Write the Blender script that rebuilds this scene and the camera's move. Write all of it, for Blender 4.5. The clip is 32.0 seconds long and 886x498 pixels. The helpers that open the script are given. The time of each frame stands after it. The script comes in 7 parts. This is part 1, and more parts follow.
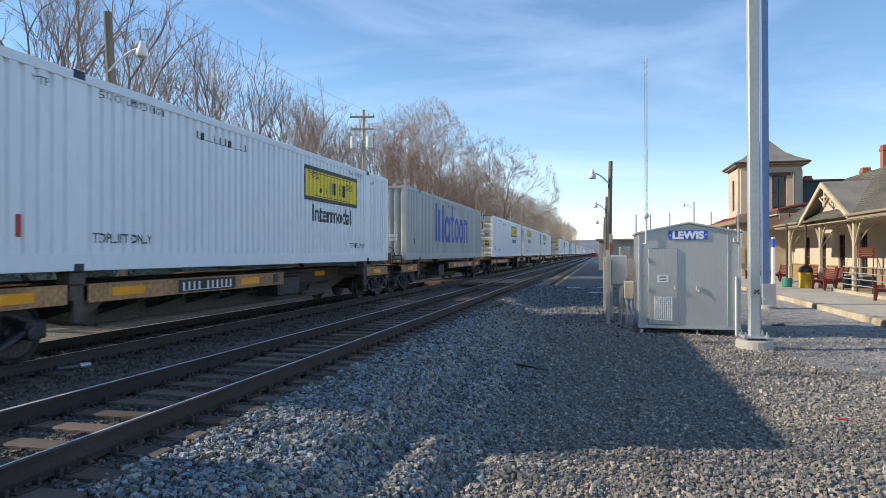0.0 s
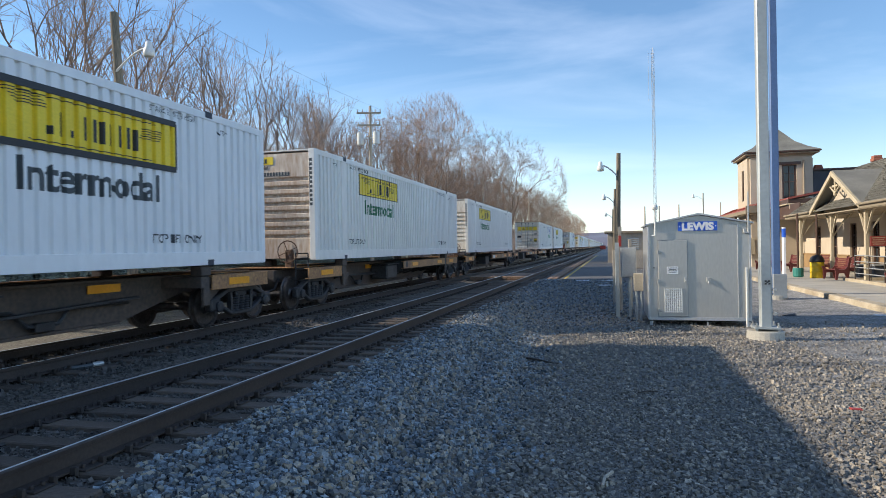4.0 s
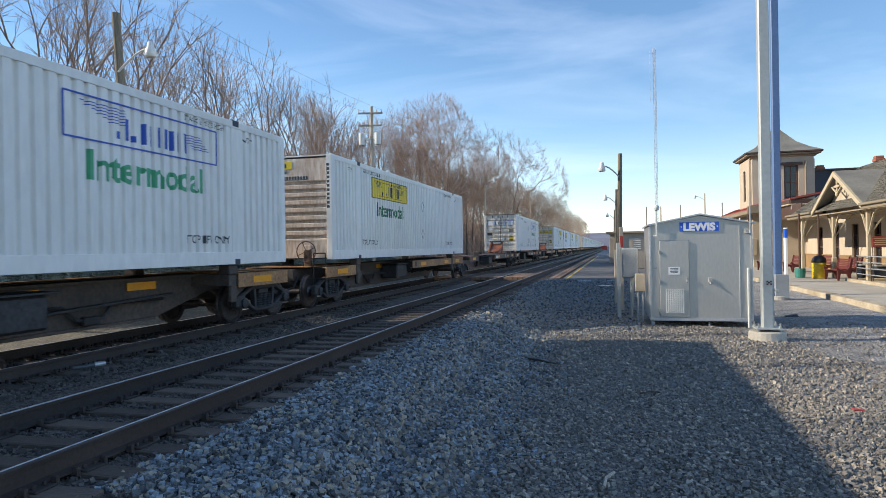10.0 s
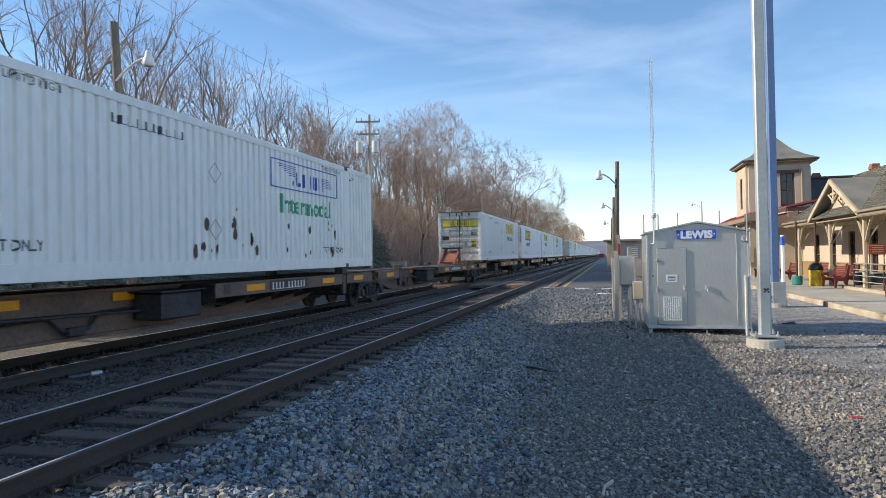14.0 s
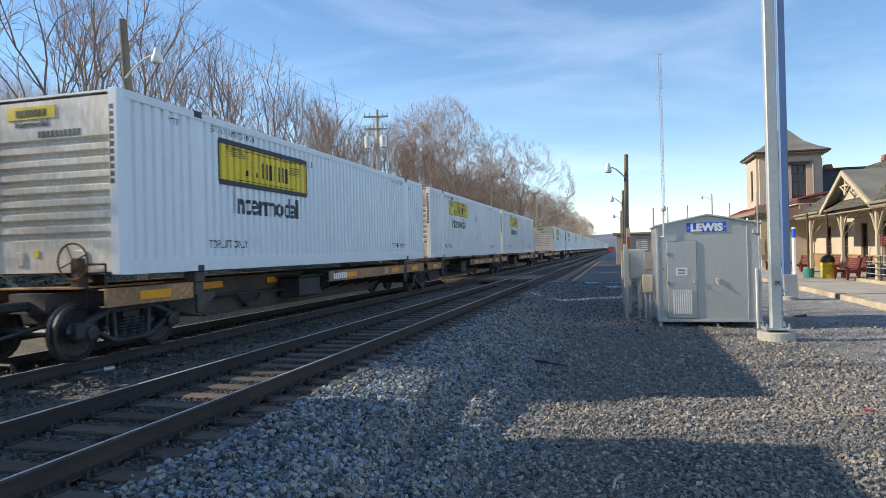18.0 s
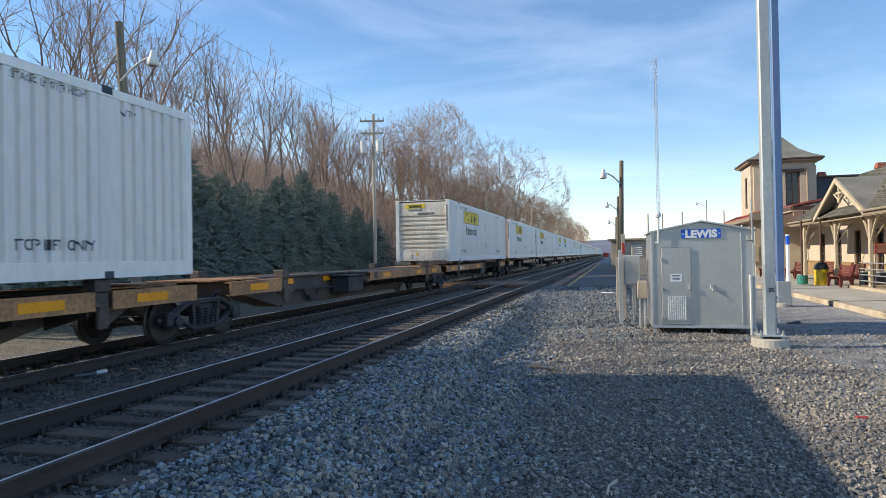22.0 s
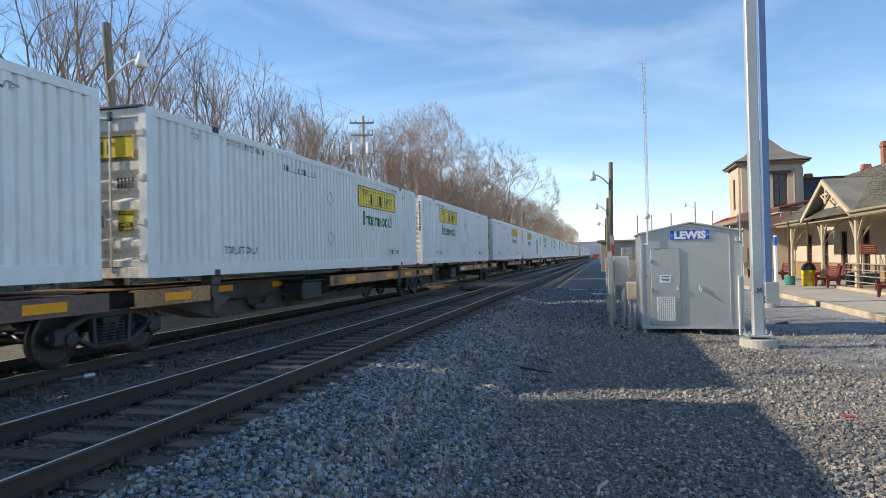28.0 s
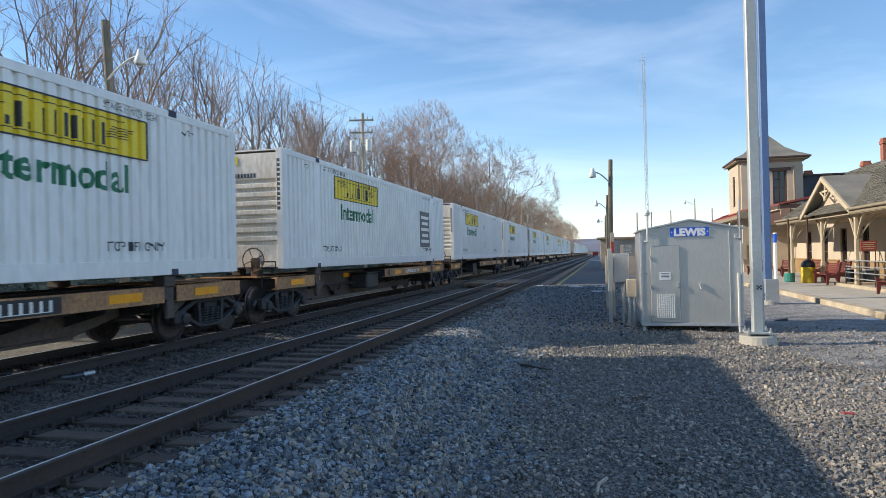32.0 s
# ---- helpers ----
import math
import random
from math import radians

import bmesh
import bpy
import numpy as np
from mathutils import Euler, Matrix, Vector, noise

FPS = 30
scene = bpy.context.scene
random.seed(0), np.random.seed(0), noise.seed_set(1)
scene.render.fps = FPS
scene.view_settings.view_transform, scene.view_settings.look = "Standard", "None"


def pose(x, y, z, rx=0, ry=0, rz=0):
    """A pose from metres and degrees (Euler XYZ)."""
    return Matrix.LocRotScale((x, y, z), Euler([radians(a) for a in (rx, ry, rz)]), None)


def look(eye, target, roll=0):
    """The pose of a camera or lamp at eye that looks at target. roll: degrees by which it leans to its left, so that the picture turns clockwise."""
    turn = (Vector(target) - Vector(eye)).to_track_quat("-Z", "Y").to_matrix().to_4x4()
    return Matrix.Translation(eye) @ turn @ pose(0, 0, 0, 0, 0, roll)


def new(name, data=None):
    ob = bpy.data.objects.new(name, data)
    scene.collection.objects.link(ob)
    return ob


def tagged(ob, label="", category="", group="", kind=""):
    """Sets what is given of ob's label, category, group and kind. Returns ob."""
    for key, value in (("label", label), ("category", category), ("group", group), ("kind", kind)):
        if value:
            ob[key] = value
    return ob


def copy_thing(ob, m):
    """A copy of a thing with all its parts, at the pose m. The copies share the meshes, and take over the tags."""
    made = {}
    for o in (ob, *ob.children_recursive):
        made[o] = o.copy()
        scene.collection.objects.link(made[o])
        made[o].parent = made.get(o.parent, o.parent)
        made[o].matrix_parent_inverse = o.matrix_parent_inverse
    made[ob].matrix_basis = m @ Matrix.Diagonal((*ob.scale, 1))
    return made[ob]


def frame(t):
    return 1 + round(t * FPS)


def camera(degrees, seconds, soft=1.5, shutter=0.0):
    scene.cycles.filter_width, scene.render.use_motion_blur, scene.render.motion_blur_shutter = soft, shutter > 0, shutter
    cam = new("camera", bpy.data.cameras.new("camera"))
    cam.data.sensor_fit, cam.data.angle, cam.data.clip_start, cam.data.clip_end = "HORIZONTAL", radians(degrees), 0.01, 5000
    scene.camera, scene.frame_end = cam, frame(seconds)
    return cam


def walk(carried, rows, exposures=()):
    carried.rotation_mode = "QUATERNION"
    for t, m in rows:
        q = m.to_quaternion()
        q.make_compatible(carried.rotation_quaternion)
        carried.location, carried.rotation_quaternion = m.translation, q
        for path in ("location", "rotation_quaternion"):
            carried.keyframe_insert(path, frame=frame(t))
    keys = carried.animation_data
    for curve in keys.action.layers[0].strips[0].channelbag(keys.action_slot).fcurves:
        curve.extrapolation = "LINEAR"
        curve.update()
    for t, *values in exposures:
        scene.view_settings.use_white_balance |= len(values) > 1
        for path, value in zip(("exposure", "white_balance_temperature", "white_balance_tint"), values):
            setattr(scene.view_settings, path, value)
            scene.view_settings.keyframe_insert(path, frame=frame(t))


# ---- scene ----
cam = camera(68.1, 32.0, soft=0.72, shutter=0.1)
EYE = (0.0, 0.0, 1.516)
# seconds, tilt, lean and turn of the hand-held camera
TURNS = [
    (0, 90.391, 0.142, 13.609), (0.5, 90.371, 0.379, 13.524), (1, 90.203, 0.524, 13.713), (1.5, 90.155, 0.832, 13.701),
    (2, 90.177, 1.040, 13.742), (2.5, 90.088, 1.314, 13.858), (3, 90.016, 1.391, 14.174), (3.5, 89.991, 0.991, 14.228),
    (5.5, 89.739, 1.138, 14.694), (6, 89.679, 0.854, 14.715), (6.5, 89.600, 0.798, 14.679), (7, 89.589, 0.820, 14.714),
    (7.5, 89.645, 0.860, 14.789), (8, 89.741, 0.731, 14.512), (8.5, 89.900, 0.991, 14.428), (9, 89.976, 1.086, 14.441),
    (9.5, 89.990, 0.920, 14.434), (10, 89.985, 0.947, 14.472), (10.5, 89.991, 0.873, 14.574), (11, 90.044, 1.057, 14.564),
    (11.5, 90.227, 1.266, 14.549), (12, 90.308, 1.081, 14.462), (12.5, 90.391, 0.524, 13.947), (13, 90.538, 0.629, 13.854),
    (13.5, 90.616, 0.651, 14.078), (14, 90.687, 1.045, 14.265), (14.5, 90.569, 1.008, 14.525), (16.5, 90.223, 0.598, 14.774),
    (17, 90.192, 0.689, 14.824), (17.5, 90.193, 1.072, 14.980), (18, 90.222, 1.398, 15.040), (18.5, 90.314, 1.346, 15.094),
    (19, 90.358, 1.491, 15.204), (19.5, 90.365, 1.382, 15.237), (20, 90.369, 1.215, 15.205), (20.5, 90.359, 1.162, 14.986),
    (21, 90.457, 1.367, 14.843), (21.5, 90.577, 1.184, 14.764), (22, 90.631, 1.040, 14.618), (22.5, 90.591, 0.749, 14.512),
    (23, 90.638, 0.717, 14.390), (23.5, 90.711, 1.005, 14.330), (24, 90.617, 0.972, 14.223), (24.5, 90.588, 0.760, 14.028),
    (25, 90.557, 0.844, 13.956), (25.5, 90.568, 0.819, 13.904), (27.5, 90.739, 1.126, 13.829), (28, 90.769, 1.191, 13.768),
    (28.5, 90.789, 1.020, 13.733), (29, 90.835, 0.879, 13.724), (29.5, 90.844, 1.047, 13.712), (30, 90.843, 1.161, 13.727),
    (30.5, 90.806, 1.132, 13.697), (31, 90.737, 1.189, 13.675), (31.5, 90.617, 1.074, 13.704), (32, 90.538, 1.250, 13.746),
]
walk(cam, [(t, pose(*EYE, rx, ry, rz)) for t, rx, ry, rz in TURNS], exposures=[(0.0, 0.47), (32.0, 0.47)])

# ---- world, sun ----
SUN_WAY = Vector((1.96, 0.39, -1.0)).normalized()      # the way the sunlight travels
SUN_EL = math.asin(-SUN_WAY.z)
world = bpy.data.worlds.new("sky")
scene.world = world
world.use_nodes = True
wn, wl = world.node_tree.nodes, world.node_tree.links
wn.clear()
sky = wn.new("ShaderNodeTexSky")
sky.sky_type, sky.sun_disc = "NISHITA", False
sky.sun_elevation = SUN_EL
sky.sun_rotation = math.atan2(SUN_WAY.x, -SUN_WAY.y)
sky.altitude, sky.air_density, sky.dust_density, sky.ozone_density = 150, 1.0, 0.05, 2.8
wtc = wn.new("ShaderNodeTexCoord")
wmap = wn.new("ShaderNodeMapping")
wmap.inputs["Rotation"].default_value = (0.0, radians(38), radians(20))
wmap.inputs["Scale"].default_value = (1.0, 1.2, 5.0)
wnoise = wn.new("ShaderNodeTexNoise")
wnoise.inputs["Scale"].default_value = 1.5
wnoise.inputs["Detail"].default_value = 7.0
wnoise.inputs["Roughness"].default_value = 0.55
wnoise.inputs["Distortion"].default_value = 0.5
wramp = wn.new("ShaderNodeValToRGB")
wramp.color_ramp.elements[0].position, wramp.color_ramp.elements[1].position = 0.47, 0.92
wramp.color_ramp.elements[0].color, wramp.color_ramp.elements[1].color = (0, 0, 0, 1), (0.36, 0.36, 0.36, 1)
wmix = wn.new("ShaderNodeMix")
wmix.data_type = "RGBA"
wmix.inputs[7].default_value = (7.4, 8.2, 9.7, 1)
wbg = wn.new("ShaderNodeBackground")
wbg.inputs["Strength"].default_value = 0.143
wout = wn.new("ShaderNodeOutputWorld")
wl.new(wtc.outputs["Generated"], wmap.inputs["Vector"])
wl.new(wmap.outputs["Vector"], wnoise.inputs["Vector"])
wl.new(wnoise.outputs["Fac"], wramp.inputs["Fac"])
# thin haze towards the horizon, all round
wsep = wn.new("ShaderNodeSeparateXYZ")
wl.new(wtc.outputs["Generated"], wsep.inputs[0])
whaze = wn.new("ShaderNodeMapRange")
whaze.interpolation_type = "SMOOTHSTEP"
whaze.inputs["From Min"].default_value, whaze.inputs["From Max"].default_value = 0.0, 0.2
whaze.inputs["To Min"].default_value, whaze.inputs["To Max"].default_value = 0.22, 0.0
wl.new(wsep.outputs["Z"], whaze.inputs["Value"])
wmax = wn.new("ShaderNodeMath")
wmax.operation = "MAXIMUM"
wl.new(wramp.outputs["Color"], wmax.inputs[0])
wl.new(whaze.outputs["Result"], wmax.inputs[1])
wl.new(wmax.outputs[0], wmix.inputs[0])
wsat = wn.new("ShaderNodeHueSaturation")
wsat.inputs["Saturation"].default_value = 1.08
wl.new(sky.outputs["Color"], wsat.inputs["Color"])
wl.new(wsat.outputs["Color"], wmix.inputs[6])
wl.new(wmix.outputs[2], wbg.inputs["Color"])
wl.new(wbg.outputs["Background"], wout.inputs["Surface"])
sun_data = bpy.data.lights.new("sun", "SUN")
sun_data.energy, sun_data.angle, sun_data.color = 4.8, radians(0.53), (1.0, 0.89, 0.73)
sun = new("sun", sun_data)
sun.matrix_world = look((-60, -8, 40), Vector((-60, -8, 40)) + SUN_WAY)


# ---- materials ----
def mat(name, base, rough=0.7, metal=0.0, var=0.25, fine=40.0, coarse=1.5, bump=0.15, tint=None, island=False, rand=0.0, stretch=(1, 1, 1), second=None, share=0.3):
    """A worn surface: the base colour varied by fine grain and coarse stains, with a little relief."""
    m = bpy.data.materials.new(name)
    m.use_nodes = True
    n, l = m.node_tree.nodes, m.node_tree.links
    b = n["Principled BSDF"]
    tc = n.new("ShaderNodeTexCoord")
    mp = n.new("ShaderNodeMapping")
    mp.inputs["Scale"].default_value = stretch
    l.new(tc.outputs["Object"], mp.inputs["Vector"])
    a, c = n.new("ShaderNodeTexNoise"), n.new("ShaderNodeTexNoise")
    a.inputs["Scale"].default_value, a.inputs["Detail"].default_value = fine, 4.0
    c.inputs["Scale"].default_value, c.inputs["Detail"].default_value = coarse, 5.0
    l.new(mp.outputs["Vector"], a.inputs["Vector"])
    l.new(mp.outputs["Vector"], c.inputs["Vector"])
    mul = n.new("ShaderNodeMath")
    mul.operation = "MULTIPLY"
    l.new(a.outputs["Fac"], mul.inputs[0])
    l.new(c.outputs["Fac"], mul.inputs[1])
    ramp = n.new("ShaderNodeMapRange")
    ramp.inputs["From Min"].default_value, ramp.inputs["From Max"].default_value = 0.1, 0.42
    l.new(mul.outputs[0], ramp.inputs["Value"])
    mix = n.new("ShaderNodeMix")
    mix.data_type = "RGBA"
    dark = tint if tint else tuple(v * (1 - var) for v in base)
    mix.inputs[6].default_value = (*dark, 1)
    mix.inputs[7].default_value = (*[min(1, v * (1 + var * 0.35)) for v in base], 1)
    l.new(ramp.outputs["Result"], mix.inputs[0])
    col = mix.outputs[2]
    if island or rand:
        src = n.new("ShaderNodeNewGeometry").outputs["Random Per Island"] if island else n.new("ShaderNodeObjectInfo").outputs["Random"]
        amount = (0.45 if island is True else island) if island else rand
        rr = n.new("ShaderNodeMapRange")
        rr.inputs["To Min"].default_value, rr.inputs["To Max"].default_value = 1 - amount, 1 + amount
        l.new(src, rr.inputs["Value"])
        hsv = n.new("ShaderNodeHueSaturation")
        l.new(rr.outputs["Result"], hsv.inputs["Value"])
        l.new(col, hsv.inputs["Color"])
        col = hsv.outputs["Color"]
    if second:
        # some pieces are of another stone
        shuffle = n.new("ShaderNodeMath")
        shuffle.operation = "MULTIPLY"
        shuffle.inputs[1].default_value = 17.3
        l.new(n.new("ShaderNodeNewGeometry").outputs["Random Per Island"], shuffle.inputs[0])
        part_ = n.new("ShaderNodeMath")
        part_.operation = "FRACT"
        l.new(shuffle.outputs[0], part_.inputs[0])
        pick = n.new("ShaderNodeMapRange")
        pick.inputs["From Min"].default_value, pick.inputs["From Max"].default_value = share, max(0.0, share - 0.25)
        l.new(part_.outputs[0], pick.inputs["Value"])
        two = n.new("ShaderNodeMix")
        two.data_type = "RGBA"
        two.inputs[7].default_value = (*second, 1)
        l.new(pick.outputs["Result"], two.inputs[0])
        l.new(col, two.inputs[6])
        col = two.outputs[2]
    l.new(col, b.inputs["Base Color"])
    b.inputs["Roughness"].default_value, b.inputs["Metallic"].default_value = rough, metal
    if bump:
        bp = n.new("ShaderNodeBump")
        bp.inputs["Strength"].default_value, bp.inputs["Distance"].default_value = bump, 0.02
        l.new(a.outputs["Fac"], bp.inputs["Height"])
        l.new(bp.outputs["Normal"], b.inputs["Normal"])
    return m


M = {}
M["white"] = mat("white_container_paint", (0.79, 0.765, 0.715), 0.5, 0, 0.12, 8, 0.5, 0.0, rand=0.06, stretch=(1, 1, 0.35))
M["cleanwhite"] = mat("clean_white_container_paint", (0.77, 0.775, 0.775), 0.42, 0, 0.07, 8, 0.5, 0.0, rand=0.04, stretch=(1, 1, 0.35))
M["greybox"] = mat("grey_container_paint", (0.47, 0.45, 0.41), 0.55, 0, 0.12, 8, 0.6, 0.0, stretch=(1, 1, 0.3))
# weathered ends, base lightened and warmed to stand for raking sun
M["steelend"] = mat("weathered_sunlit_end_paint", (0.83, 0.79, 0.71), 0.4, 0.0, 0.3, 20, 1.1, 0.05, tint=(0.58, 0.48, 0.36), stretch=(1, 1, 0.3))
M["rustend"] = mat("rust_stained_white_paint", (0.66, 0.6, 0.52), 0.6, 0, 0.5, 14, 0.9, 0.05, tint=(0.42, 0.27, 0.17), stretch=(1, 1, 0.22))
M["yellow"] = mat("yellow_panel_paint", (0.83, 0.6, 0.03), 0.45, 0, 0.15, 30, 1.5, 0.02)
M["black"] = mat("black_paint", (0.025, 0.025, 0.028), 0.5, 0, 0.2, 30, 2, 0.03)
M["green"] = mat("green_lettering_paint", (0.02, 0.16, 0.075), 0.5, 0, 0.15, 30, 2, 0)
M["brightgreen"] = mat("faded_green_lettering_paint", (0.06, 0.34, 0.17), 0.5, 0, 0.2, 30, 2, 0)
M["blue"] = mat("blue_lettering_paint", (0.025, 0.085, 0.42), 0.5, 0, 0.15, 30, 2, 0)
M["darkgrey"] = mat("dark_grey_lettering_paint", (0.06, 0.07, 0.075), 0.5, 0, 0.2, 30, 2, 0)
M["red"] = mat("red_paint", (0.5, 0.05, 0.03), 0.5, 0, 0.25, 30, 2, 0.03)
M["rod"] = mat("galvanised_rod", (0.5, 0.5, 0.48), 0.45, 0.6, 0.3, 40, 3, 0.05)
M["casting"] = mat("dark_casting", (0.045, 0.055, 0.075), 0.6, 0.2, 0.4, 30, 4, 0.1)
M["sill"] = mat("faded_ochre_wagon_paint", (0.5, 0.26, 0.1), 0.6, 0, 0.5, 14, 0.8, 0.08, tint=(0.12, 0.065, 0.045))
# dirt, plus the shade below the loads put into the base colour
M["spine"] = mat("dirty_brown_wagon_steel", (0.1, 0.072, 0.056), 0.7, 0, 0.5, 14, 0.8, 0.1, tint=(0.035, 0.031, 0.03))
M["browncar"] = mat("oxide_brown_wagon_paint", (0.19, 0.115, 0.085), 0.65, 0, 0.4, 14, 0.8, 0.08, tint=(0.08, 0.055, 0.045))
M["truck"] = mat("grimy_cast_steel", (0.05, 0.052, 0.058), 0.55, 0.3, 0.5, 18, 2.5, 0.15, tint=(0.02, 0.018, 0.017))
M["wheel"] = mat("worn_wheel_steel", (0.1, 0.095, 0.095), 0.4, 0.7, 0.4, 20, 3, 0.1, tint=(0.035, 0.033, 0.034))
M["hitch"] = mat("rusty_red_hitch_paint", (0.36, 0.12, 0.06), 0.65, 0, 0.5, 16, 2, 0.1, tint=(0.13, 0.06, 0.04))
M["reflector"] = mat("amber_reflector", (0.85, 0.34, 0.012), 0.35, 0, 0.2, 30, 3, 0)
M["rail"] = mat("rusty_rail_steel", (0.06, 0.046, 0.04), 0.6, 0.3, 0.4, 30, 1.2, 0.1)
M["railtop"] = mat("polished_rail_head", (0.75, 0.78, 0.82), 0.36, 0.6, 0.2, 40, 1.0, 0.02, stretch=(1, 0.2, 1))
# weathered wood, its base lowered further for the train's shade
M["tie"] = mat("weathered_oak_sleeper", (0.1, 0.075, 0.058), 0.85, 0, 0.5, 60, 1.5, 0.5, tint=(0.06, 0.046, 0.037), rand=0.35, stretch=(0.15, 1, 1))
M["tieplate"] = mat("dark_rusted_tie_plate", (0.055, 0.043, 0.037), 0.75, 0.2, 0.4, 40, 3, 0.2)
M["plate"] = mat("rusted_tie_plate", (0.13, 0.075, 0.05), 0.7, 0.3, 0.4, 40, 3, 0.2)
M["ballast"] = mat("crushed_blue_grey_stone", (0.19, 0.22, 0.242), 0.8, 0, 0.4, 60, 6, 0.3, island=0.8, second=(0.36, 0.31, 0.23), share=0.3)
# stained stone, with shade under the train also put into the base
M["trackstone"] = mat("brown_stained_crushed_stone", (0.098, 0.088, 0.079), 0.88, 0, 0.35, 60, 6, 0.25, island=True)
M["gravel"] = mat("tan_grey_gravel", (0.325, 0.283, 0.228), 0.9, 0, 0.4, 60, 6, 0.3, island=0.6, second=(0.2, 0.188, 0.172), share=0.6)
M["asphalt"] = mat("old_asphalt", (0.13, 0.125, 0.12), 0.85, 0, 0.3, 90, 0.7, 0.3)
M["concrete"] = mat("weathered_concrete", (0.45, 0.42, 0.36), 0.85, 0, 0.3, 40, 0.9, 0.2)
M["curbstone"] = mat("warm_concrete_kerb", (0.5, 0.44, 0.33), 0.85, 0, 0.3, 40, 1.2, 0.2, tint=(0.24, 0.18, 0.11))
M["linepaint"] = mat("yellow_line_paint", (0.7, 0.47, 0.05), 0.7, 0, 0.35, 40, 1.5, 0.1)
M["timber"] = mat("crossing_timber", (0.26, 0.16, 0.10), 0.85, 0, 0.4, 50, 1.2, 0.4, rand=0.2, stretch=(1, 0.15, 1))
M["snow"] = mat("old_snow", (0.75, 0.78, 0.82), 0.8, 0, 0.15, 30, 3, 0.2)
M["alu"] = mat("brushed_aluminium_sheet", (0.5, 0.485, 0.455), 0.38, 0.5, 0.12, 25, 0.8, 0.03, stretch=(1, 1, 0.25))
M["aluframe"] = mat("dull_aluminium_trim", (0.55, 0.55, 0.55), 0.45, 0.6, 0.2, 30, 2, 0.03)
M["signblue"] = mat("blue_sign_enamel", (0.02, 0.115, 0.6), 0.35, 0, 0.1, 30, 2, 0)
M["signwhite"] = mat("white_sign_enamel", (0.8, 0.8, 0.8), 0.4, 0, 0.08, 30, 2, 0)
M["galv"] = mat("galvanised_post_steel", (0.4, 0.43, 0.43), 0.55, 0.25, 0.16, 12, 1.2, 0.03)
# the second post's shaded side put into its colour as blue-grey
M["bluepost"] = mat("blue_grey_shaded_post", (0.09, 0.16, 0.32), 0.5, 0.0, 0.2, 14, 1.2, 0.03)
M["greybox2"] = mat("grey_cabinet_enamel", (0.33, 0.35, 0.36), 0.5, 0.2, 0.2, 30, 2, 0.03)
M["tanbox"] = mat("tan_cabinet_paint", (0.4, 0.35, 0.27), 0.55, 0.1, 0.25, 30, 2, 0.03)
M["woodpole"] = mat("weathered_pole_wood", (0.25, 0.2, 0.145), 0.85, 0, 0.45, 50, 1.2, 0.3, tint=(0.09, 0.085, 0.06), stretch=(1, 1, 0.08))
M["greypole"] = mat("pale_pole_wood", (0.5, 0.43, 0.34), 0.85, 0, 0.35, 50, 1.2, 0.3, stretch=(1, 1, 0.08))
M["lampwhite"] = mat("white_lamp_enamel", (0.7, 0.7, 0.66), 0.4, 0, 0.15, 30, 4, 0)
M["bark"] = mat("grey_brown_bark", (0.17, 0.14, 0.125), 0.9, 0, 0.4, 25, 2, 0.4, rand=0.25, stretch=(1, 1, 0.2))
M["twig"] = mat("grey_brown_twig_bark", (0.31, 0.228, 0.18), 0.9, 0, 0.3, 25, 2, 0, rand=0.25)
M["brush"] = mat("brown_dry_brush", (0.5, 0.36, 0.275), 0.9, 0, 0.3, 25, 1, 0, island=True)
M["needle"] = mat("blue_green_spruce_needles", (0.19, 0.225, 0.18), 0.92, 0, 0.3, 25, 1.5, 0, island=True)
M["stucco"] = mat("cream_stucco", (0.5, 0.42, 0.32), 0.85, 0, 0.15, 60, 1.0, 0.2)
M["cream"] = mat("cream_trim_paint", (0.5, 0.42, 0.29), 0.6, 0, 0.2, 40, 2, 0.05)
M["brownpaint"] = mat("dark_brown_trim_paint", (0.09, 0.05, 0.035), 0.5, 0, 0.3, 40, 2, 0.05)
M["maroon"] = mat("maroon_paint", (0.15, 0.035, 0.032), 0.5, 0, 0.25, 30, 2, 0.05)
M["wain"] = mat("ochre_brown_wainscot", (0.3, 0.19, 0.09), 0.7, 0, 0.25, 40, 1.5, 0.05)
M["shingle"] = mat("weathered_asphalt_shingle", (0.235, 0.225, 0.19), 0.9, 0, 0.5, 24, 0.7, 0.5, tint=(0.12, 0.115, 0.1), rand=0.1)
M["redroof"] = mat("red_metal_roofing", (0.33, 0.085, 0.06), 0.5, 0.1, 0.25, 20, 1.0, 0.05)
M["brick"] = mat("red_chimney_brick", (0.36, 0.13, 0.08), 0.85, 0, 0.3, 30, 3, 0.2)
M["soffit"] = mat("shaded_board_soffit", (0.33, 0.27, 0.19), 0.8, 0, 0.2, 40, 1.5, 0.1)
M["teal"] = mat("teal_paint", (0.03, 0.2, 0.17), 0.5, 0, 0.2, 30, 3, 0.03)
M["canyellow"] = mat("yellow_barrel_paint", (0.75, 0.5, 0.02), 0.45, 0, 0.2, 30, 3, 0.03)
# distance haze is put into the ridge's base colour
M["hillfar"] = mat("hazy_far_woodland", (0.15, 0.16, 0.21), 0.95, 0, 0.2, 0.02, 0.006, 0)
M["mast"] = mat("white_grey_mast_steel", (0.42, 0.43, 0.45), 0.5, 0.2, 0.2, 10, 0.2, 0)
M["fascia"] = mat("weathered_fascia_paint", (0.27, 0.22, 0.15), 0.7, 0, 0.25, 40, 1.5, 0.05)
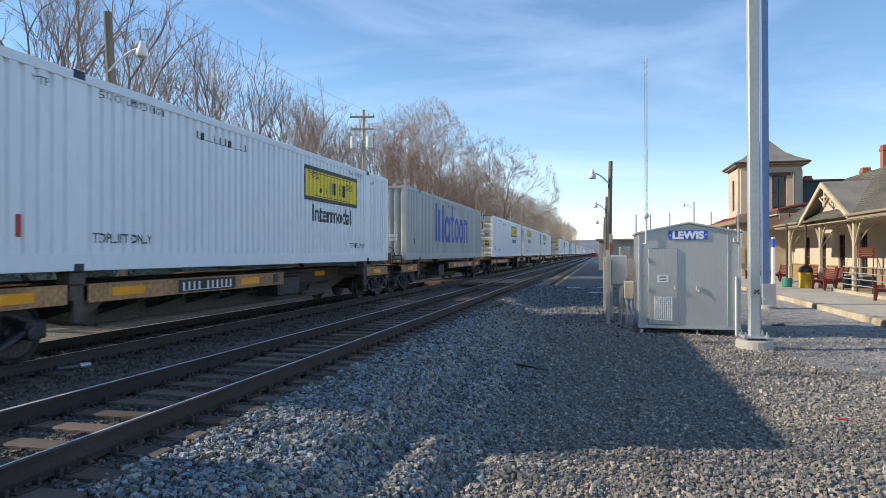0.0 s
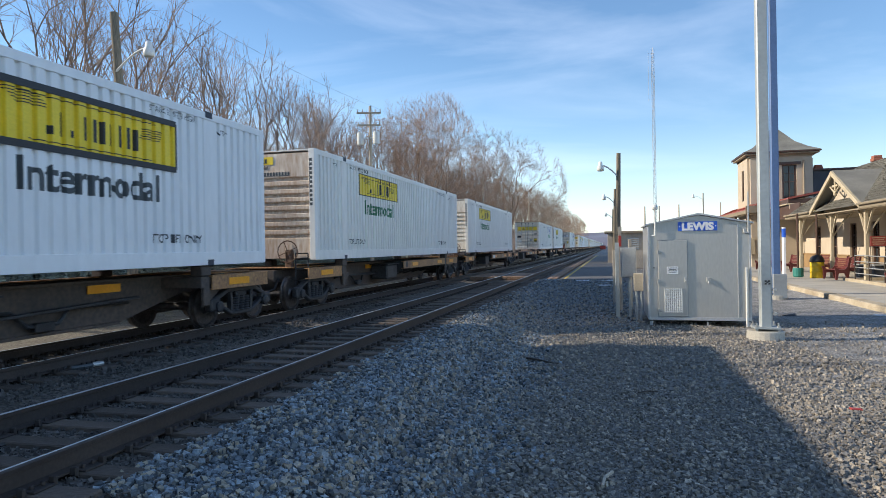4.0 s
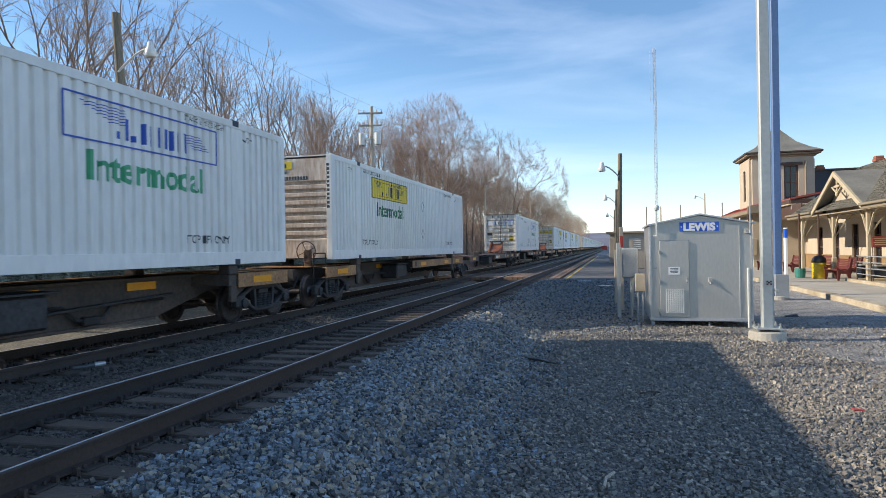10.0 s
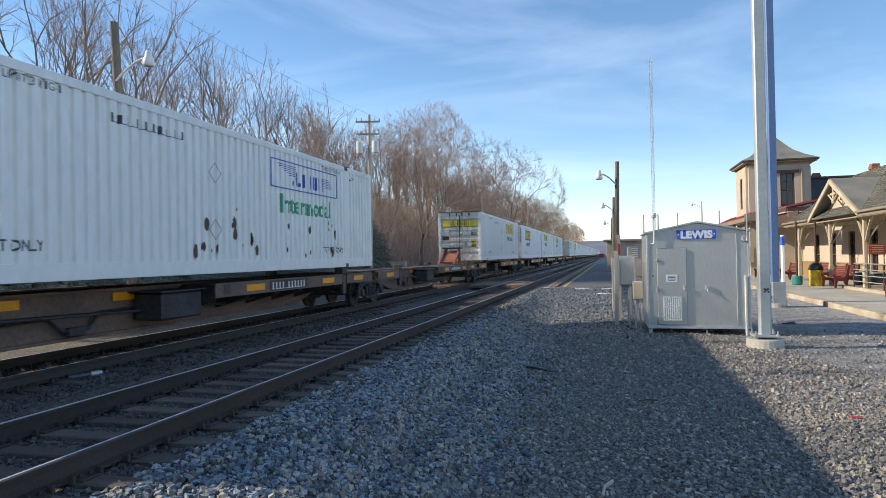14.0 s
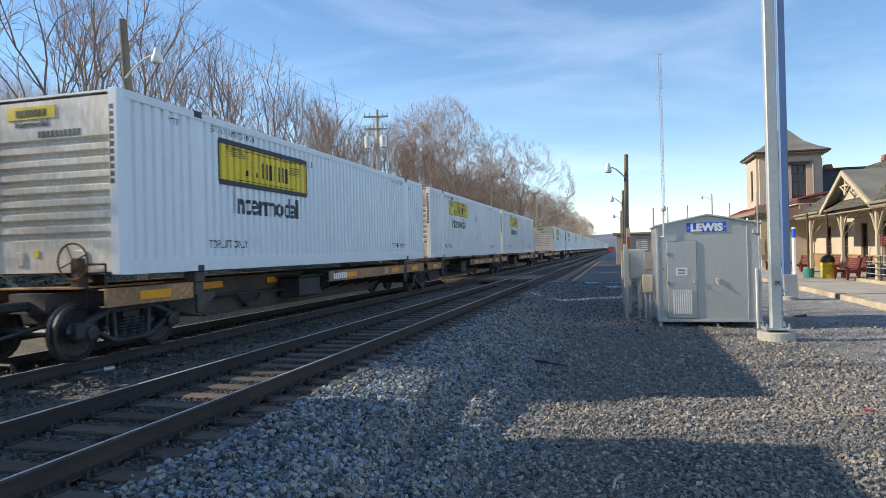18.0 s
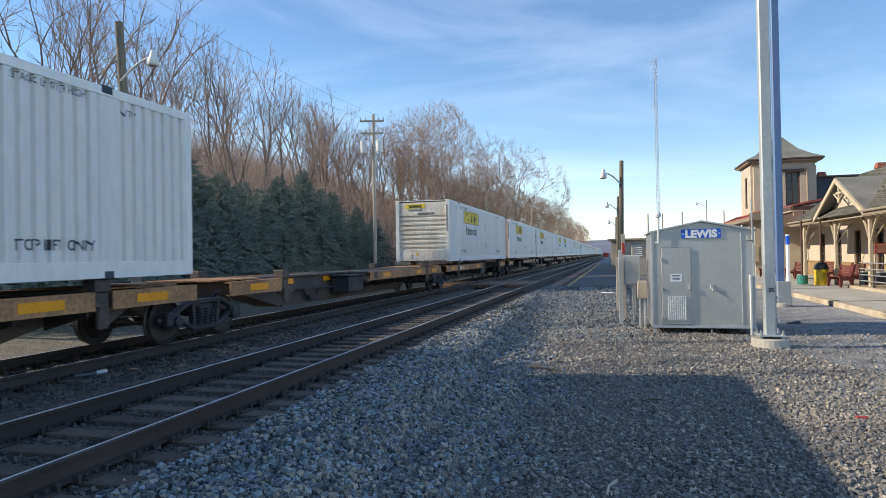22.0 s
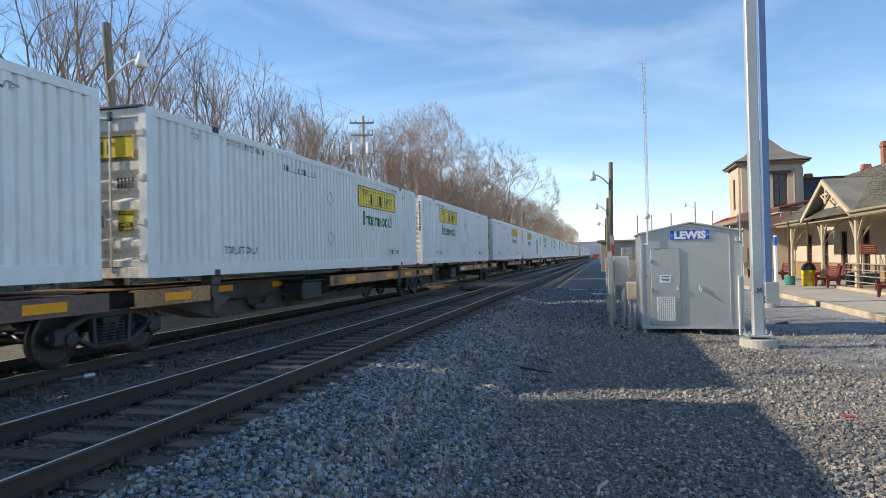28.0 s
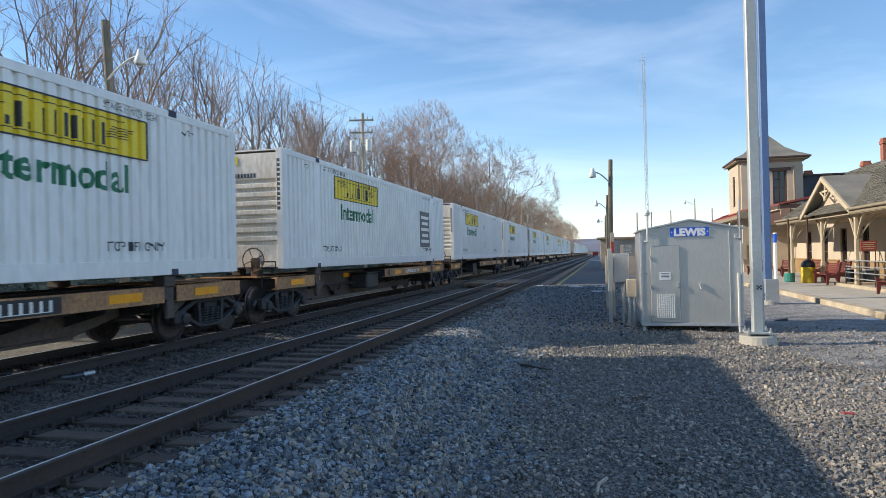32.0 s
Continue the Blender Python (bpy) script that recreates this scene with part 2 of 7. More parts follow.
M["bright_alu"] = mat("smooth_bright_aluminium", (0.88, 0.87, 0.85), 0.38, 1.0, 0.05, 20, 1.0, 0.0)
M["darktwig"] = mat("dark_oak_twig_bark", (0.35, 0.24, 0.175), 0.9, 0, 0.3, 25, 2, 0, rand=0.25)
M["slate"] = mat("dark_blue_slate", (0.05, 0.06, 0.08), 0.7, 0, 0.3, 20, 2, 0.2)
M["dullred"] = mat("faded_red_board_paint", (0.3, 0.055, 0.045), 0.6, 0, 0.25, 30, 2, 0.03)
M["glass"] = bpy.data.materials.new("dark_window_glass")
M["glass"].use_nodes = True
_g = M["glass"].node_tree.nodes["Principled BSDF"]
_g.inputs["Base Color"].default_value, _g.inputs["Roughness"].default_value = (0.03, 0.035, 0.04, 1), 0.06


# ---- mesh helpers ----
def box(bm, c, s, bevel=0.0, rot=None):
    r = bmesh.ops.create_cube(bm, size=1.0)
    m = Matrix.Translation(c) @ (rot.to_matrix().to_4x4() if rot else Matrix()) @ Matrix.Diagonal((*s, 1))
    bmesh.ops.transform(bm, matrix=m, verts=r["verts"])
    if bevel:
        es = list({e for v in r["verts"] for e in v.link_edges})
        bmesh.ops.bevel(bm, geom=es, offset=bevel, segments=1, affect="EDGES", profile=0.5)


def tube(bm, p0, p1, r0, r1=None, n=8, caps=True):
    p0, p1 = Vector(p0), Vector(p1)
    r1 = r0 if r1 is None else r1
    d = (p1 - p0)
    q = d.to_track_quat("Z", "Y")
    ring = []
    for p, r in ((p0, r0), (p1, r1)):
        ring.append([bm.verts.new(p + q @ Vector((r * math.cos(2 * math.pi * i / n), r * math.sin(2 * math.pi * i / n), 0))) for i in range(n)])
    for i in range(n):
        bm.faces.new((ring[0][i], ring[0][(i + 1) % n], ring[1][(i + 1) % n], ring[1][i]))
    if caps:
        bm.faces.new(ring[0][::-1])
        bm.faces.new(ring[1])


def path_tube(bm, pts, r, n=6):
    for a, b in zip(pts[:-1], pts[1:]):
        tube(bm, a, b, r, r, n)


def lathe(bm, prof, n=20, c=(0, 0, 0), axis="Z"):
    """A turned body: prof holds (radius, height) pairs."""
    rings = []
    for r, h in prof:
        ring = []
        for i in range(n):
            a = 2 * math.pi * i / n
            v = (r * math.cos(a), r * math.sin(a), h) if axis == "Z" else (h, r * math.cos(a), r * math.sin(a))
            ring.append(bm.verts.new(Vector(c) + Vector(v)))
        rings.append(ring)
    for a, b in zip(rings[:-1], rings[1:]):
        for i in range(n):
            bm.faces.new((a[i], a[(i + 1) % n], b[(i + 1) % n], b[i]))
    bm.faces.new(rings[0][::-1])
    bm.faces.new(rings[-1])


def prism(bm, poly, a, b, axis="X"):
    """A flat outline (two coordinates) drawn out from a to b along the axis."""
    def at(u, v, w):
        return {"X": (w, u, v), "Y": (u, w, v), "Z": (u, v, w)}[axis]
    lo = [bm.verts.new(at(u, v, a)) for u, v in poly]
    hi = [bm.verts.new(at(u, v, b)) for u, v in poly]
    n = len(poly)
    bm.faces.new(lo)
    bm.faces.new(hi[::-1])
    for i in range(n):
        bm.faces.new((lo[i], hi[i], hi[(i + 1) % n], lo[(i + 1) % n]))


def comb(bm, xs, w, h, x0, axis="Y", thick=0.006, base=0.012):
    """Upright bars in one row on a thin foot line: xs are their middles, (u, v) the row's plane, x0 its face."""
    ys, z0 = sorted(xs), -h / 2
    pts = []
    for y in ys:
        pts += [(y - w / 2, z0), (y - w / 2, z0 + h), (y + w / 2, z0 + h), (y + w / 2, z0)]
    return pts[1:-1] + [(ys[-1] + w / 2, z0 - base), (ys[0] - w / 2, z0 - base)]


def ring(bm, c, R, r, turn=None, n=16, k=6):
    """A closed ring of round section about the y axis."""
    vs = []
    for i in range(n):
        a = 2 * math.pi * i / n
        vs.append([bm.verts.new(Vector(c) + Vector(((R + r * math.cos(b)) * math.cos(a), r * math.sin(b), (R + r * math.cos(b)) * math.sin(a)))) for b in [2 * math.pi * j / k for j in range(k)]])
    for i in range(n):
        for j in range(k):
            bm.faces.new((vs[i][j], vs[(i + 1) % n][j], vs[(i + 1) % n][(j + 1) % k], vs[i][(j + 1) % k]))


def mesh_of(name, bm, material, smooth=False):
    me = bpy.data.meshes.new(name)
    bmesh.ops.recalc_face_normals(bm, faces=bm.faces)
    bm.to_mesh(me)
    bm.free()
    me.materials.append(material)
    if smooth:
        for p in me.polygons:
            p.use_smooth = True
    return me


def part(name, bm, material, parent, label="", smooth=False):
    ob = new(name, bm if isinstance(bm, bpy.types.Mesh) else mesh_of(name, bm, material, smooth))
    ob.parent = parent
    if label:
        tagged(ob, label)
    return ob


def thing(name, at, label, category, group="", kind="", rz=0):
    ob = new(name)
    ob.empty_display_size = 0.2
    ob.matrix_basis = pose(*at, 0, 0, rz)
    return tagged(ob, label, category, group, kind)


def lettering(name, text, size, material, parent, m, label="", squeeze=1.0, bold=0.0):
    """Flat raised letters, lying in the x-y plane of the pose m."""
    cu = bpy.data.curves.new(name, "FONT")
    cu.body, cu.size, cu.extrude, cu.align_x, cu.resolution_u, cu.offset = text, size, 0.003, "CENTER", 3, bold
    ob = bpy.data.objects.new(name, cu)
    scene.collection.objects.link(ob)
    me = bpy.data.meshes.new_from_object(ob.evaluated_get(bpy.context.evaluated_depsgraph_get()))
    bpy.data.objects.remove(ob)
    bpy.data.curves.remove(cu)
    me.transform(Matrix.Diagonal((squeeze, 1, 1, 1)))
    me.materials.clear()
    me.materials.append(material)
    o = new(name, me)
    o.parent = parent
    o.matrix_basis = m
    if label:
        tagged(o, label)
    return o


# faces turned to +x (the side of the train that the platform sees) and to -y (the end ahead)
SIDE = Matrix(((0, 0, 1, 0), (1, 0, 0, 0), (0, 1, 0, 0), (0, 0, 0, 1)))
FRONT = Matrix(((1, 0, 0, 0), (0, 0, -1, 0), (0, 1, 0, 0), (0, 0, 0, 1)))

# ---- the ground ----
GX = [-4000, -900, -400, -120, -60, -40, -30, -22, -19, -15, -12, -10.9, -10.3, -7.1, -6.8, -6.5, -3.4, -3.0, -1.8, -1.25, -0.6, 0.5, 6.6, 4000]
GZ = [30, 26, 24, 19, 13, 6.5, 3.0, 0.3, -0.2, -0.45, -0.55, -0.45, -0.235, -0.235, -0.31, -0.24, -0.235, -0.26, -0.55, -0.7, -0.68, -0.66, -0.7, -0.75]


def bank_foot(y):
    return -1.4 - 0.045 * (y - 8.3) + 0.22 * noise.noise((y * 0.45, 2.0, 0.0)) + 0.14 * noise.noise((y * 1.3, 5.0, 0.0))


def ground_z(x, y):
    z = float(np.interp(x, GX, GZ))
    if -3.4 < x < 0.6 and 2 < y < 40:
        # the stone shoulder ends in a soft bank with a shallow ditch along its foot
        foot = bank_foot(y)
        hump = min(1.0, max(0.0, (14.5 - y) / 3)) * max(0.0, 0.75 + 0.9 * noise.noise((y * 0.7, 8.0, 0.0)))
        z = float(np.interp(x, [-3.4, foot - 1.4, foot - 1.1, foot - 0.72, foot - 0.38, foot, foot + 0.5, 0.6], [-0.235, -0.25, -0.3, -0.52 - 0.07 * hump, -0.64 + 0.11 * hump, -0.76, -0.71, -0.66]))
    if -3.4 < x < 1.4 and 23 < y < 34:
        # the gravel ramps up to the end of the boarding platform
        k = min(1.0, max(0.0, (y - 23) / 9.5)) * min(1.0, max(0.0, (1.4 - x) / 1.0))
        k = k * k * (3 - 2 * k)
        z = z * (1 - k) - 0.115 * k
    if -3.3 < x < 12 and 0 < y < 33:
        z += (0.05 * noise.noise((x * 0.5, y * 0.35, 3.0)) + 0.02 * noise.noise((x * 1.6, y * 1.6, 7.0))) * min(1.0, max(0.2, (32 - y) / 6))
        if x < 0.6:
            z += 0.05 * noise.noise((x * 1.1, y * 1.1, 11.0)) * min(1.0, max(0.0, (30 - y) / 6))
    if x < -19:
        z += 0.6 * noise.noise((x * 0.08, y * 0.05, 1.0))
    return z


def lines(stops):
    out = []
    for a, b, step in stops:
        n = max(1, round((b - a) / step))
        out += [a + (b - a) * i / n for i in range(n)]
    return out + [stops[-1][1]]


gx = lines([(-4000, -400, 900), (-400, -100, 60), (-100, -22, 4), (-22, -11, 1.5), (-11, -3.4, 0.4), (-3.4, 3, 0.16), (3, 9, 0.5), (9, 40, 4), (40, 400, 60), (400, 4000, 900)])
gy = lines([(-4000, -300, 900), (-300, -20, 30), (-20, 3, 2), (3, 20, 0.2), (20, 34, 0.6), (34, 120, 4), (120, 600, 40), (600, 4000, 600)])
gv = [(x, y, ground_z(x, y)) for y in gy for x in gx]
nx = len(gx)
gf = [(j * nx + i, j * nx + i + 1, (j + 1) * nx + i + 1, (j + 1) * nx + i) for j in range(len(gy) - 1) for i in range(nx - 1)]
gm = bpy.data.meshes.new("ground")
gm.from_pydata(gv, [], gf)
for p in gm.polygons:
    p.use_smooth = True
ground = tagged(new("ground", gm), "railway yard ground of grey ballast, tan gravel and a wooded bank", "ground", kind="structure")

m = bpy.data.materials.new("ground_stone_and_leaf_litter")
m.use_nodes = True
n, l = m.node_tree.nodes, m.node_tree.links
b = n["Principled BSDF"]
b.inputs["Roughness"].default_value = 0.95
tc = n.new("ShaderNodeTexCoord")
sep = n.new("ShaderNodeSeparateXYZ")
l.new(tc.outputs["Object"], sep.inputs[0])
wob = n.new("ShaderNodeTexNoise")
wob.inputs["Scale"].default_value, wob.inputs["Detail"].default_value = 0.9, 3.0
l.new(tc.outputs["Object"], wob.inputs["Vector"])
addx = n.new("ShaderNodeMath")
addx.operation = "MULTIPLY_ADD"
addx.inputs[1].default_value = 1.4
l.new(wob.outputs["Fac"], addx.inputs[0])
l.new(sep.outputs["X"], addx.inputs[2])
zone = n.new("ShaderNodeValToRGB")
zone.color_ramp.interpolation = "LINEAR"
mapx = n.new("ShaderNodeMapRange")
mapx.inputs["From Min"].default_value, mapx.inputs["From Max"].default_value = -30, 30
l.new(addx.outputs[0], mapx.inputs["Value"])
l.new(mapx.outputs["Result"], zone.inputs["Fac"])
els = zone.color_ramp.elements
stops = [(-29, (0.16, 0.10, 0.06)), (-19.5, (0.14, 0.10, 0.055)), (-17.5, (0.09, 0.095, 0.04)), (-14.6, (0.13, 0.115, 0.07)), (-11, (0.13, 0.112, 0.09)), (-2.9, (0.095, 0.082, 0.07)),
         (-2.4, (0.16, 0.168, 0.178)), (-0.6, (0.165, 0.17, 0.175)), (0.3, (0.18, 0.165, 0.145)), (5.5, (0.23, 0.218, 0.2)), (9, (0.31, 0.3, 0.285)), (16, (0.14, 0.13, 0.08)), (29, (0.12, 0.12, 0.06))]
while len(els) < len(stops):
    els.new(0.5)
for e, (x, c) in zip(els, stops):
    e.position, e.color = (x + 30) / 60, (*c, 1)
vor = n.new("ShaderNodeTexVoronoi")
vor.inputs["Scale"].default_value = 26
l.new(tc.outputs["Object"], vor.inputs["Vector"])
grain = n.new("ShaderNodeTexNoise")
grain.inputs["Scale"].default_value, grain.inputs["Detail"].default_value = 2.2, 6.0
l.new(tc.outputs["Object"], grain.inputs["Vector"])
bw = n.new("ShaderNodeRGBToBW")
l.new(vor.outputs["Color"], bw.inputs["Color"])
va = n.new("ShaderNodeMapRange")
va.inputs["To Min"].default_value, va.inputs["To Max"].default_value = 0.3, 1.7
l.new(bw.outputs["Val"], va.inputs["Value"])
vb = n.new("ShaderNodeMapRange")
vb.inputs["From Min"].default_value, vb.inputs["From Max"].default_value = 0.3, 0.7
vb.inputs["To Min"].default_value, vb.inputs["To Max"].default_value = 0.75, 1.25
l.new(grain.outputs["Fac"], vb.inputs["Value"])
vm = n.new("ShaderNodeMath")
vm.operation = "MULTIPLY"
l.new(va.outputs["Result"], vm.inputs[0])
l.new(vb.outputs["Result"], vm.inputs[1])
hsv = n.new("ShaderNodeHueSaturation")
l.new(zone.outputs["Color"], hsv.inputs["Color"])
l.new(vm.outputs[0], hsv.inputs["Value"])
l.new(hsv.outputs["Color"], b.inputs["Base Color"])
bp = n.new("ShaderNodeBump")
bp.inputs["Strength"].default_value, bp.inputs["Distance"].default_value = 0.9, 0.03
l.new(vor.outputs["Distance"], bp.inputs["Height"])
l.new(bp.outputs["Normal"], b.inputs["Normal"])
# tint at the foot of the bank: sun reflected off the equipment house, painted in
sub1 = n.new("ShaderNodeVectorMath")
sub1.operation = "SUBTRACT"
sub1.inputs[1].default_value = (-1.7, 20.3, 0)
l.new(tc.outputs["Object"], sub1.inputs[0])
sc1 = n.new("ShaderNodeVectorMath")
sc1.operation = "MULTIPLY"
sc1.inputs[1].default_value = (0.5, 0.27, 0.0)
l.new(sub1.outputs["Vector"], sc1.inputs[0])
ln1 = n.new("ShaderNodeVectorMath")
ln1.operation = "LENGTH"
l.new(sc1.outputs["Vector"], ln1.inputs[0])
ad1 = n.new("ShaderNodeMath")
ad1.operation = "MULTIPLY_ADD"
ad1.inputs[1].default_value = 1.3
l.new(grain.outputs["Fac"], ad1.inputs[0])
l.new(ln1.outputs["Value"], ad1.inputs[2])
mk1 = n.new("ShaderNodeMapRange")
mk1.inputs["From Min"].default_value, mk1.inputs["From Max"].default_value = 1.75, 1.35
l.new(ad1.outputs[0], mk1.inputs["Value"])
mx1 = n.new("ShaderNodeMix")
mx1.data_type = "RGBA"
mx1.inputs[7].default_value = (0.2, 0.185, 0.16, 1)
l.new(mk1.outputs["Result"], mx1.inputs[0])
l.new(zone.outputs["Color"], mx1.inputs[6])
l.new(mx1.outputs[2], hsv.inputs["Color"])
gm.materials.append(m)

# ---- far ridge ----
rv, rf = [], []
for i in range(81):
    x = -2400 + i * 60
    h = 30 + 16 * noise.noise((x * 0.0016, 4.0, 0)) + 7 * noise.noise((x * 0.006, 9.0, 0)) + (10 if x < -300 else 0)
    rv += [(x, 1500, -8), (x, 1560, h * 0.7), (x, 1650, h * 1.15)]
for i in range(80):
    for k in range(2):
        rf.append((i * 3 + k, i * 3 + 3 + k, i * 3 + 4 + k, i * 3 + 1 + k))
rm = bpy.data.meshes.new("backdrop")
rm.from_pydata(rv, [], rf)
rm.materials.append(M["hillfar"])
tagged(new("backdrop", rm), "low wooded ridge hazy on the horizon", "hill", kind="structure")

# ---- tracks ----
TRACK_NEAR, TRACK_TRAIN = -4.935, -8.69
RAIL = [(-0.075, -0.185), (0.075, -0.185), (0.075, -0.172), (0.012, -0.155), (0.009, -0.05), (0.034, -0.04), (0.0365, -0.008), (0.03, -0.0015), (-0.03, -0.0015), (-0.0365, -0.008), (-0.034, -0.04), (-0.009, -0.05), (-0.012, -0.155), (-0.075, -0.172)]
tie_me = bmesh.new()
box(tie_me, (0, 0, -0.09), (2.6, 0.225, 0.18), 0.012)
tie_me = mesh_of("tie", tie_me, M["tie"])
plate_bm = bmesh.new()
box(plate_bm, (0, 0, 0.008), (0.34, 0.19, 0.016), 0.004)
for sx in (-0.1, 0.1):
    for sy in (-0.05, 0.05):
        box(plate_bm, (sx, sy, 0.03), (0.03, 0.03, 0.035), 0.006)
    # anchors clipped to the foot of the rail on both sides of the sleeper
    for sy in (-0.14, 0.14):
        box(plate_bm, (sx * 1.05, sy, 0.02), (0.07, 0.035, 0.075), 0.01)
plate_me = mesh_of("tie_plate", plate_bm, M["tieplate"])


def track(name, cx, label):
    t = thing(name, (cx, 0, 0), label, "railway track", kind="structure")
    for sx in (-1, 1):
        bm = bmesh.new()
        prism(bm, [(u + sx * 0.755, v) for u, v in RAIL], -300, 1400, "Y")
        part("rail", bm, M["rail"], t, "rust-brown steel rail")
        bm = bmesh.new()
        # wheels polish the gauge side of the head
        # left rail's band widened to stand for its brighter glint
        box(bm, (sx * 0.742, 550, -0.0005), (0.022 if sx > 0 else 0.046, 1700, 0.003))
        part("rail_head", bm, M["railtop"], t, "rail head polished by wheels")
    return t


track_near = track("track_1", TRACK_NEAR, "empty railway track of rusty rails on wooden sleepers")
track_far = track("track_2", TRACK_TRAIN, "railway track under the passing freight train")


def sleepers(t, seed, y0, y1):
    rnd = random.Random(seed)
    y, k = y0, 0
    far = []
    while y < y1:
        o = (rnd.uniform(-0.05, 0.05), y, -0.187 + rnd.uniform(-0.008, 0.0))
        if y < 62:
            ob = new("tie", tie_me)
            ob.parent = t
            ob.matrix_basis = pose(*o, 0, 0, rnd.uniform(-1.2, 1.2))
            if y < 30:
                for sx in (-1, 1):
                    pl = new("tie_plate", plate_me)
                    pl.parent = ob
                    pl.matrix_basis = pose(sx * 0.755 - o[0], 0, 0.002)
        else:
            far.append(o)
        y += 0.53 + rnd.uniform(-0.03, 0.03)
    bm = bmesh.new()
    fv, ff = [], []
    for x, yy, z in far:
        k = len(fv)
        fv += [(x + sx * 1.3, yy + sy * 0.11, z + dz) for dz in (-0.18, 0) for sx in (-1, 1) for sy in (-1, 1)]
        ff += [(k + 4, k + 6, k + 7, k + 5), (k, k + 1, k + 5, k + 4), (k + 2, k + 6, k + 7, k + 3), (k, k + 4, k + 6, k + 2), (k + 1, k + 3, k + 7, k + 5)]
    bm.free()
    me = bpy.data.meshes.new("far_ties")
    me.from_pydata(fv, [], ff)
    me.materials.append(M["tie"])
    tagged(part("far_ties", me, None, t), "weathered wooden sleepers", kind="stuff")


sleepers(track_near, 5, 1.2, 260)
sleepers(track_far, 8, 1.5, 160)


# ---- loose stone ----
def stones(name, label, material, patches, seed, lift=0.3):
    """Angular broken stones strewn over patches (x0, x1, y0, y1, number, smallest, largest)."""
    rng = np.random.default_rng(seed)
    cube = np.array([(x, y, z) for x in (-1, 1) for y in (-1, 1) for z in (-1, 1)], float)
    quads = np.array([(0, 1, 3, 2), (4, 6, 7, 5), (0, 4, 5, 1), (2, 3, 7, 6), (0, 2, 6, 4), (1, 5, 7, 3)])
    allv, allf, k = [], [], 0
    for x0, x1, y0, y1, num, s0, s1 in patches:
        for _ in range(num):
            x, y = rng.uniform(x0, x1), rng.uniform(y0, y1)
            # the two kinds of stone mingle along the foot of the bank
            edge = bank_foot(y) + 0.5 * noise.noise((x * 0.9, y * 0.9, 4.0)) + rng.normal(0.15, 0.28)
            if y < 17 and ((name == "ballast" and x > edge) or (name == "gravel" and x < edge)):
                continue
            # fine trodden stone on the drive in front of the station
            if name == "gravel" and y > 11 and x > 9.2 - 0.36 * y + 0.8 * noise.noise((x * 0.6, y * 0.6, 1.0)) and rng.random() < 0.85:
                continue
            s = s0 + (s1 - s0) * rng.random() ** 2
            v = cube * rng.uniform(0.5 if name == "gravel" else 0.35, 1.0, (8, 3)) * (s * 0.5 * rng.uniform(0.7, 1.25, 3))
            a, c = rng.uniform(0, 6.28), rng.uniform(-0.7, 0.7)
            ca, sa, cc, sc = math.cos(a), math.sin(a), math.cos(c), math.sin(c)
            v = v @ np.array([[1, 0, 0], [0, cc, -sc], [0, sc, cc]]) @ np.array([[ca, -sa, 0], [sa, ca, 0], [0, 0, 1]])
            v += (x, y, ground_z(x, y) + s * lift * rng.uniform(0.2, 1.0))
            allv.append(v)
            allf.append(quads + k)
            k += 8
    me = bpy.data.meshes.new(name)
    me.from_pydata(np.concatenate(allv).tolist(), [], np.concatenate(allf).tolist())
    me.materials.append(material)
    return tagged(new(name, me), label, name, kind="stuff")


stones("ballast", "loose blue-grey crushed stone on the track shoulder", M["ballast"], [(-3.75, 0.4, 4.0, 9.5, 22500, 0.026, 0.066), (-3.75, 0.1, 9.5, 16.5, 15000, 0.034, 0.075), (-3.7, 0.7, 16.5, 25, 6500, 0.035, 0.08), (-3.7, 0.9, 25, 32.5, 5200, 0.04, 0.085)], 11, 0.45)
stones("bank_stone", "warm tan broken stones mixed into the bank", M["gravel"], [(-2.6, -0.6, 4.5, 10, 2600, 0.026, 0.075), (-3.0, -0.9, 10, 17, 2200, 0.034, 0.08)], 14, 0.5)
stones("track_stone", "brown-stained crushed stone between the sleepers", M["trackstone"], [(-6.7, -3.3, 3.2, 12, 10000, 0.026, 0.062), (-6.7, -3.3, 12, 24, 4500, 0.045, 0.08), (-10.3, -6.6, 4, 20, 8000, 0.035, 0.075), (-12.5, -10.2, 5, 22, 3500, 0.05, 0.09)], 12, 0.35)
stones("gravel", "tan-grey gravel spread over the yard", M["gravel"], [(-1.6, 6.0, 5.0, 10.5, 40000, 0.016, 0.054), (-2.2, 9.0, 10.5, 20, 26000, 0.024, 0.062)], 13, 0.42)

# ---- asphalt platform beside the near track, crossing timbers ----
bm = bmesh.new()
box(bm, (-1.15, 73, -0.5), (2.7, 80, 0.8), 0.02)
platform = tagged(new("platform", mesh_of("platform", bm, M["asphalt"])), "low asphalt boarding platform with a yellow edge line", "platform", kind="structure")
bm = bmesh.new()
box(bm, (-2.25, 73, -0.096), (0.11, 79.6, 0.004))
part("edge_line", bm, M["linepaint"], platform, "worn yellow edge line")
for i, x in enumerate((-3.05, -2.78)):
    bm = bmesh.new()
    box(bm, (x, 73, -0.17), (0.24, 79, 0.16), 0.015)
    part("edge_timber", bm, M["timber"], platform)
crossing = thing("crossing", (0, 36.5, 0), "timber foot crossing laid between the rails", "track crossing", kind="structure")
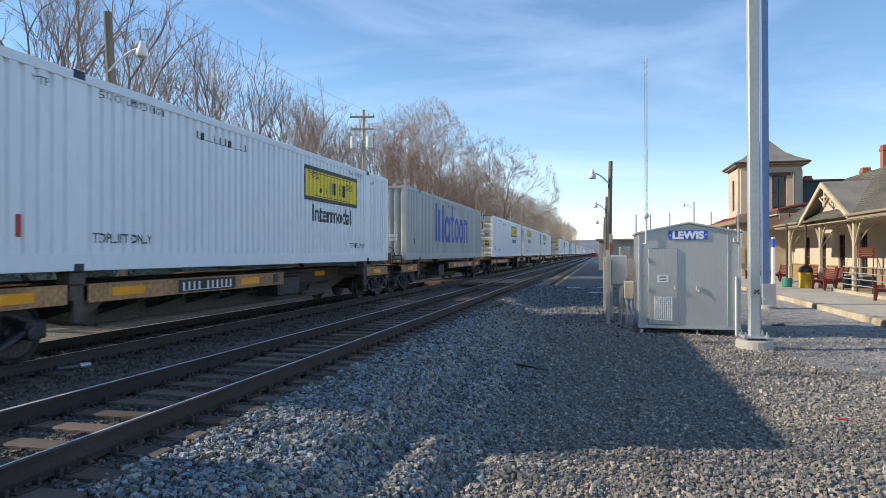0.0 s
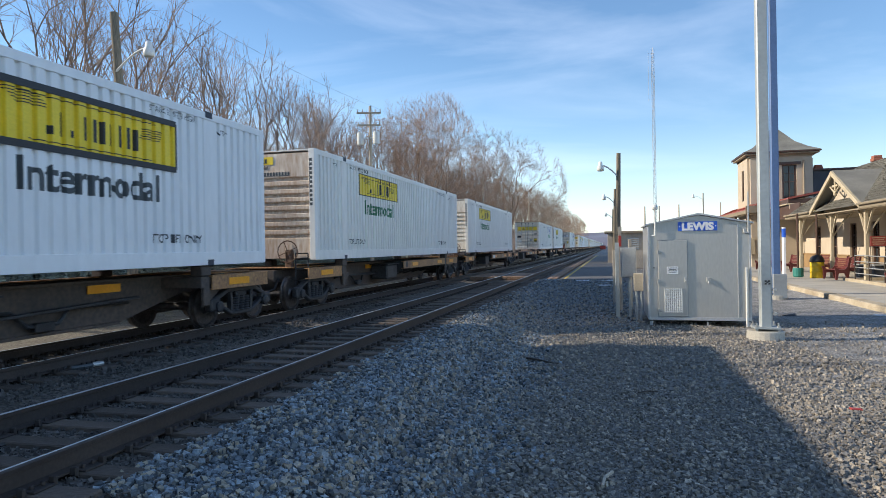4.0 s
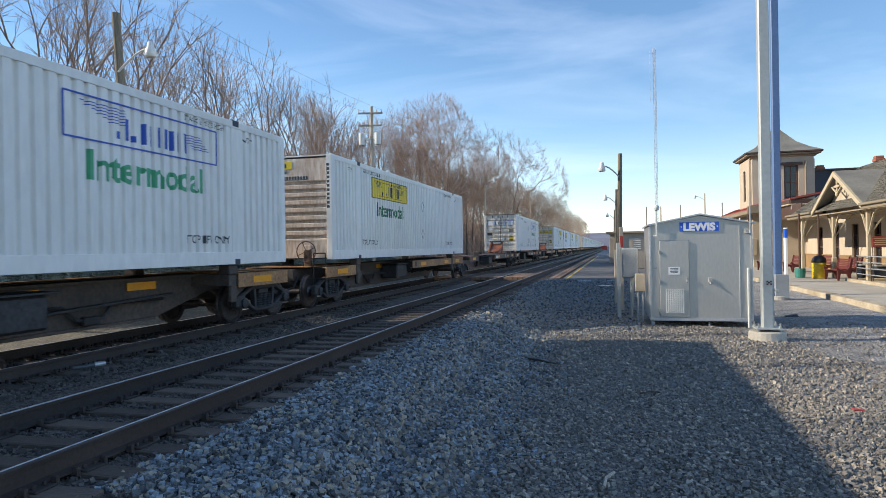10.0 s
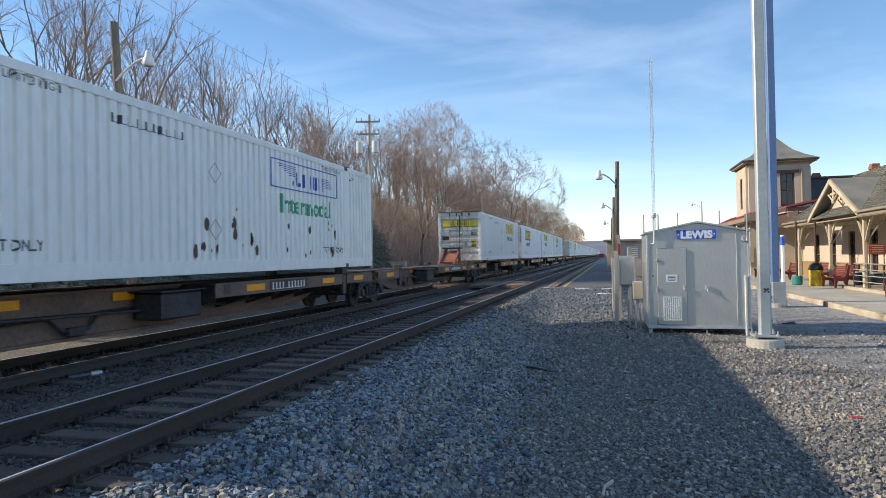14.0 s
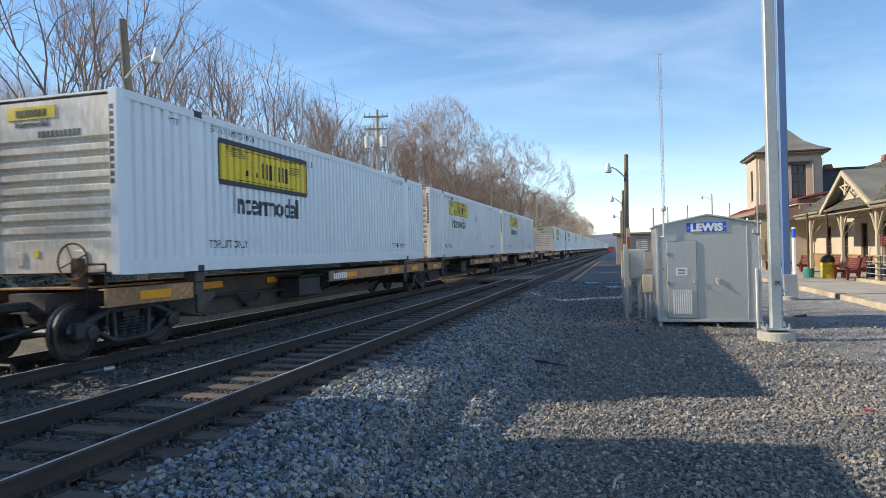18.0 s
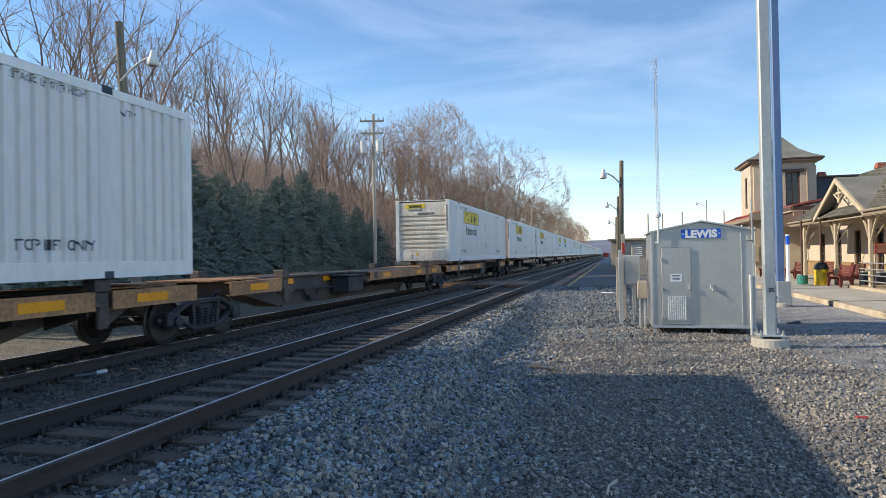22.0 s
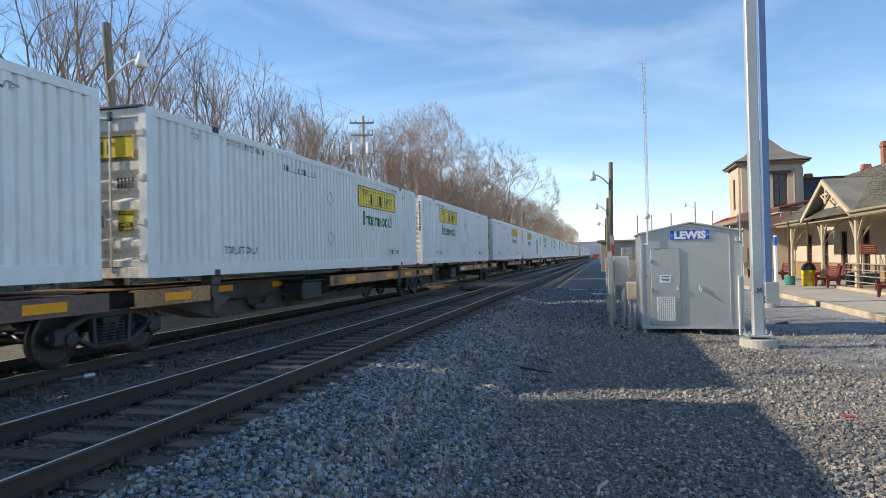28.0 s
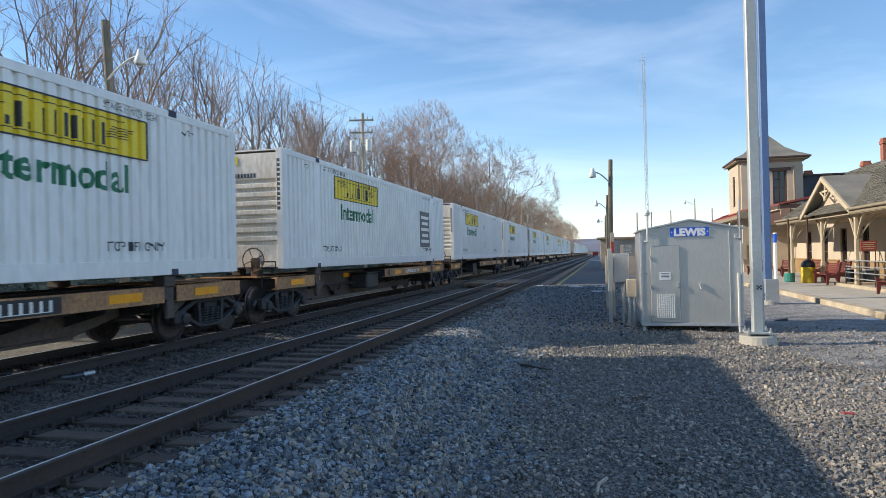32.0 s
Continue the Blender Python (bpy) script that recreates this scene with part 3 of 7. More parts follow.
for cx in (TRACK_NEAR, TRACK_TRAIN):
    for k in range(5):
        bm = bmesh.new()
        box(bm, (cx - 0.5 + k * 0.25, 0, -0.10), (0.225, 4.8, 0.16), 0.012)
        part("plank", bm, M["timber"], crossing)
for k in range(6):
    bm = bmesh.new()
    box(bm, (TRACK_NEAR - 0.98 - k * 0.25, 0, -0.10), (0.225, 4.8, 0.16), 0.012)
    part("plank", bm, M["timber"], crossing)
for i, (x, y, s) in enumerate(((-1.3, 31.6, 0.42), (-0.3, 29.6, 0.5), (-2.9, 32.6, 0.32), (7.9, 20.4, 0.34), (7.7, 22.0, 0.22), (7.95, 18.6, 0.25), (-6.8, 33.4, 0.4), (-0.1, 31.5, 0.3))):
    bm = bmesh.new()
    r = bmesh.ops.create_icosphere(bm, subdivisions=2, radius=1.0)
    for v in r["verts"]:
        k = 1 + 0.35 * noise.noise((v.co.x * 1.5 + i, v.co.y * 1.5, v.co.z))
        v.co = Vector((v.co.x * s * k, v.co.y * s * 0.45 * k, v.co.z * 0.022))
    ob = new("snow_patch", mesh_of("snow_patch", bm, M["snow"], True))
    ob.location = (x, y, ground_z(x, y) + 0.02)
    tagged(ob, "thin patch of old snow on the gravel", "snow", "snow patches")

# ---- the wayside equipment house ----
GZB = -0.31
bung = thing("equipment_house", (0.81, 15.5, GZB), "aluminium railway signal equipment house on short legs", "equipment house")
W_, D_, B0, EV, AP = 2.15, 2.15, 0.13, 2.27, 2.47
bm = bmesh.new()
prism(bm, [(0, B0), (W_, B0), (W_, EV), (W_ / 2, AP), (0, EV)], 0, D_, "Y")
part("body", bm, M["alu"], bung)
# extra sheet, more reflective than the body, added to throw sunlight onto the bank
bm = bmesh.new()
box(bm, (-0.004, D_ / 2, (B0 + EV) / 2), (0.006, D_ - 0.06, EV - B0 - 0.04))
part("side_sheet", bm, M["bright_alu"], bung, "smooth bright aluminium side sheet")
bm = bmesh.new()
for a, c in (((-0.05, EV - 0.012), (W_ / 2, AP + 0.012)), ((W_ / 2, AP + 0.012), (W_ + 0.05, EV - 0.012))):
    prism(bm, [a, c, (c[0], c[1] + 0.035), (a[0], a[1] + 0.035)], -0.07, D_ + 0.07, "Y")
part("roof", bm, M["aluframe"], bung)
for x, y in ((0.06, 0.05), (W_ - 0.06, 0.05), (W_ * 0.58, 0.04), (0.06, D_ - 0.05), (W_ - 0.06, D_ - 0.05)):
    bm = bmesh.new()
    box(bm, (x, y, 0.03), (0.07 if x != W_ * 0.58 else 0.03, 0.07, 0.16), 0.004)
    part("leg", bm, M["aluframe"], bung)
bm = bmesh.new()
box(bm, (W_ / 2, -0.006, B0 + 0.035), (W_ - 0.02, 0.03, 0.07), 0.004)
part("base_rail", bm, M["aluframe"], bung)
for x in (0.02, W_ - 0.02, W_ - 0.27):
    bm = bmesh.new()
    box(bm, (x, -0.008, (B0 + EV) / 2), (0.04 if x != W_ - 0.27 else 0.012, 0.02, EV - B0 - 0.05), 0.003)
    part("corner_trim", bm, M["aluframe"], bung)
bm = bmesh.new()
box(bm, (0.525, -0.022, 1.07), (0.62, 0.03, 1.7), 0.008)
door = part("door", bm, M["alu"], bung, "closed aluminium access door")
bm = bmesh.new()
prism(bm, [(0.2, 0.205), (0.85, 0.205), (0.85, 1.935), (0.2, 1.935)], -0.004, -0.001, "Y")
part("door_seal", bm, M["greybox2"], bung)
bm = bmesh.new()
for k in range(13):
    box(bm, (0.53, -0.045, 0.33 + k * 0.041), (0.37, 0.016, 0.022), 0.003, Euler((radians(-25), 0, 0)))
part("louvre", bm, M["lampwhite"], door, "slatted vent in the door")
bm = bmesh.new()
for k in range(9):
    box(bm, (0.352 + 0.0445 * k, -0.053, 0.575), (0.024, 0.014, 0.54), 0.003)
part("louvre_rib", bm, M["lampwhite"], door)
for z in (0.35, 1.0, 1.66):
    bm = bmesh.new()
    box(bm, (0.235, -0.04, z), (0.09, 0.03, 0.05), 0.006)
    tube(bm, (0.21, -0.055, z - 0.05), (0.21, -0.055, z + 0.05), 0.015)
    part("hinge", bm, M["rod"], door)
bm = bmesh.new()
box(bm, (0.79, -0.05, 1.04), (0.05, 0.03, 0.12), 0.008)
tube(bm, (0.79, -0.06, 1.03), (0.79, -0.11, 1.0), 0.012)
part("door_handle", bm, M["rod"], door)
bm = bmesh.new()
box(bm, (0.52, -0.042, 1.25), (0.24, 0.006, 0.17))
notice = part("notice", bm, M["signwhite"], door, "white paper notice with unreadable lines")
for k in range(4):
    bm = bmesh.new()
    box(bm, (0.52, -0.047, 1.305 - k * 0.032), (0.18 - 0.03 * (k % 2), 0.003, 0.012))
    part("text_bar", bm, M["darkgrey"], notice)
bm = bmesh.new()
box(bm, (1.27, -0.03, 1.04), (0.08, 0.05, 0.11), 0.01)
tube(bm, (1.27, -0.05, 1.0), (1.27, -0.08, 0.95), 0.018)
part("padlock_hasp", bm, M["rod"], bung)
bm = bmesh.new()
for x in (0.115, 0.14):
    box(bm, (x, -0.012, 1.31), (0.012, 0.01, 0.03))
part("rivet_plate", bm, M["darkgrey"], bung)
bm = bmesh.new()
box(bm, (1.06, -0.018, 2.225), (0.82, 0.012, 0.205), 0.002)
sign = part("name_sign", bm, M["signblue"], bung, "blue enamel sign with white letters")
lettering("sign_letters", "LEWIS", 0.225, M["signwhite"], sign, Matrix.Translation((1.06, -0.0265, 2.145)) @ FRONT, squeeze=1.08, bold=0.0125)
for x in (0.685, 1.435):
    bm = bmesh.new()
    tube(bm, (x, -0.022, 2.225), (x, -0.03, 2.225), 0.014)
    part("sign_bolt", bm, M["signwhite"], sign)
bm = bmesh.new()
path_tube(bm, [(0.16, -0.07, 2.02), (0.16, -0.07, 2.62)], 0.018)
path_tube(bm, [(0.09, -0.06, 2.03), (0.16, -0.07, 2.03)], 0.022)
lathe(bm, [(0.015, 2.6), (0.06, 2.62), (0.07, 2.67), (0.05, 2.72), (0.01, 2.735)], 14, (0.16, -0.07, 0))
part("antenna", bm, M["lampwhite"], bung, "white dome antenna on a short mast")
bm = bmesh.new()
tube(bm, (W_ - 0.06, -0.07, 2.1), (W_ - 0.06, -0.07, 2.95), 0.02, 0.014)
path_tube(bm, [(W_ - 0.06, -0.07, 2.12), (W_ - 0.06, -0.1, 2.05), (W_ - 0.14, -0.1, 2.06)], 0.02)
box(bm, (W_ - 0.1, -0.03, 2.1), (0.12, 0.05, 0.09), 0.01)
part("vent_pipe", bm, M["rod"], bung)
bm = bmesh.new()
path_tube(bm, [(W_ - 0.1, -0.03, 1.3), (W_ - 0.1, -0.03, 0.0)], 0.022)
part("conduit", bm, M["lampwhite"], bung)

cab = thing("meter_cabinet", (0.42, 17.0, GZB), "grey electrical cabinet on a pipe post beside the equipment house", "cabinet")
bm = bmesh.new()
box(bm, (0, 0, 1.4), (0.38, 0.22, 0.74), 0.015)
part("body", bm, M["greybox2"], cab)
bm = bmesh.new()
box(bm, (0, -0.118, 1.4), (0.33, 0.012, 0.68), 0.004)
part("door", bm, M["greybox2"], cab)
bm = bmesh.new()
tube(bm, (0.03, 0.02, 0), (0.03, 0.02, 1.05), 0.03)
part("post", bm, M["galv"], cab)
bm = bmesh.new()
box(bm, (-0.27, 0.15, 0.95), (0.1, 0.1, 1.9), 0.008)
part("post", bm, M["galv"], cab)
cab = thing("junction_box", (0.62, 16.2, GZB), "tan junction box on two pipe legs", "cabinet")
bm = bmesh.new()
box(bm, (0, 0, 0.95), (0.21, 0.2, 0.42), 0.012)
part("body", bm, M["tanbox"], cab)
for x in (-0.05, 0.06):
    bm = bmesh.new()
    tube(bm, (x, 0, 0), (x, 0, 0.76), 0.025)
    part("leg", bm, M["galv"], cab)
for i, (x, y, h) in enumerate(((0.25, 19.0, 2.35), (0.55, 20.0, 2.0), (0.1, 21.0, 1.7))):
    st = thing("cable_post", (x, y, GZB), "weathered square wooden marker post", "post", "cable posts")
    bm = bmesh.new()
    box(bm, (0, 0, h / 2), (0.1, 0.09, h), 0.01)
    part("shaft", bm, M["greypole"], st)
    if i == 0:
        bm = bmesh.new()
        box(bm, (0, -0.052, 1.95), (0.08, 0.01, 0.3))
        part("tag", bm, M["red"], st)


# ---- the two tall steel posts ----
def steel_post(name, at, label, material, foot):
    t = thing(name, at, label, "steel post", "tall steel posts")
    bm = bmesh.new()
    w = 0.23 if foot else 0.195
    box(bm, (0, 0, 7.2), (w, w, 14.0), 0.02)
    part("shaft", bm, material, t)
    bm = bmesh.new()
    lathe(bm, [(0.34, 0), (0.33, 0.15), (0.31, 0.17)], 24)
    part("footing", bm, M["concrete"], t, "round concrete footing")
    bm = bmesh.new()
    box(bm, (0, 0, 0.225), (0.46, 0.46, 0.03), 0.004)
    part("base_plate", bm, material, t)
    for sx in (-0.19, 0.19):
        for sy in (-0.19, 0.19):
            bm = bmesh.new()
            tube(bm, (sx, sy, 0.16), (sx, sy, 0.33), 0.016)
            tube(bm, (sx, sy, 0.24), (sx, sy, 0.275), 0.032, n=6)
            tube(bm, (sx, sy, 0.185), (sx, sy, 0.21), 0.032, n=6)
            part("anchor_bolt", bm, M["rod"], t)
    bm = bmesh.new()
    path_tube(bm, [(0.13, 0.09, 0.2), (0.13, 0.09, 1.2)], 0.02)
    part("conduit", bm, M["galv"] if not foot else M["bluepost"], t)
    if foot:
        bm = bmesh.new()
        box(bm, (0.06, -0.21, 0.48), (0.4, 0.18, 0.78), 0.01)
        part("control_box", bm, M["greybox2"], t)
    else:
        for z in (0.95, 0.5):
            bm = bmesh.new()
            box(bm, (0.155, -0.06, z), (0.06, 0.12, 0.05), 0.006)
            part("clamp", bm, M["rod"], t)
        bm = bmesh.new()
        for k, (dx, dz) in enumerate(((-0.03, 0.02), (0.03, 0.02), (0, 0), (-0.03, -0.03), (0.035, -0.03))):
            box(bm, (0.02 + dx, -0.128, 1.1 + dz), (0.035, 0.006, 0.03))
        part("mark", bm, M["black"], t)
    return t


steel_post("steel_post", (2.86, 13.75, GZB - 0.02), "tall square galvanised steel post bolted to a round footing", M["galv"], False)
steel_post("steel_post", (5.3, 23.8, -0.38), "tall square blue-grey steel post with a control box", M["bluepost"], True)


# ---- poles ----
def lamp_arm(t, root, way, material=None):
    root, way = Vector(root), Vector(way)
    pts = [root + way * k + Vector((0, 0, 0.55 * math.sin(min(1, k / 1.25) * math.pi / 2))) for k in (0, 0.25, 0.5, 0.75, 1.0, 1.25)]
    bm = bmesh.new()
    path_tube(bm, pts, 0.035)
    part("arm", bm, M["lampwhite"], t)
    bm = bmesh.new()
    e = pts[-1] + way * 0.08
    lathe(bm, [(0.05, 0.2), (0.09, 0.16), (0.11, 0.02), (0.16, -0.08), (0.17, -0.24), (0.14, -0.27)], 16, e)
    part("lamp_head", bm, M["lampwhite"], t, "white bell-shaped lamp head", True)


p = thing("lamp_pole", (-14.1, 17.1, -0.5), "leaning green-brown wooden pole with a white lamp on an arm", "street lamp")
bm = bmesh.new()
tube(bm, (0, 0, 0), (-0.62, 0, 9.45), 0.16, 0.12, 14)
part("shaft", bm, M["woodpole"], p)
lamp_arm(p, (-0.48, -0.1, 7.6), (1.0, -0.15, 0))
for k in range(4):
    bm = bmesh.new()
    box(bm, (-0.1 - 0.01 * k, -0.16, 1.7 + 0.16 * k), (0.1, 0.02, 0.09))
    part("tag", bm, M["signwhite"], p)

p = thing("utility_pole", (-16.1, 43.0, -0.4), "pale wooden utility pole with cross-arms and transformers", "utility pole")
bm = bmesh.new()
tube(bm, (0, 0, 0), (0.03, 0, 11.9), 0.14, 0.1, 12)
part("shaft", bm, M["greypole"], p)
for z, w in ((11.4, 1.7), (10.55, 1.6)):
    bm = bmesh.new()
    box(bm, (0, -0.18, z), (w, 0.1, 0.12), 0.01, Euler((0, 0, radians(14))))
    for k in (-0.45, -0.25, 0.25, 0.45):
        tube(bm, (w * k, -0.18 + w * k * 0.25, z + 0.06), (w * k, -0.18 + w * k * 0.25, z + 0.25), 0.035)
    part("cross_arm", bm, M["greypole"], p)
for x in (-0.62, 0.55):
    bm = bmesh.new()
    lathe(bm, [(0.2, 0), (0.22, 0.05), (0.22, 0.8), (0.2, 0.84)], 16, (x, -0.25, 9.2))
    tube(bm, (x, -0.25, 10.03), (x, -0.25, 10.12), 0.04)
    box(bm, (x * 0.55, -0.22, 9.65), (abs(x) * 0.8, 0.08, 0.1), 0.01)
    part("transformer", bm, M["lampwhite"], p, "grey drum transformer")

for i, (x, y, z1, col) in enumerate(((0.38, 33.0, 6.0, "woodpole"), (0.34, 53.8, 6.0, "woodpole"), (0.3, 84.0, 6.0, "woodpole"))):
    p = thing("platform_lamp_pole", (x, y, -0.3), "dark wooden lamp pole standing at the platform edge", "street lamp", "platform lamp poles")
    bm = bmesh.new()
    tube(bm, (-0.07, 0, 0), (0.06, 0, z1 + 0.3), 0.13, 0.1, 12)
    part("shaft", bm, M[col], p)
    lamp_arm(p, (0.02, -0.05, 5.15), (-0.62, -0.2, 0))

# ---- thin street poles behind, the red brick hut down the line, the lattice mast ----
for i, (tx, y, z) in enumerate(((0.049, 85, 6.3), (0.069, 85, 6.3), (0.096, 90, 6.7), (0.129, 90, 8.1), (0.152, 95, 7.1), (-0.19, 62, 8.4), (-0.12, 95, 8.4))):
    p = thing("street_pole", (tx * y, y, -0.3), "slim distant street pole", "pole", "distant poles")
    bm = bmesh.new()
    tube(bm, (0, 0, 0), (0, 0, z + 0.3), 0.1, 0.08, 8)
    part("shaft", bm, M["greypole"], p)
    if i in (3, 5):
        lamp_arm(p, (0, 0, z - 0.6), ((-0.9, 0, 0) if i == 3 else (0.6, 0, 0)))
p = thing("radio_mast", (16.2, 255, -0.4), "tall slim lattice radio mast", "radio mast")
HM, WM = 75.0, 1.15
legs = [(WM / 2 * math.cos(a), WM / 2 * math.sin(a)) for a in (0.5, 0.5 + 2.094, 0.5 + 4.189)]
for x, y in legs:
    bm = bmesh.new()
    tube(bm, (x, y, 0), (x, y, HM), 0.07, 0.07, 5)
    part("leg", bm, M["mast"], p)
bm = bmesh.new()
z, k = 0.0, 0
while z < HM - 1.4:
    for i in range(3):
        a, c = legs[i], legs[(i + 1) % 3]
        if k % 2:
            a, c = c, a
        tube(bm, (*a, z), (*c, z + 1.4), 0.035, 0.035, 4)
        tube(bm, (*a, z), (*c, z), 0.035, 0.035, 4)
    z, k = z + 1.4, k + 1
tube(bm, (-1.6, 0, 55), (-1.6, 0, 74), 0.05, 0.05, 5)
for zz in (56, 65, 73):
    tube(bm, (-1.6, 0, zz), (0, 0, zz), 0.04, 0.04, 4)
part("bracing", bm, M["mast"], p)

hut = thing("platform_shelter", (-0.28, 54, -0.3), "small grey board shelter with a flat roof and a louvred vent", "shelter")
bm = bmesh.new()
box(bm, (1.7, 1.2, 1.4), (3.3, 2.4, 2.8), 0.02)
part("wall", bm, M["greypole"], hut)
bm = bmesh.new()
box(bm, (1.7, 1.2, 2.88), (3.8, 2.9, 0.16), 0.02)
part("roof", bm, M["soffit"], hut)
for k in range(6):
    bm = bmesh.new()
    box(bm, (2.0, -0.02, 1.55 + 0.16 * k), (0.9, 0.05, 0.09), 0, Euler((radians(30), 0, 0)))
    part("louvre_slat", bm, M["lampwhite"], hut)
hut = thing("brick_hut", (-3.75, 330, -0.3), "small red hut far down the line", "hut")
bm = bmesh.new()
box(bm, (0, 0, 0.9), (2.6, 3, 1.8), 0.02)
part("wall", bm, M["red"], hut)
bm = bmesh.new()
box(bm, (0, 0, 1.87), (2.9, 3.3, 0.14), 0.02)
part("roof", bm, M["darkgrey"], hut)
for x, s in ((7.5, 9), (2.5, 6), (15, 8)):
    hb = thing("town_house", (x * 2.0, 330 + x * 4, -0.4), "pale town house far behind the station", "house", "town houses")
    bm = bmesh.new()
    box(bm, (0, 0, 2.5), (s, 8, 5))
    part("wall", bm, M["stucco"], hb)
    bm = bmesh.new()
    prism(bm, [(-s / 2 - 0.3, 5), (s / 2 + 0.3, 5), (0, 7)], -4.3, 4.3, "Y")
    part("roof", bm, M["shingle"], hb)

# wires from the utility pole back along the wood, out of sight to the next pole
for dx, z in ((-0.7, 11.65), (0.7, 11.65)):
    w = thing("overhead_wire", (-16.1 + dx, 43.0, z - 0.4), "thin black overhead wire slung from the utility pole", "cable", "overhead wires")
    bm = bmesh.new()
    path_tube(bm, [(-0.06 * k, -4.5 * k, 0.14 * k - 1.1 * math.sin(math.pi * k / 9)) for k in range(10)], 0.006, 4)
    part("strand", bm, M["black"], w)
# dark clipped hedge past the spruces
hedge = thing("hedge", (-17.6, 40.0, -0.5), "low dark green clipped hedge beyond the tracks", "hedge")
rng_ = random.Random(16)
hv, hf = [], []
for _ in range(9000):
    c = Vector((rng_.uniform(-0.55, 0.55), rng_.uniform(-3.2, 3.2), 1.55 * rng_.random() ** 0.6))
    d = Vector((rng_.gauss(0, 1), rng_.gauss(0, 1), rng_.gauss(0, 1))).normalized()
    u = d.orthogonal().normalized()
    k = len(hv)
    hv += [c, c + d * 0.05 + u * 0.025, c + d * 0.11, c + d * 0.05 - u * 0.025]
    hf.append((k, k + 1, k + 2, k + 3))
me = bpy.data.meshes.new("leaves")
me.from_pydata([tuple(v) for v in hv], [], hf)
me.materials.append(M["needle"])
tagged(part("leaves", me, None, hedge), "dense dark green leaves", kind="stuff")
# a hose and a steel loop left lying between the tracks
hs = thing("air_hose", (-7.95, 7.9, -0.24), "grey air hose lying on the stones between the tracks", "hose")
bm = bmesh.new()
path_tube(bm, [(-0.55, -0.35, 0.04), (-0.3, -0.1, 0.05), (0.0, 0.1, 0.05), (0.2, 0.35, 0.06), (0.28, 0.5, 0.07)], 0.035, 8)
part("hose", bm, M["darkgrey"], hs)
bm = bmesh.new()
tube(bm, (0.26, 0.46, 0.068), (0.33, 0.6, 0.075), 0.045, 0.04, 10)
part("coupling", bm, M["rod"], hs, "pale metal coupling")
hs = thing("steel_loop", (-8.25, 7.2, -0.22), "dark steel bracket loop standing between the tracks", "bracket")
bm = bmesh.new()
path_tube(bm, [(-0.14, 0, 0), (-0.14, 0, 0.26), (-0.1, 0, 0.3), (0.1, 0, 0.3), (0.14, 0, 0.26), (0.14, 0, 0)], 0.03, 8)
part("loop", bm, M["rail"], hs)

# lineside boxes beyond the train
for x, y, w, h, col in ((-15.2, 46.5, 1.1, 1.4, "cream"), (-13.6, 48, 1.1, 0.75, "lampwhite")):
    c = thing("lineside_cabinet", (x, y, -0.5), "pale lineside cabinet on a frame beyond the tracks", "cabinet", "lineside cabinets")
    bm = bmesh.new()
    box(bm, (0, 0, h + 0.15), (w, 0.6, 0.35), 0.03)
    part("body", bm, M[col], c)
    for sx in (-0.38, 0.38):
        bm = bmesh.new()
        box(bm, (w * sx, 0, h / 2), (0.13, 0.4, h), 0.01)
        part("leg", bm, M[col], c)

# ---- the freight train: containers ----
LEN, HALF, TALL = 16.15, 1.295, 2.9
TRAIN_X, DECK = TRACK_TRAIN, 1.274
SPEED = 12.155
POSTS = ((0, 0.16), (1.88, 2.16), (13.99, 14.27), (15.99, LEN))


RIB = 0.235


def rib(y):
    """How far a side sheet lies behind its outer face at y: grooves between flat bands, none on the posts."""
    if any(a <= y <= c for a, c in POSTS):
        return 0.0
    u = (y % RIB) / RIB
    return 0.055 if 0.32 < u < 0.68 else 0.0


def rib_stops(y0, y1):
    ys = [y0]
    k = math.floor(y0 / RIB)
    while k * RIB < y1:
        for u in (0.28, 0.37, 0.63, 0.72):
            v = (k + u) * RIB
            if y0 < v < y1 and not any(a < v < c for a, c in POSTS):
                ys.append(v)
        k += 1
    for a, c in POSTS:
        ys += [v for v in (a, c) if y0 < v < y1]
    return sorted(ys) + [y1]


def sheet(y0, y1, z0, z1, lift=0.0, sign=1):
    bm = bmesh.new()
    prev = None
    for y in rib_stops(y0, y1):
        x = sign * (HALF - rib(y) + lift)
        v = (bm.verts.new((x, y, z0)), bm.verts.new((x, y, z1)))
        if prev:
            bm.faces.new((prev[0], v[0], v[1], prev[1]) if sign > 0 else (prev[0], prev[1], v[1], v[0]))
        prev = v
    return bm


def on_ribs(ob, lift=0.004):
    """Lays flat paint on the ribbed side: cuts it at every bend of the sheet and follows the sheet's depth."""
    bm = bmesh.new()
    bm.from_mesh(ob.data)
    bm.transform(ob.matrix_basis)
    bm.normal_update()
    back = [f for f in bm.faces if f.normal.x < 0.5]
    bmesh.ops.delete(bm, geom=back, context="FACES")
    ys = [v.co.y for v in bm.verts]
    for y in rib_stops(min(ys) - 0.01, max(ys) + 0.01)[1:-1]:
        bmesh.ops.bisect_plane(bm, geom=bm.verts[:] + bm.edges[:] + bm.faces[:], plane_co=(0, y, 0), plane_no=(0, 1, 0), dist=1e-5)
    for v in bm.verts:
        v.co.x = HALF - rib(v.co.y) + lift
    bm.to_mesh(ob.data)
    bm.free()
    ob.matrix_basis = Matrix()
    return ob


def flat(name, bm_boxes, material, parent, label=""):
    bm = bmesh.new()
    for c, s in bm_boxes:
        box(bm, c, s)
    return part(name, bm, material, parent, label)


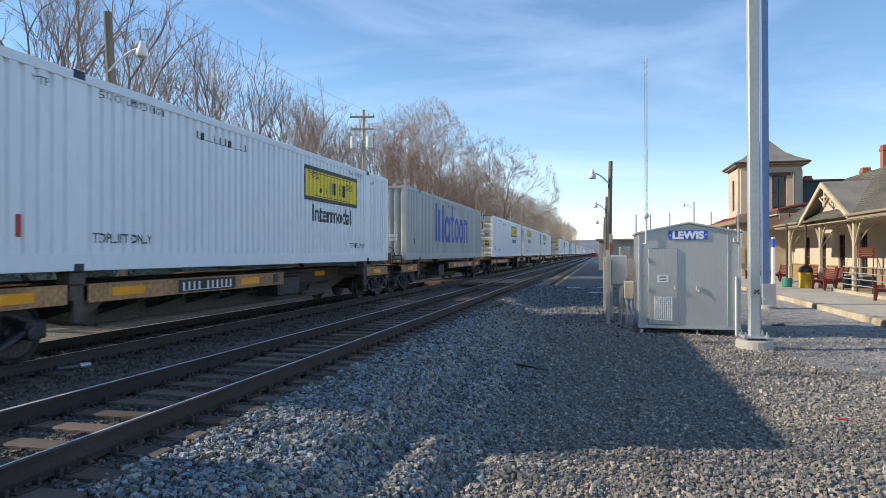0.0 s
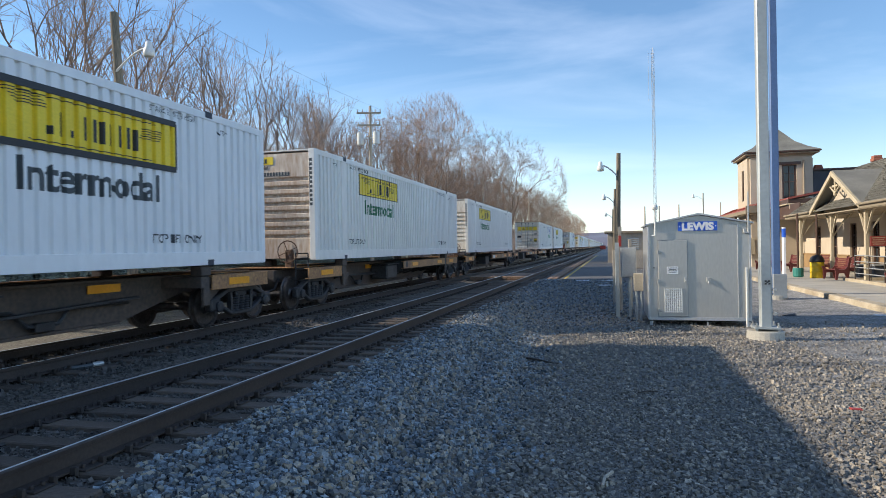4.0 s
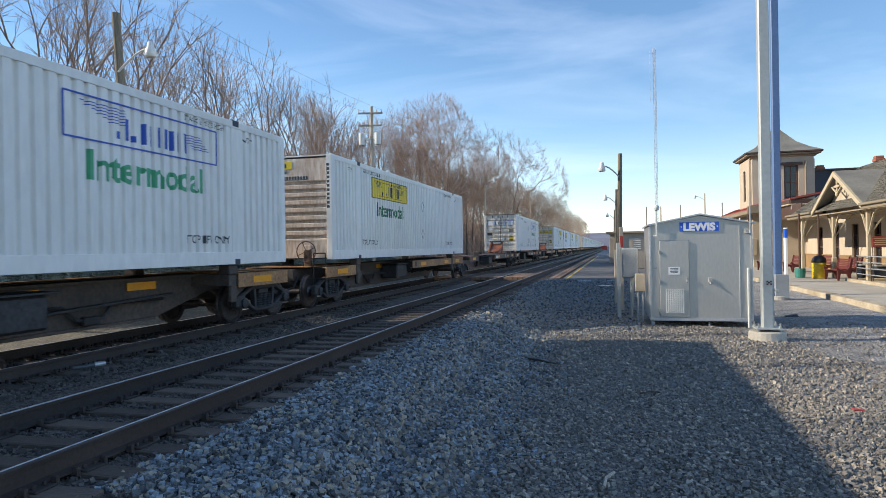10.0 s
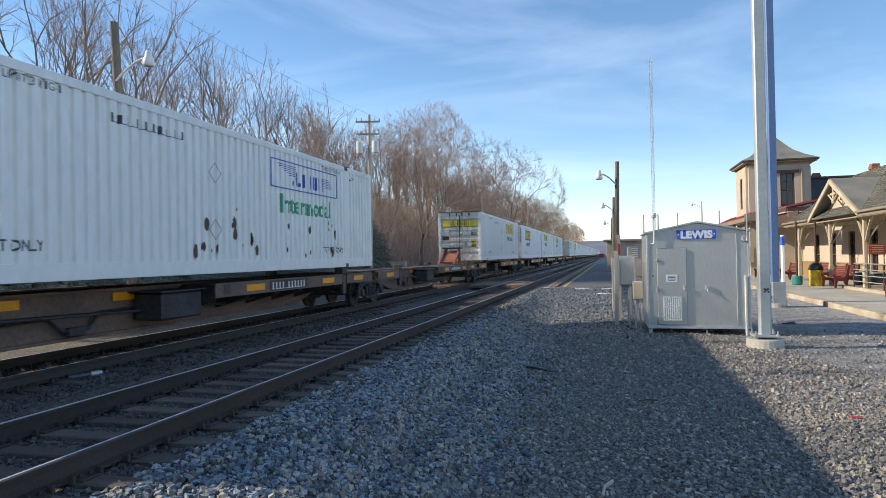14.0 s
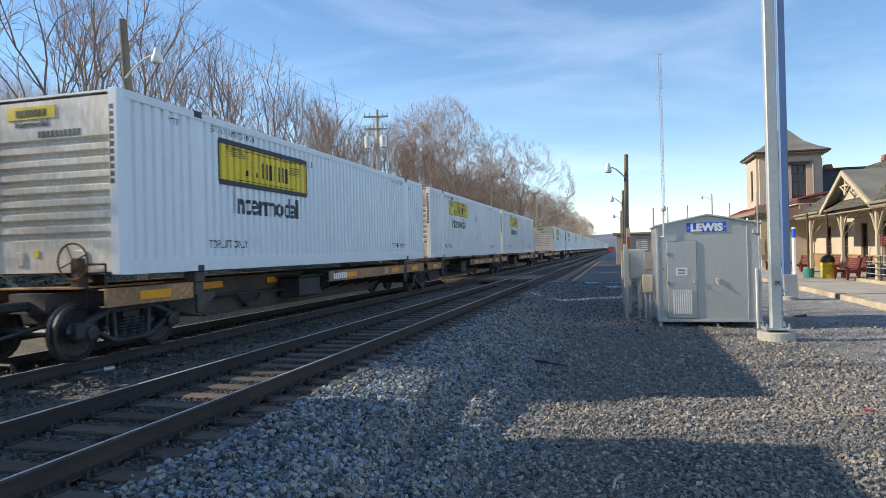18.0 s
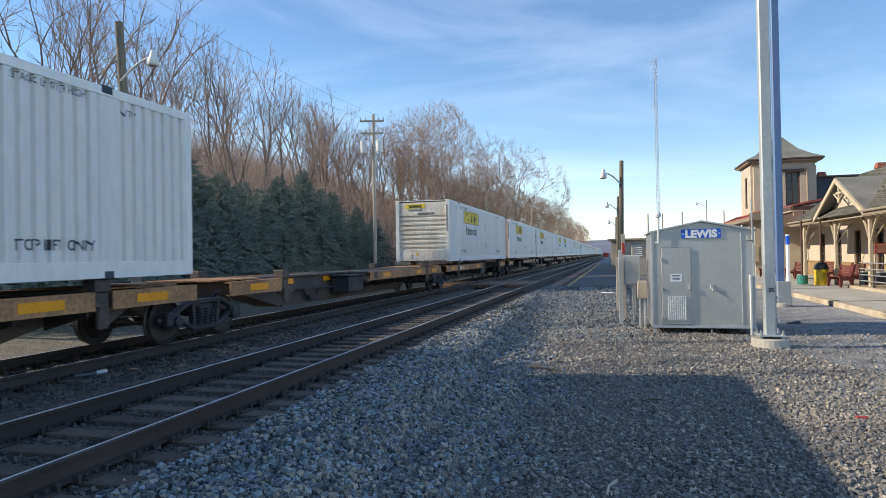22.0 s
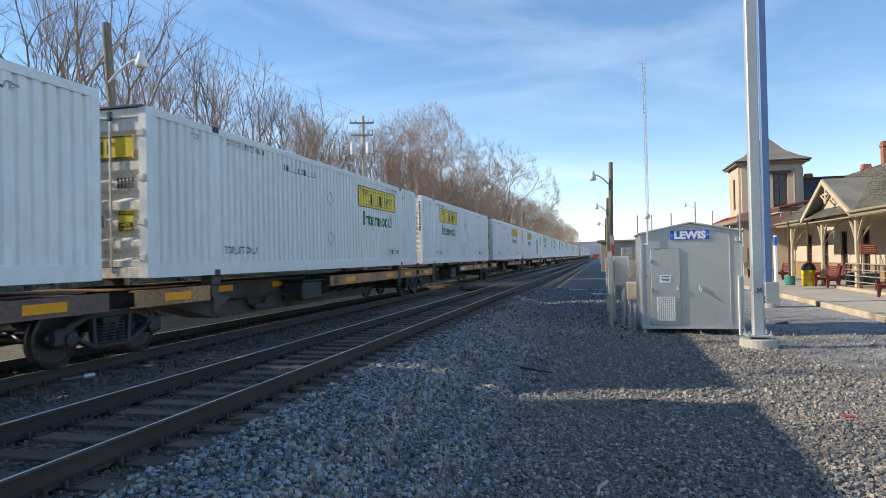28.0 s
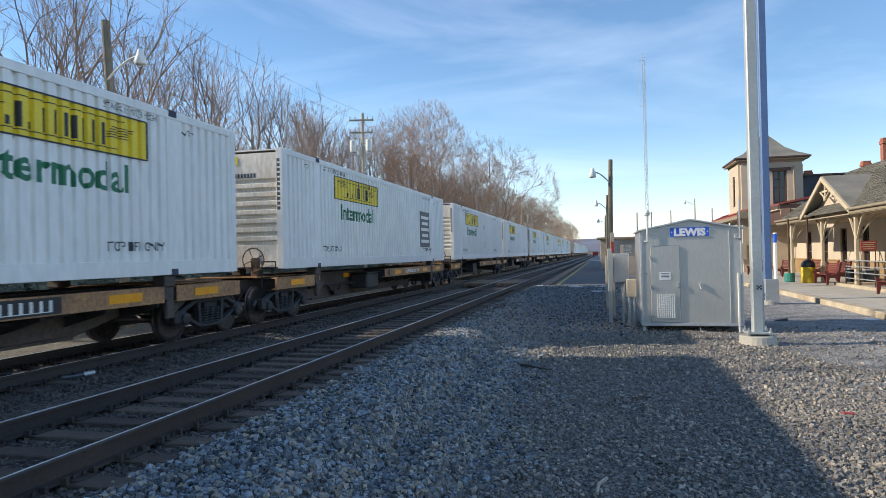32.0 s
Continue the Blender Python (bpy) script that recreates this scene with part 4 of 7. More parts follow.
def bar_row(name, xs, w, h, at, turn, material, parent, label=""):
    """Unreadable writing: one row of plain bars."""
    bm = bmesh.new()
    prism(bm, comb(bm, xs, w, h, 0), -0.003, 0.003, "Z")
    o = part(name, bm, material, parent, label)
    o.matrix_basis = Matrix.Translation(at) @ turn
    return o


CACHE = {}


def cached(key, make):
    if key not in CACHE:
        CACHE[key] = make()
    return CACHE[key]


def shell(t, col):
    """Sheets, rails, posts, roof and floor common to every container."""
    mt = M[col]
    for s in (1, -1):
        part("side_panel", cached(("side", col, s), lambda: mesh_of("side_panel", sheet(0.16, LEN - 0.16, 0.24, 2.77, 0, s), mt)), None, t)

        def rails(z0, z1):
            bm = bmesh.new()
            box(bm, (s * (HALF - 0.025), LEN / 2, (z0 + z1) / 2), (0.072, LEN - 0.02, z1 - z0), 0.006)
            return bm
        part("bottom_rail", cached(("br", col, s), lambda: mesh_of("bottom_rail", rails(0.0, 0.25), mt)), None, t)
        part("top_rail", cached(("tr", col, s), lambda: mesh_of("top_rail", rails(2.76, TALL), mt)), None, t)
        for y in (0.08, LEN - 0.08):
            def post():
                bm = bmesh.new()
                box(bm, (s * (HALF - 0.065), y, TALL / 2), (0.166, 0.17, TALL - 0.01), 0.01)
                return bm
            part("corner_post", cached(("cp", col, s, y), lambda: mesh_of("corner_post", post(), mt)), None, t)
        for y in (2.02, 14.13):
            def cast():
                bm = bmesh.new()
                box(bm, (s * (HALF - 0.07), y, TALL - 0.045), (0.165, 0.24, 0.13), 0.008)
                return bm
            part("lift_casting", cached(("cast", s, y), lambda: mesh_of("lift_casting", cast(), M["casting"])), None, t, "dark steel lifting casting")

            def foot():
                bm = bmesh.new()
                box(bm, (s * (HALF - 0.07), y, 0.05), (0.168, 0.2, 0.12), 0.008)
                return bm
            part("foot_casting", cached(("foot", s, y), lambda: mesh_of("foot_casting", foot(), M["casting"])), None, t)

    def roof():
        bm = bmesh.new()
        box(bm, (0, LEN / 2, TALL - 0.03), (2 * HALF - 0.12, LEN - 0.1, 0.03))
        for k in range(60):
            box(bm, (0, 0.5 + k * 0.257, TALL - 0.012), (2 * HALF - 0.2, 0.09, 0.02))
        return bm
    part("roof", cached(("roof", col), lambda: mesh_of("roof", roof(), mt)), None, t)

    def floor():
        bm = bmesh.new()
        box(bm, (0, LEN / 2, 0.1), (2 * HALF - 0.14, LEN - 0.3, 0.14))
        return bm
    part("floor", cached("floor", lambda: mesh_of("floor", floor(), M["casting"])), None, t)


def ribbed_end(z0, z1, pitch, depth, x0, x1, y, turn=1):
    """A sheet facing along y with level ribs."""
    bm = bmesh.new()
    zs = [(z0, 0.0)]
    z = z0 + pitch * 0.3
    while z + pitch * 0.6 < z1:
        zs += [(z, 0), (z + pitch * 0.18, depth), (z + pitch * 0.42, depth), (z + pitch * 0.6, 0)]
        z += pitch
    zs.append((z1, 0.0))
    prev = None
    for zz, d in zs:
        v = (bm.verts.new((x0, y + turn * d, zz)), bm.verts.new((x1, y + turn * d, zz)))
        if prev:
            bm.faces.new((prev[0], prev[1], v[1], v[0]))
        prev = v
    return bm


def door_end(t, plate):
    for s in (-1, 1):
        def leaf():
            return ribbed_end(0.2, 2.72, 0.335, 0.055, min(s * 0.012, s * 1.14), max(s * 0.012, s * 1.14), 0.035)
        d = part("door", cached(("leaf", s), lambda: mesh_of("door", leaf(), M["steelend"])), None, t, "ribbed steel container door")
        for x in (0.17, 0.6):
            def rod():
                bm = bmesh.new()
                tube(bm, (s * x, -0.012, 0.1), (s * x, -0.012, 2.82), 0.021, 0.021, 7)
                for z in (0.14, 0.9, 1.6, 2.3, 2.78):
                    box(bm, (s * x, 0.0, z), (0.085, 0.05, 0.05), 0.006)
                box(bm, (s * x + 0.09, -0.022, 0.66), (0.26, 0.022, 0.035), 0.004)
                box(bm, (s * x + 0.02, -0.02, 0.64), (0.07, 0.05, 0.12), 0.004)
                return bm
            part("locking_bar", cached(("rod", s, x), lambda: mesh_of("locking_bar", rod(), M["rod"])), None, d)
        for z in (0.35, 0.95, 1.7, 2.45):
            def hinge():
                bm = bmesh.new()
                box(bm, (s * 1.19, 0.0, z), (0.13, 0.04, 0.1), 0.008)
                tube(bm, (s * 1.24, -0.015, z - 0.06), (s * 1.24, -0.015, z + 0.06), 0.02, n=6)
                return bm
            part("hinge", cached(("hinge", s, z), lambda: mesh_of("hinge", hinge(), M["steelend"])), None, d)

    def gasket():
        bm = bmesh.new()
        box(bm, (0, 0.01, 1.46), (0.03, 0.03, 2.56))
        return bm
    part("gasket", cached("gasket", lambda: mesh_of("gasket", gasket(), M["black"])), None, t)

    def header():
        bm = bmesh.new()
        box(bm, (0, 0.05, 2.8), (2.3, 0.1, 0.16), 0.008)
        return bm
    part("door_header", cached("dhead", lambda: mesh_of("door_header", header(), M["steelend"])), None, t)

    def threshold():
        bm = bmesh.new()
        box(bm, (0, 0.05, 0.1), (2.3, 0.1, 0.18), 0.008)
        return bm
    part("door_sill", cached("dsill", lambda: mesh_of("door_sill", threshold(), M["steelend"])), None, t)

    def edge():
        bm = bmesh.new()
        box(bm, (0, 0.02, 2.905), (2.5, 0.14, 0.03))
        return bm
    part("header_seal", cached("dedge", lambda: mesh_of("header_seal", edge(), M["casting"])), None, t)
    col = "cleanwhite" if plate == "white" else "yellow"
    if plate == "framed":
        rim = flat("panel_frame", [((-0.2, 0.026, 2.2), (1.5, 0.01, 0.46))], M["black"], t, "black frame of the name panel")
        flat("name_panel", [((-0.2, 0.02, 2.2), (1.4, 0.012, 0.37))], M["yellow"], rim, "yellow name panel")
        mark_bars(rim, FRONT, (-0.2, 0.012, 2.2), 0.95, 0.16, M["black"])
    else:
        wide_panel(t, plate, col)
    door_labels(t)


def wide_panel(t, plate, col):
    pn = flat("name_panel", [((0, 0.028, 2.23), (2.06, 0.012, 0.4))], M[col], t, "yellow name panel" if plate == "yellow" else "white name panel with a dark outline")
    if plate == "yellow":
        flat("panel_stripe", [((0, 0.02, 2.41), (2.0, 0.006, 0.022)), ((0, 0.02, 2.05), (2.0, 0.006, 0.022))], M["black"], pn)
    else:
        flat("panel_border", [((0, 0.02, 2.42), (2.06, 0.006, 0.025)), ((0, 0.02, 2.04), (2.06, 0.006, 0.025)), ((-1.02, 0.02, 2.23), (0.025, 0.006, 0.4)), ((1.02, 0.02, 2.23), (0.025, 0.006, 0.4))], M["blue"], pn)
    mark_bars(pn, FRONT, (0, 0.018, 2.23), 1.25, 0.22, M["black"])


def door_labels(t):
    flat("placard", [((-0.86, 0.025, 1.36), (0.4, 0.012, 0.2))], M["black"], t, "small black placard")
    pl = flat("placard", [((0.86, 0.025, 0.98), (0.3, 0.012, 0.36))], M["yellow"], t, "yellow and black caution placard")
    flat("placard_bar", [((0.86, 0.017, 0.875), (0.28, 0.005, 0.15)), ((0.86, 0.017, 1.11), (0.28, 0.005, 0.07))], M["black"], pl)
    for word, z in (("WIDE", 0.885), ("TURNS", 0.815)):
        lettering("word", word, 0.07, M["yellow"], pl, Matrix.Translation((0.86, 0.013, z)) @ FRONT, squeeze=1.15)
    lettering("word", "CAUTION", 0.055, M["yellow"], pl, Matrix.Translation((0.86, 0.013, 1.093)) @ FRONT, squeeze=1.1)
    for r in range(2):
        bar_row("stencil", [0.07 * k for k in range(5)], 0.045, 0.07, (0.72, 0.025, 1.58 + 0.1 * r), FRONT, M["darkgrey"], t)
    flat("placard", [((0.38, 0.025, 0.98), (0.16, 0.012, 0.2))], M["greybox2"], t, "grey information plate")
    for z in (1.76, 0.86):
        bm = bmesh.new()
        prism(bm, [(-0.8, z - 0.19), (-0.61, z), (-0.8, z + 0.19), (-0.99, z)], 0.016, 0.028, "Y")
        h = part("placard_holder", bm, M["lampwhite"], t, "white diamond placard holder")
        for dz in (-0.05, 0.07):
            bm = bmesh.new()
            box(bm, (-0.8, 0.014, z + dz), (0.26, 0.006, 0.014))
            part("clip", bm, M["rod"], h)
    for x in (-0.6, -0.17, 0.17, 0.6):
        bm = bmesh.new()
        box(bm, (x, -0.02, 2.76), (0.07, 0.06, 0.16), 0.01)
        part("cam_keeper", bm, M["casting"], t, "dark cam keeper of a locking bar")


def mark_bars(parent, turn, at, width, height, material, ribbed=False):
    """A brand mark drawn as plain upright bars in pairs."""
    pairs = ((0.2, 0.35), (0.42, 1.0), (0.62, 0.3), (0.9, 1.0), (1.1, 1.0), (1.3, 1.0), (1.5, 1.0), (1.7, 1.0), (1.9, 1.0), (2.12, 1.0))
    for u, h in pairs:
        bm = bmesh.new()
        box(bm, ((u / 2.3 - 0.5) * width, -(1 - h) * height / 2, 0), (0.034 * width, height * h, 0.004))
        o = part("mark_bar", bm, material, parent)
        o.matrix_basis = Matrix.Translation(at) @ turn
        if ribbed:
            on_ribs(o, 0.009)


def front_end(t, rusty):
    mt = M["rustend"] if rusty else M["steelend"]

    def panel():
        bm = ribbed_end(0.5, 2.2, 0.213, 0.075, -1.145, 1.145, 0.03)
        box(bm, (0, 0.055, 2.5), (2.29, 0.05, 0.6))
        box(bm, (0, 0.055, 0.28), (2.29, 0.05, 0.46))
        box(bm, (-0.62, 0.02, 0.28), (0.14, 0.03, 0.22), 0.01)
        box(bm, (0.55, 0.02, 0.3), (0.2, 0.03, 0.2), 0.01)
        return bm
    e = part("end_wall", cached(("fend", rusty), lambda: mesh_of("end_wall", panel(), mt)), None, t, "end wall with deep level ribs" + (" and rust stains" if rusty else ""))
    pn = flat("name_plate", [((-0.35, 0.022, 2.62), (0.95, 0.012, 0.2))], M["yellow"], e, "yellow name plate")
    bar_row("name_stencil", [-0.62 + 0.09 * k for k in range(7)], 0.06, 0.1, (0, 0.013, 2.62), FRONT, M["black"], pn)
    lettering("word", "Intermodal", 0.15, M["darkgrey"], e, Matrix.Translation((-0.35, 0.02, 2.4)) @ FRONT)
    bar_row("stencil", [-0.2 + 0.085 * k for k in range(10)], 0.05, 0.09, (0, 0.026, 2.27), FRONT, M["darkgrey"], e)
    bar_row("stencil", [0.115 * k for k in range(11)], 0.075, 0.07, (1.215, -0.004, 2.6), FRONT @ pose(0, 0, 0, 0, 0, -90), M["darkgrey"], e)
    flat("warning_tag", [((-0.3, 0.022, 0.36), (0.09, 0.012, 0.11))], M["yellow"], e)


def upright_end(t):
    bm = bmesh.new()
    xs, x = [(-1.145, 0.0)], -1.0
    while x < 1.0:
        xs += [(x, 0), (x + 0.06, 0.06), (x + 0.14, 0.06), (x + 0.2, 0)]
        x += 0.275
    xs.append((1.145, 0))
    prev = None
    for xx, d in xs:
        v = (bm.verts.new((xx, 0.03 + d, 0.2)), bm.verts.new((xx, 0.03 + d, 2.8)))
        if prev:
            bm.faces.new((prev[0], v[0], v[1], prev[1]))
        prev = v
    part("end_wall", bm, M["greybox"], t, "end wall with upright ribs")
    flat("end_sill", [((0, 0.05, 0.1), (2.3, 0.1, 0.2)), ((0, 0.05, 2.84), (2.3, 0.1, 0.1))], M["greybox"], t)
    for r in range(2):
        bar_row("stencil", [0.55 + 0.09 * k for k in range(5)], 0.06, 0.1, (0, 0.026, 0.95 - 0.14 * r), FRONT, M["lampwhite"], t)


def side_writing(t, y0, style):
    """Name panel and lettering along the side that faces the platform; y0 is where the panel begins."""
    yc = y0 + 1.83
    if style in ("yellow", "framed"):
        z0, z1 = (1.93, 2.57) if style == "yellow" else (1.7, 2.5)
        pn = part("name_panel", cached(("panel", y0, style), lambda: mesh_of("name_panel", sheet(y0, y0 + 3.66, z0, z1, 0.004), M["yellow"])), None, t, "yellow name panel" if style == "yellow" else "yellow name panel with a thick black frame")
        e = 0.05 if style == "framed" else 0.012
        flat("panel_border", [((HALF + 0.004, yc, z0), (0.012, 3.66, 2 * e)), ((HALF + 0.004, yc, z1), (0.012, 3.66, 2 * e)), ((HALF + 0.004, y0, (z0 + z1) / 2), (0.012, 0.04, z1 - z0)), ((HALF + 0.004, y0 + 3.66, (z0 + z1) / 2), (0.012, 0.04, z1 - z0))], M["black"], pn)
        mark_bars(pn, SIDE, (HALF + 0.008, yc, (z0 + z1) / 2 - 0.03), 2.0, 0.34, M["black"], True)
        bm = bmesh.new()
        for k in range(5):
            zz = z1 - 0.09 - k * 0.04
            box(bm, (HALF + 0.008, y0 + 0.5 + 0.05 * k, zz), (0.004, 0.55, 0.014))
            box(bm, (HALF + 0.008, y0 + 3.1 - 0.03 * k, zz - 0.12), (0.004, 0.5, 0.014))
        box(bm, (HALF + 0.008, yc, z1 - 0.1), (0.004, 2.6, 0.014))
        box(bm, (HALF + 0.008, yc, z0 + 0.09), (0.004, 2.4, 0.014))
        on_ribs(part("panel_line", bm, M["black"], pn), 0.009)
        on_ribs(lettering("word", "Intermodal", 0.62, M["green"] if style == "yellow" else M["darkgrey"], t, Matrix.Translation((HALF + 0.004, yc, 1.36 if style == "yellow" else 1.12)) @ SIDE, "green lettering" if style == "yellow" else "grey lettering", squeeze=1.02, bold=0.014))
    elif style == "outline":
        z0, z1 = 1.93, 2.57
        pn = flat("panel_border", [((HALF + 0.004, yc, z0), (0.012, 3.66, 0.025)), ((HALF + 0.004, yc, z1), (0.012, 3.66, 0.025)), ((HALF + 0.004, y0, (z0 + z1) / 2), (0.012, 0.025, z1 - z0)), ((HALF + 0.004, y0 + 3.66, (z0 + z1) / 2), (0.012, 0.025, z1 - z0))], M["blue"], t, "thin dark blue outline of a name panel")
        mark_bars(pn, SIDE, (HALF + 0.004, yc + 0.05, 2.2), 2.0, 0.34, M["blue"], True)
        bm = bmesh.new()
        for k in range(6):
            box(bm, (HALF + 0.006, y0 + 0.75 + 0.06 * k, z1 - 0.08 - k * 0.045), (0.004, 0.9 - 0.1 * k, 0.014))
            box(bm, (HALF + 0.006, y0 + 2.9 + 0.05 * k, z1 - 0.2 - k * 0.045), (0.004, 0.5, 0.014))
        on_ribs(part("panel_line", bm, M["blue"], pn), 0.006)
        on_ribs(lettering("word", "Intermodal", 0.62, M["brightgreen"], t, Matrix.Translation((HALF + 0.004, yc, 1.36)) @ SIDE, "green lettering", squeeze=1.02, bold=0.014))
    elif style == "big":
        def mark(boxes, ring_=None):
            bm = bmesh.new()
            for y_, z_, w, h in boxes:
                box(bm, (HALF, y_ + w / 2, z_ + h / 2), (0.006, w, h))
            if ring_:
                # an upright oval band
                yc_, zc_, ry_, rz_, w = ring_
                rim = [[bm.verts.new((HALF, yc_ + (ry_ - d) * math.cos(u), zc_ + (rz_ - d) * math.sin(u))) for u in [6.2832 * k / 28 for k in range(28)]] for d in (0.0, w)]
                for k in range(28):
                    bm.faces.new((rim[0][k], rim[0][(k + 1) % 28], rim[1][(k + 1) % 28], rim[1][k]))
            on_ribs(part("mark_shape", bm, M["blue"], t, "blue shape of the name mark"), 0.003 + 0.002 * bool(ring_))
        mark([(4.65, 0.8, 0.34, 1.75), (5.3, 0.8, 0.34, 1.5), (5.96, 0.8, 0.34, 1.75)])
        mark([], (7.05, 1.42, 0.58, 0.66, 0.3))
        mark([(7.42, 0.78, 0.28, 1.2)])
        mark([(8.02, 0.8, 0.28, 1.8), (7.74, 1.86, 0.28, 0.24), (8.3, 1.86, 0.26, 0.24), (8.3, 0.8, 0.24, 0.24)])
        mark([], (9.2, 1.44, 0.5, 0.66, 0.3))
        mark([], (10.35, 1.44, 0.56, 0.66, 0.3))
        mark([(11.0, 0.8, 0.28, 1.3), (11.28, 1.84, 0.44, 0.26), (11.72, 0.8, 0.3, 1.26)])
        on_ribs(bar_row("stencil", [7.3 + 0.16 * k for k in range(11)], 0.06, 0.12, (HALF + 0.004, 0, 2.6), SIDE, M["darkgrey"], t))
        flat("small_mark", [((HALF + 0.004, 1.2, 0.75), (0.012, 0.12, 0.22))], M["darkgrey"], t)
        return
    on_ribs(lettering("notice", "TOP LIFT ONLY", 0.21, M["darkgrey"], t, Matrix.Translation((HALF + 0.004, 2.95, 0.42)) @ SIDE, squeeze=0.9, bold=0.003))
    on_ribs(lettering("notice", "TOP LIFT ONLY", 0.21, M["darkgrey"], t, Matrix.Translation((HALF + 0.004, 13.2, 0.42)) @ SIDE, squeeze=0.9, bold=0.003))
    on_ribs(lettering("notice", "STACK LIMIT 3 HIGH", 0.16, M["darkgrey"], t, Matrix.Translation((HALF + 0.004, 3.2, 2.63)) @ SIDE))
    on_ribs(lettering("notice", "STACK LIMIT 3 HIGH", 0.15, M["darkgrey"], t, Matrix.Translation((HALF + 0.004, 13.1, 2.63)) @ SIDE, squeeze=0.9))
    on_ribs(lettering("notice", "VTP", 0.17, M["darkgrey"], t, Matrix.Translation((HALF + 0.004, 14.6, 2.52)) @ SIDE))
    on_ribs(lettering("notice", "VTP", 0.17, M["darkgrey"], t, Matrix.Translation((HALF + 0.004, 1.35, 2.55)) @ SIDE))
    on_ribs(bar_row("stencil", [4.9 + 0.19 * k for k in range(10)], 0.05, 0.13, (HALF + 0.004, 0, 2.5), SIDE, M["darkgrey"], t))


def diamonds(t, y):
    for z in (1.95, 0.85):
        bm = bmesh.new()
        for a, c in (((-0.2, 0), (0, 0.2)), ((0, 0.2), (0.2, 0)), ((0.2, 0), (0, -0.2)), ((0, -0.2), (-0.2, 0))):
            tube(bm, (HALF + 0.003, y + a[0], z + a[1]), (HALF + 0.003, y + c[0], z + c[1]), 0.009, n=4)
        part("placard_holder", bm, M["greybox2"], t, "diamond placard holder")


def rust_spots(t):
    rnd = random.Random(4)
    for _ in range(26):
        y, z = rnd.choice((rnd.uniform(6.5, 8.5), rnd.uniform(8, 13.5))), 0.3 + rnd.random() ** 2 * 1.1
        h = rnd.uniform(0.05, 0.3)
        bm = bmesh.new()
        n_ = 7
        ring = [bm.verts.new((HALF + 0.003, y + h * rnd.uniform(0.15, 0.35) * math.cos(6.283 * i / n_), z + h * rnd.uniform(0.35, 0.6) * math.sin(6.283 * i / n_))) for i in range(n_)]
        bm.faces.new(ring)
        part("rust_spot", bm, M["plate"], t)


def container(col, end, style, label, extra=""):
    t = thing("container", (0, 0, 0), label, "shipping container", "containers on the train")
    shell(t, col)
    {"doors": lambda: door_end(t, "yellow"), "whitedoors": lambda: door_end(t, "white"), "frameddoors": lambda: door_end(t, "framed"), "ribs": lambda: front_end(t, False), "rusty": lambda: front_end(t, True), "upright": lambda: upright_end(t)}[end]()
    doors_ahead = end in ("doors", "whitedoors", "frameddoors")
    if style != "none":
        side_writing(t, (LEN - (3.0 if style == "framed" else 2.7) - 3.66) if doors_ahead else (2.65 if style == "framed" else 3.15), style)
    if "d" in extra:
        diamonds(t, 7.6 if doors_ahead else 8.9)
    if "r" in extra:
        rust_spots(t)
    if "q" in extra:
        sq = flat("square_panel", [((HALF + 0.004, 12.8, 1.35), (0.012, 1.5, 1.5))], M["darkgrey"], t, "dark square advertising panel")
        flat("text_bar", [((HALF + 0.012, 12.8, 1.85 - 0.25 * k), (0.006, 1.2 - 0.25 * (k % 2), 0.13)) for k in range(5)], M["lampwhite"], sq)
    if "s" in extra:
        flat("sticker", [((HALF + 0.003, 1.0, 0.62), (0.012, 0.08, 0.3))], M["red"], t, "small red sticker")

    def rear():
        bm = bmesh.new()
        box(bm, (0, LEN - 0.06, 1.45), (2.3, 0.05, 2.6))
        return bm
    part("rear_wall", cached(("rear", col), lambda: mesh_of("rear_wall", rear(), M[col])), None, t)
    return t


# ---- the freight train: wagons ----
WR = 0.43


def side_frame():
    """A cast truck side frame: a bowed truss with two openings and journal boxes."""
    bm = bmesh.new()
    bars = [((-1.0, 0.55), (-0.5, 0.74), 0.09), ((-0.5, 0.74), (0.5, 0.74), 0.1), ((0.5, 0.74), (1.0, 0.55), 0.09), ((-0.85, 0.47), (-0.38, 0.25), 0.075), ((-0.38, 0.25), (0.38, 0.25), 0.085), ((0.38, 0.25), (0.85, 0.47), 0.075), ((-0.36, 0.25), (-0.4, 0.74), 0.075), ((0.36, 0.25), (0.4, 0.74), 0.075)]
    for a, c, w in bars:
        d = Vector((0, c[0] - a[0], c[1] - a[1]))
        box(bm, (0, (a[0] + c[0]) / 2, (a[1] + c[1]) / 2), (0.13, d.length + w * 0.5, w), 0.02, Euler((math.atan2(d.z, d.y), 0, 0)))
    for s in (-1, 1):
        box(bm, (0, s * 0.98, 0.47), (0.16, 0.34, 0.26), 0.03)
        lathe(bm, [(0.11, 0.06), (0.11, 0.12), (0.07, 0.135)], 12, (0, s * 0.89, WR), "X")
    return mesh_of("side_frame", bm, M["truck"])


def spring():
    bm = bmesh.new()
    lathe(bm, [(0.07 if i % 2 else 0.095, 0.3 + i * 0.025) for i in range(13)], 10)
    return mesh_of("spring", bm, M["truck"])


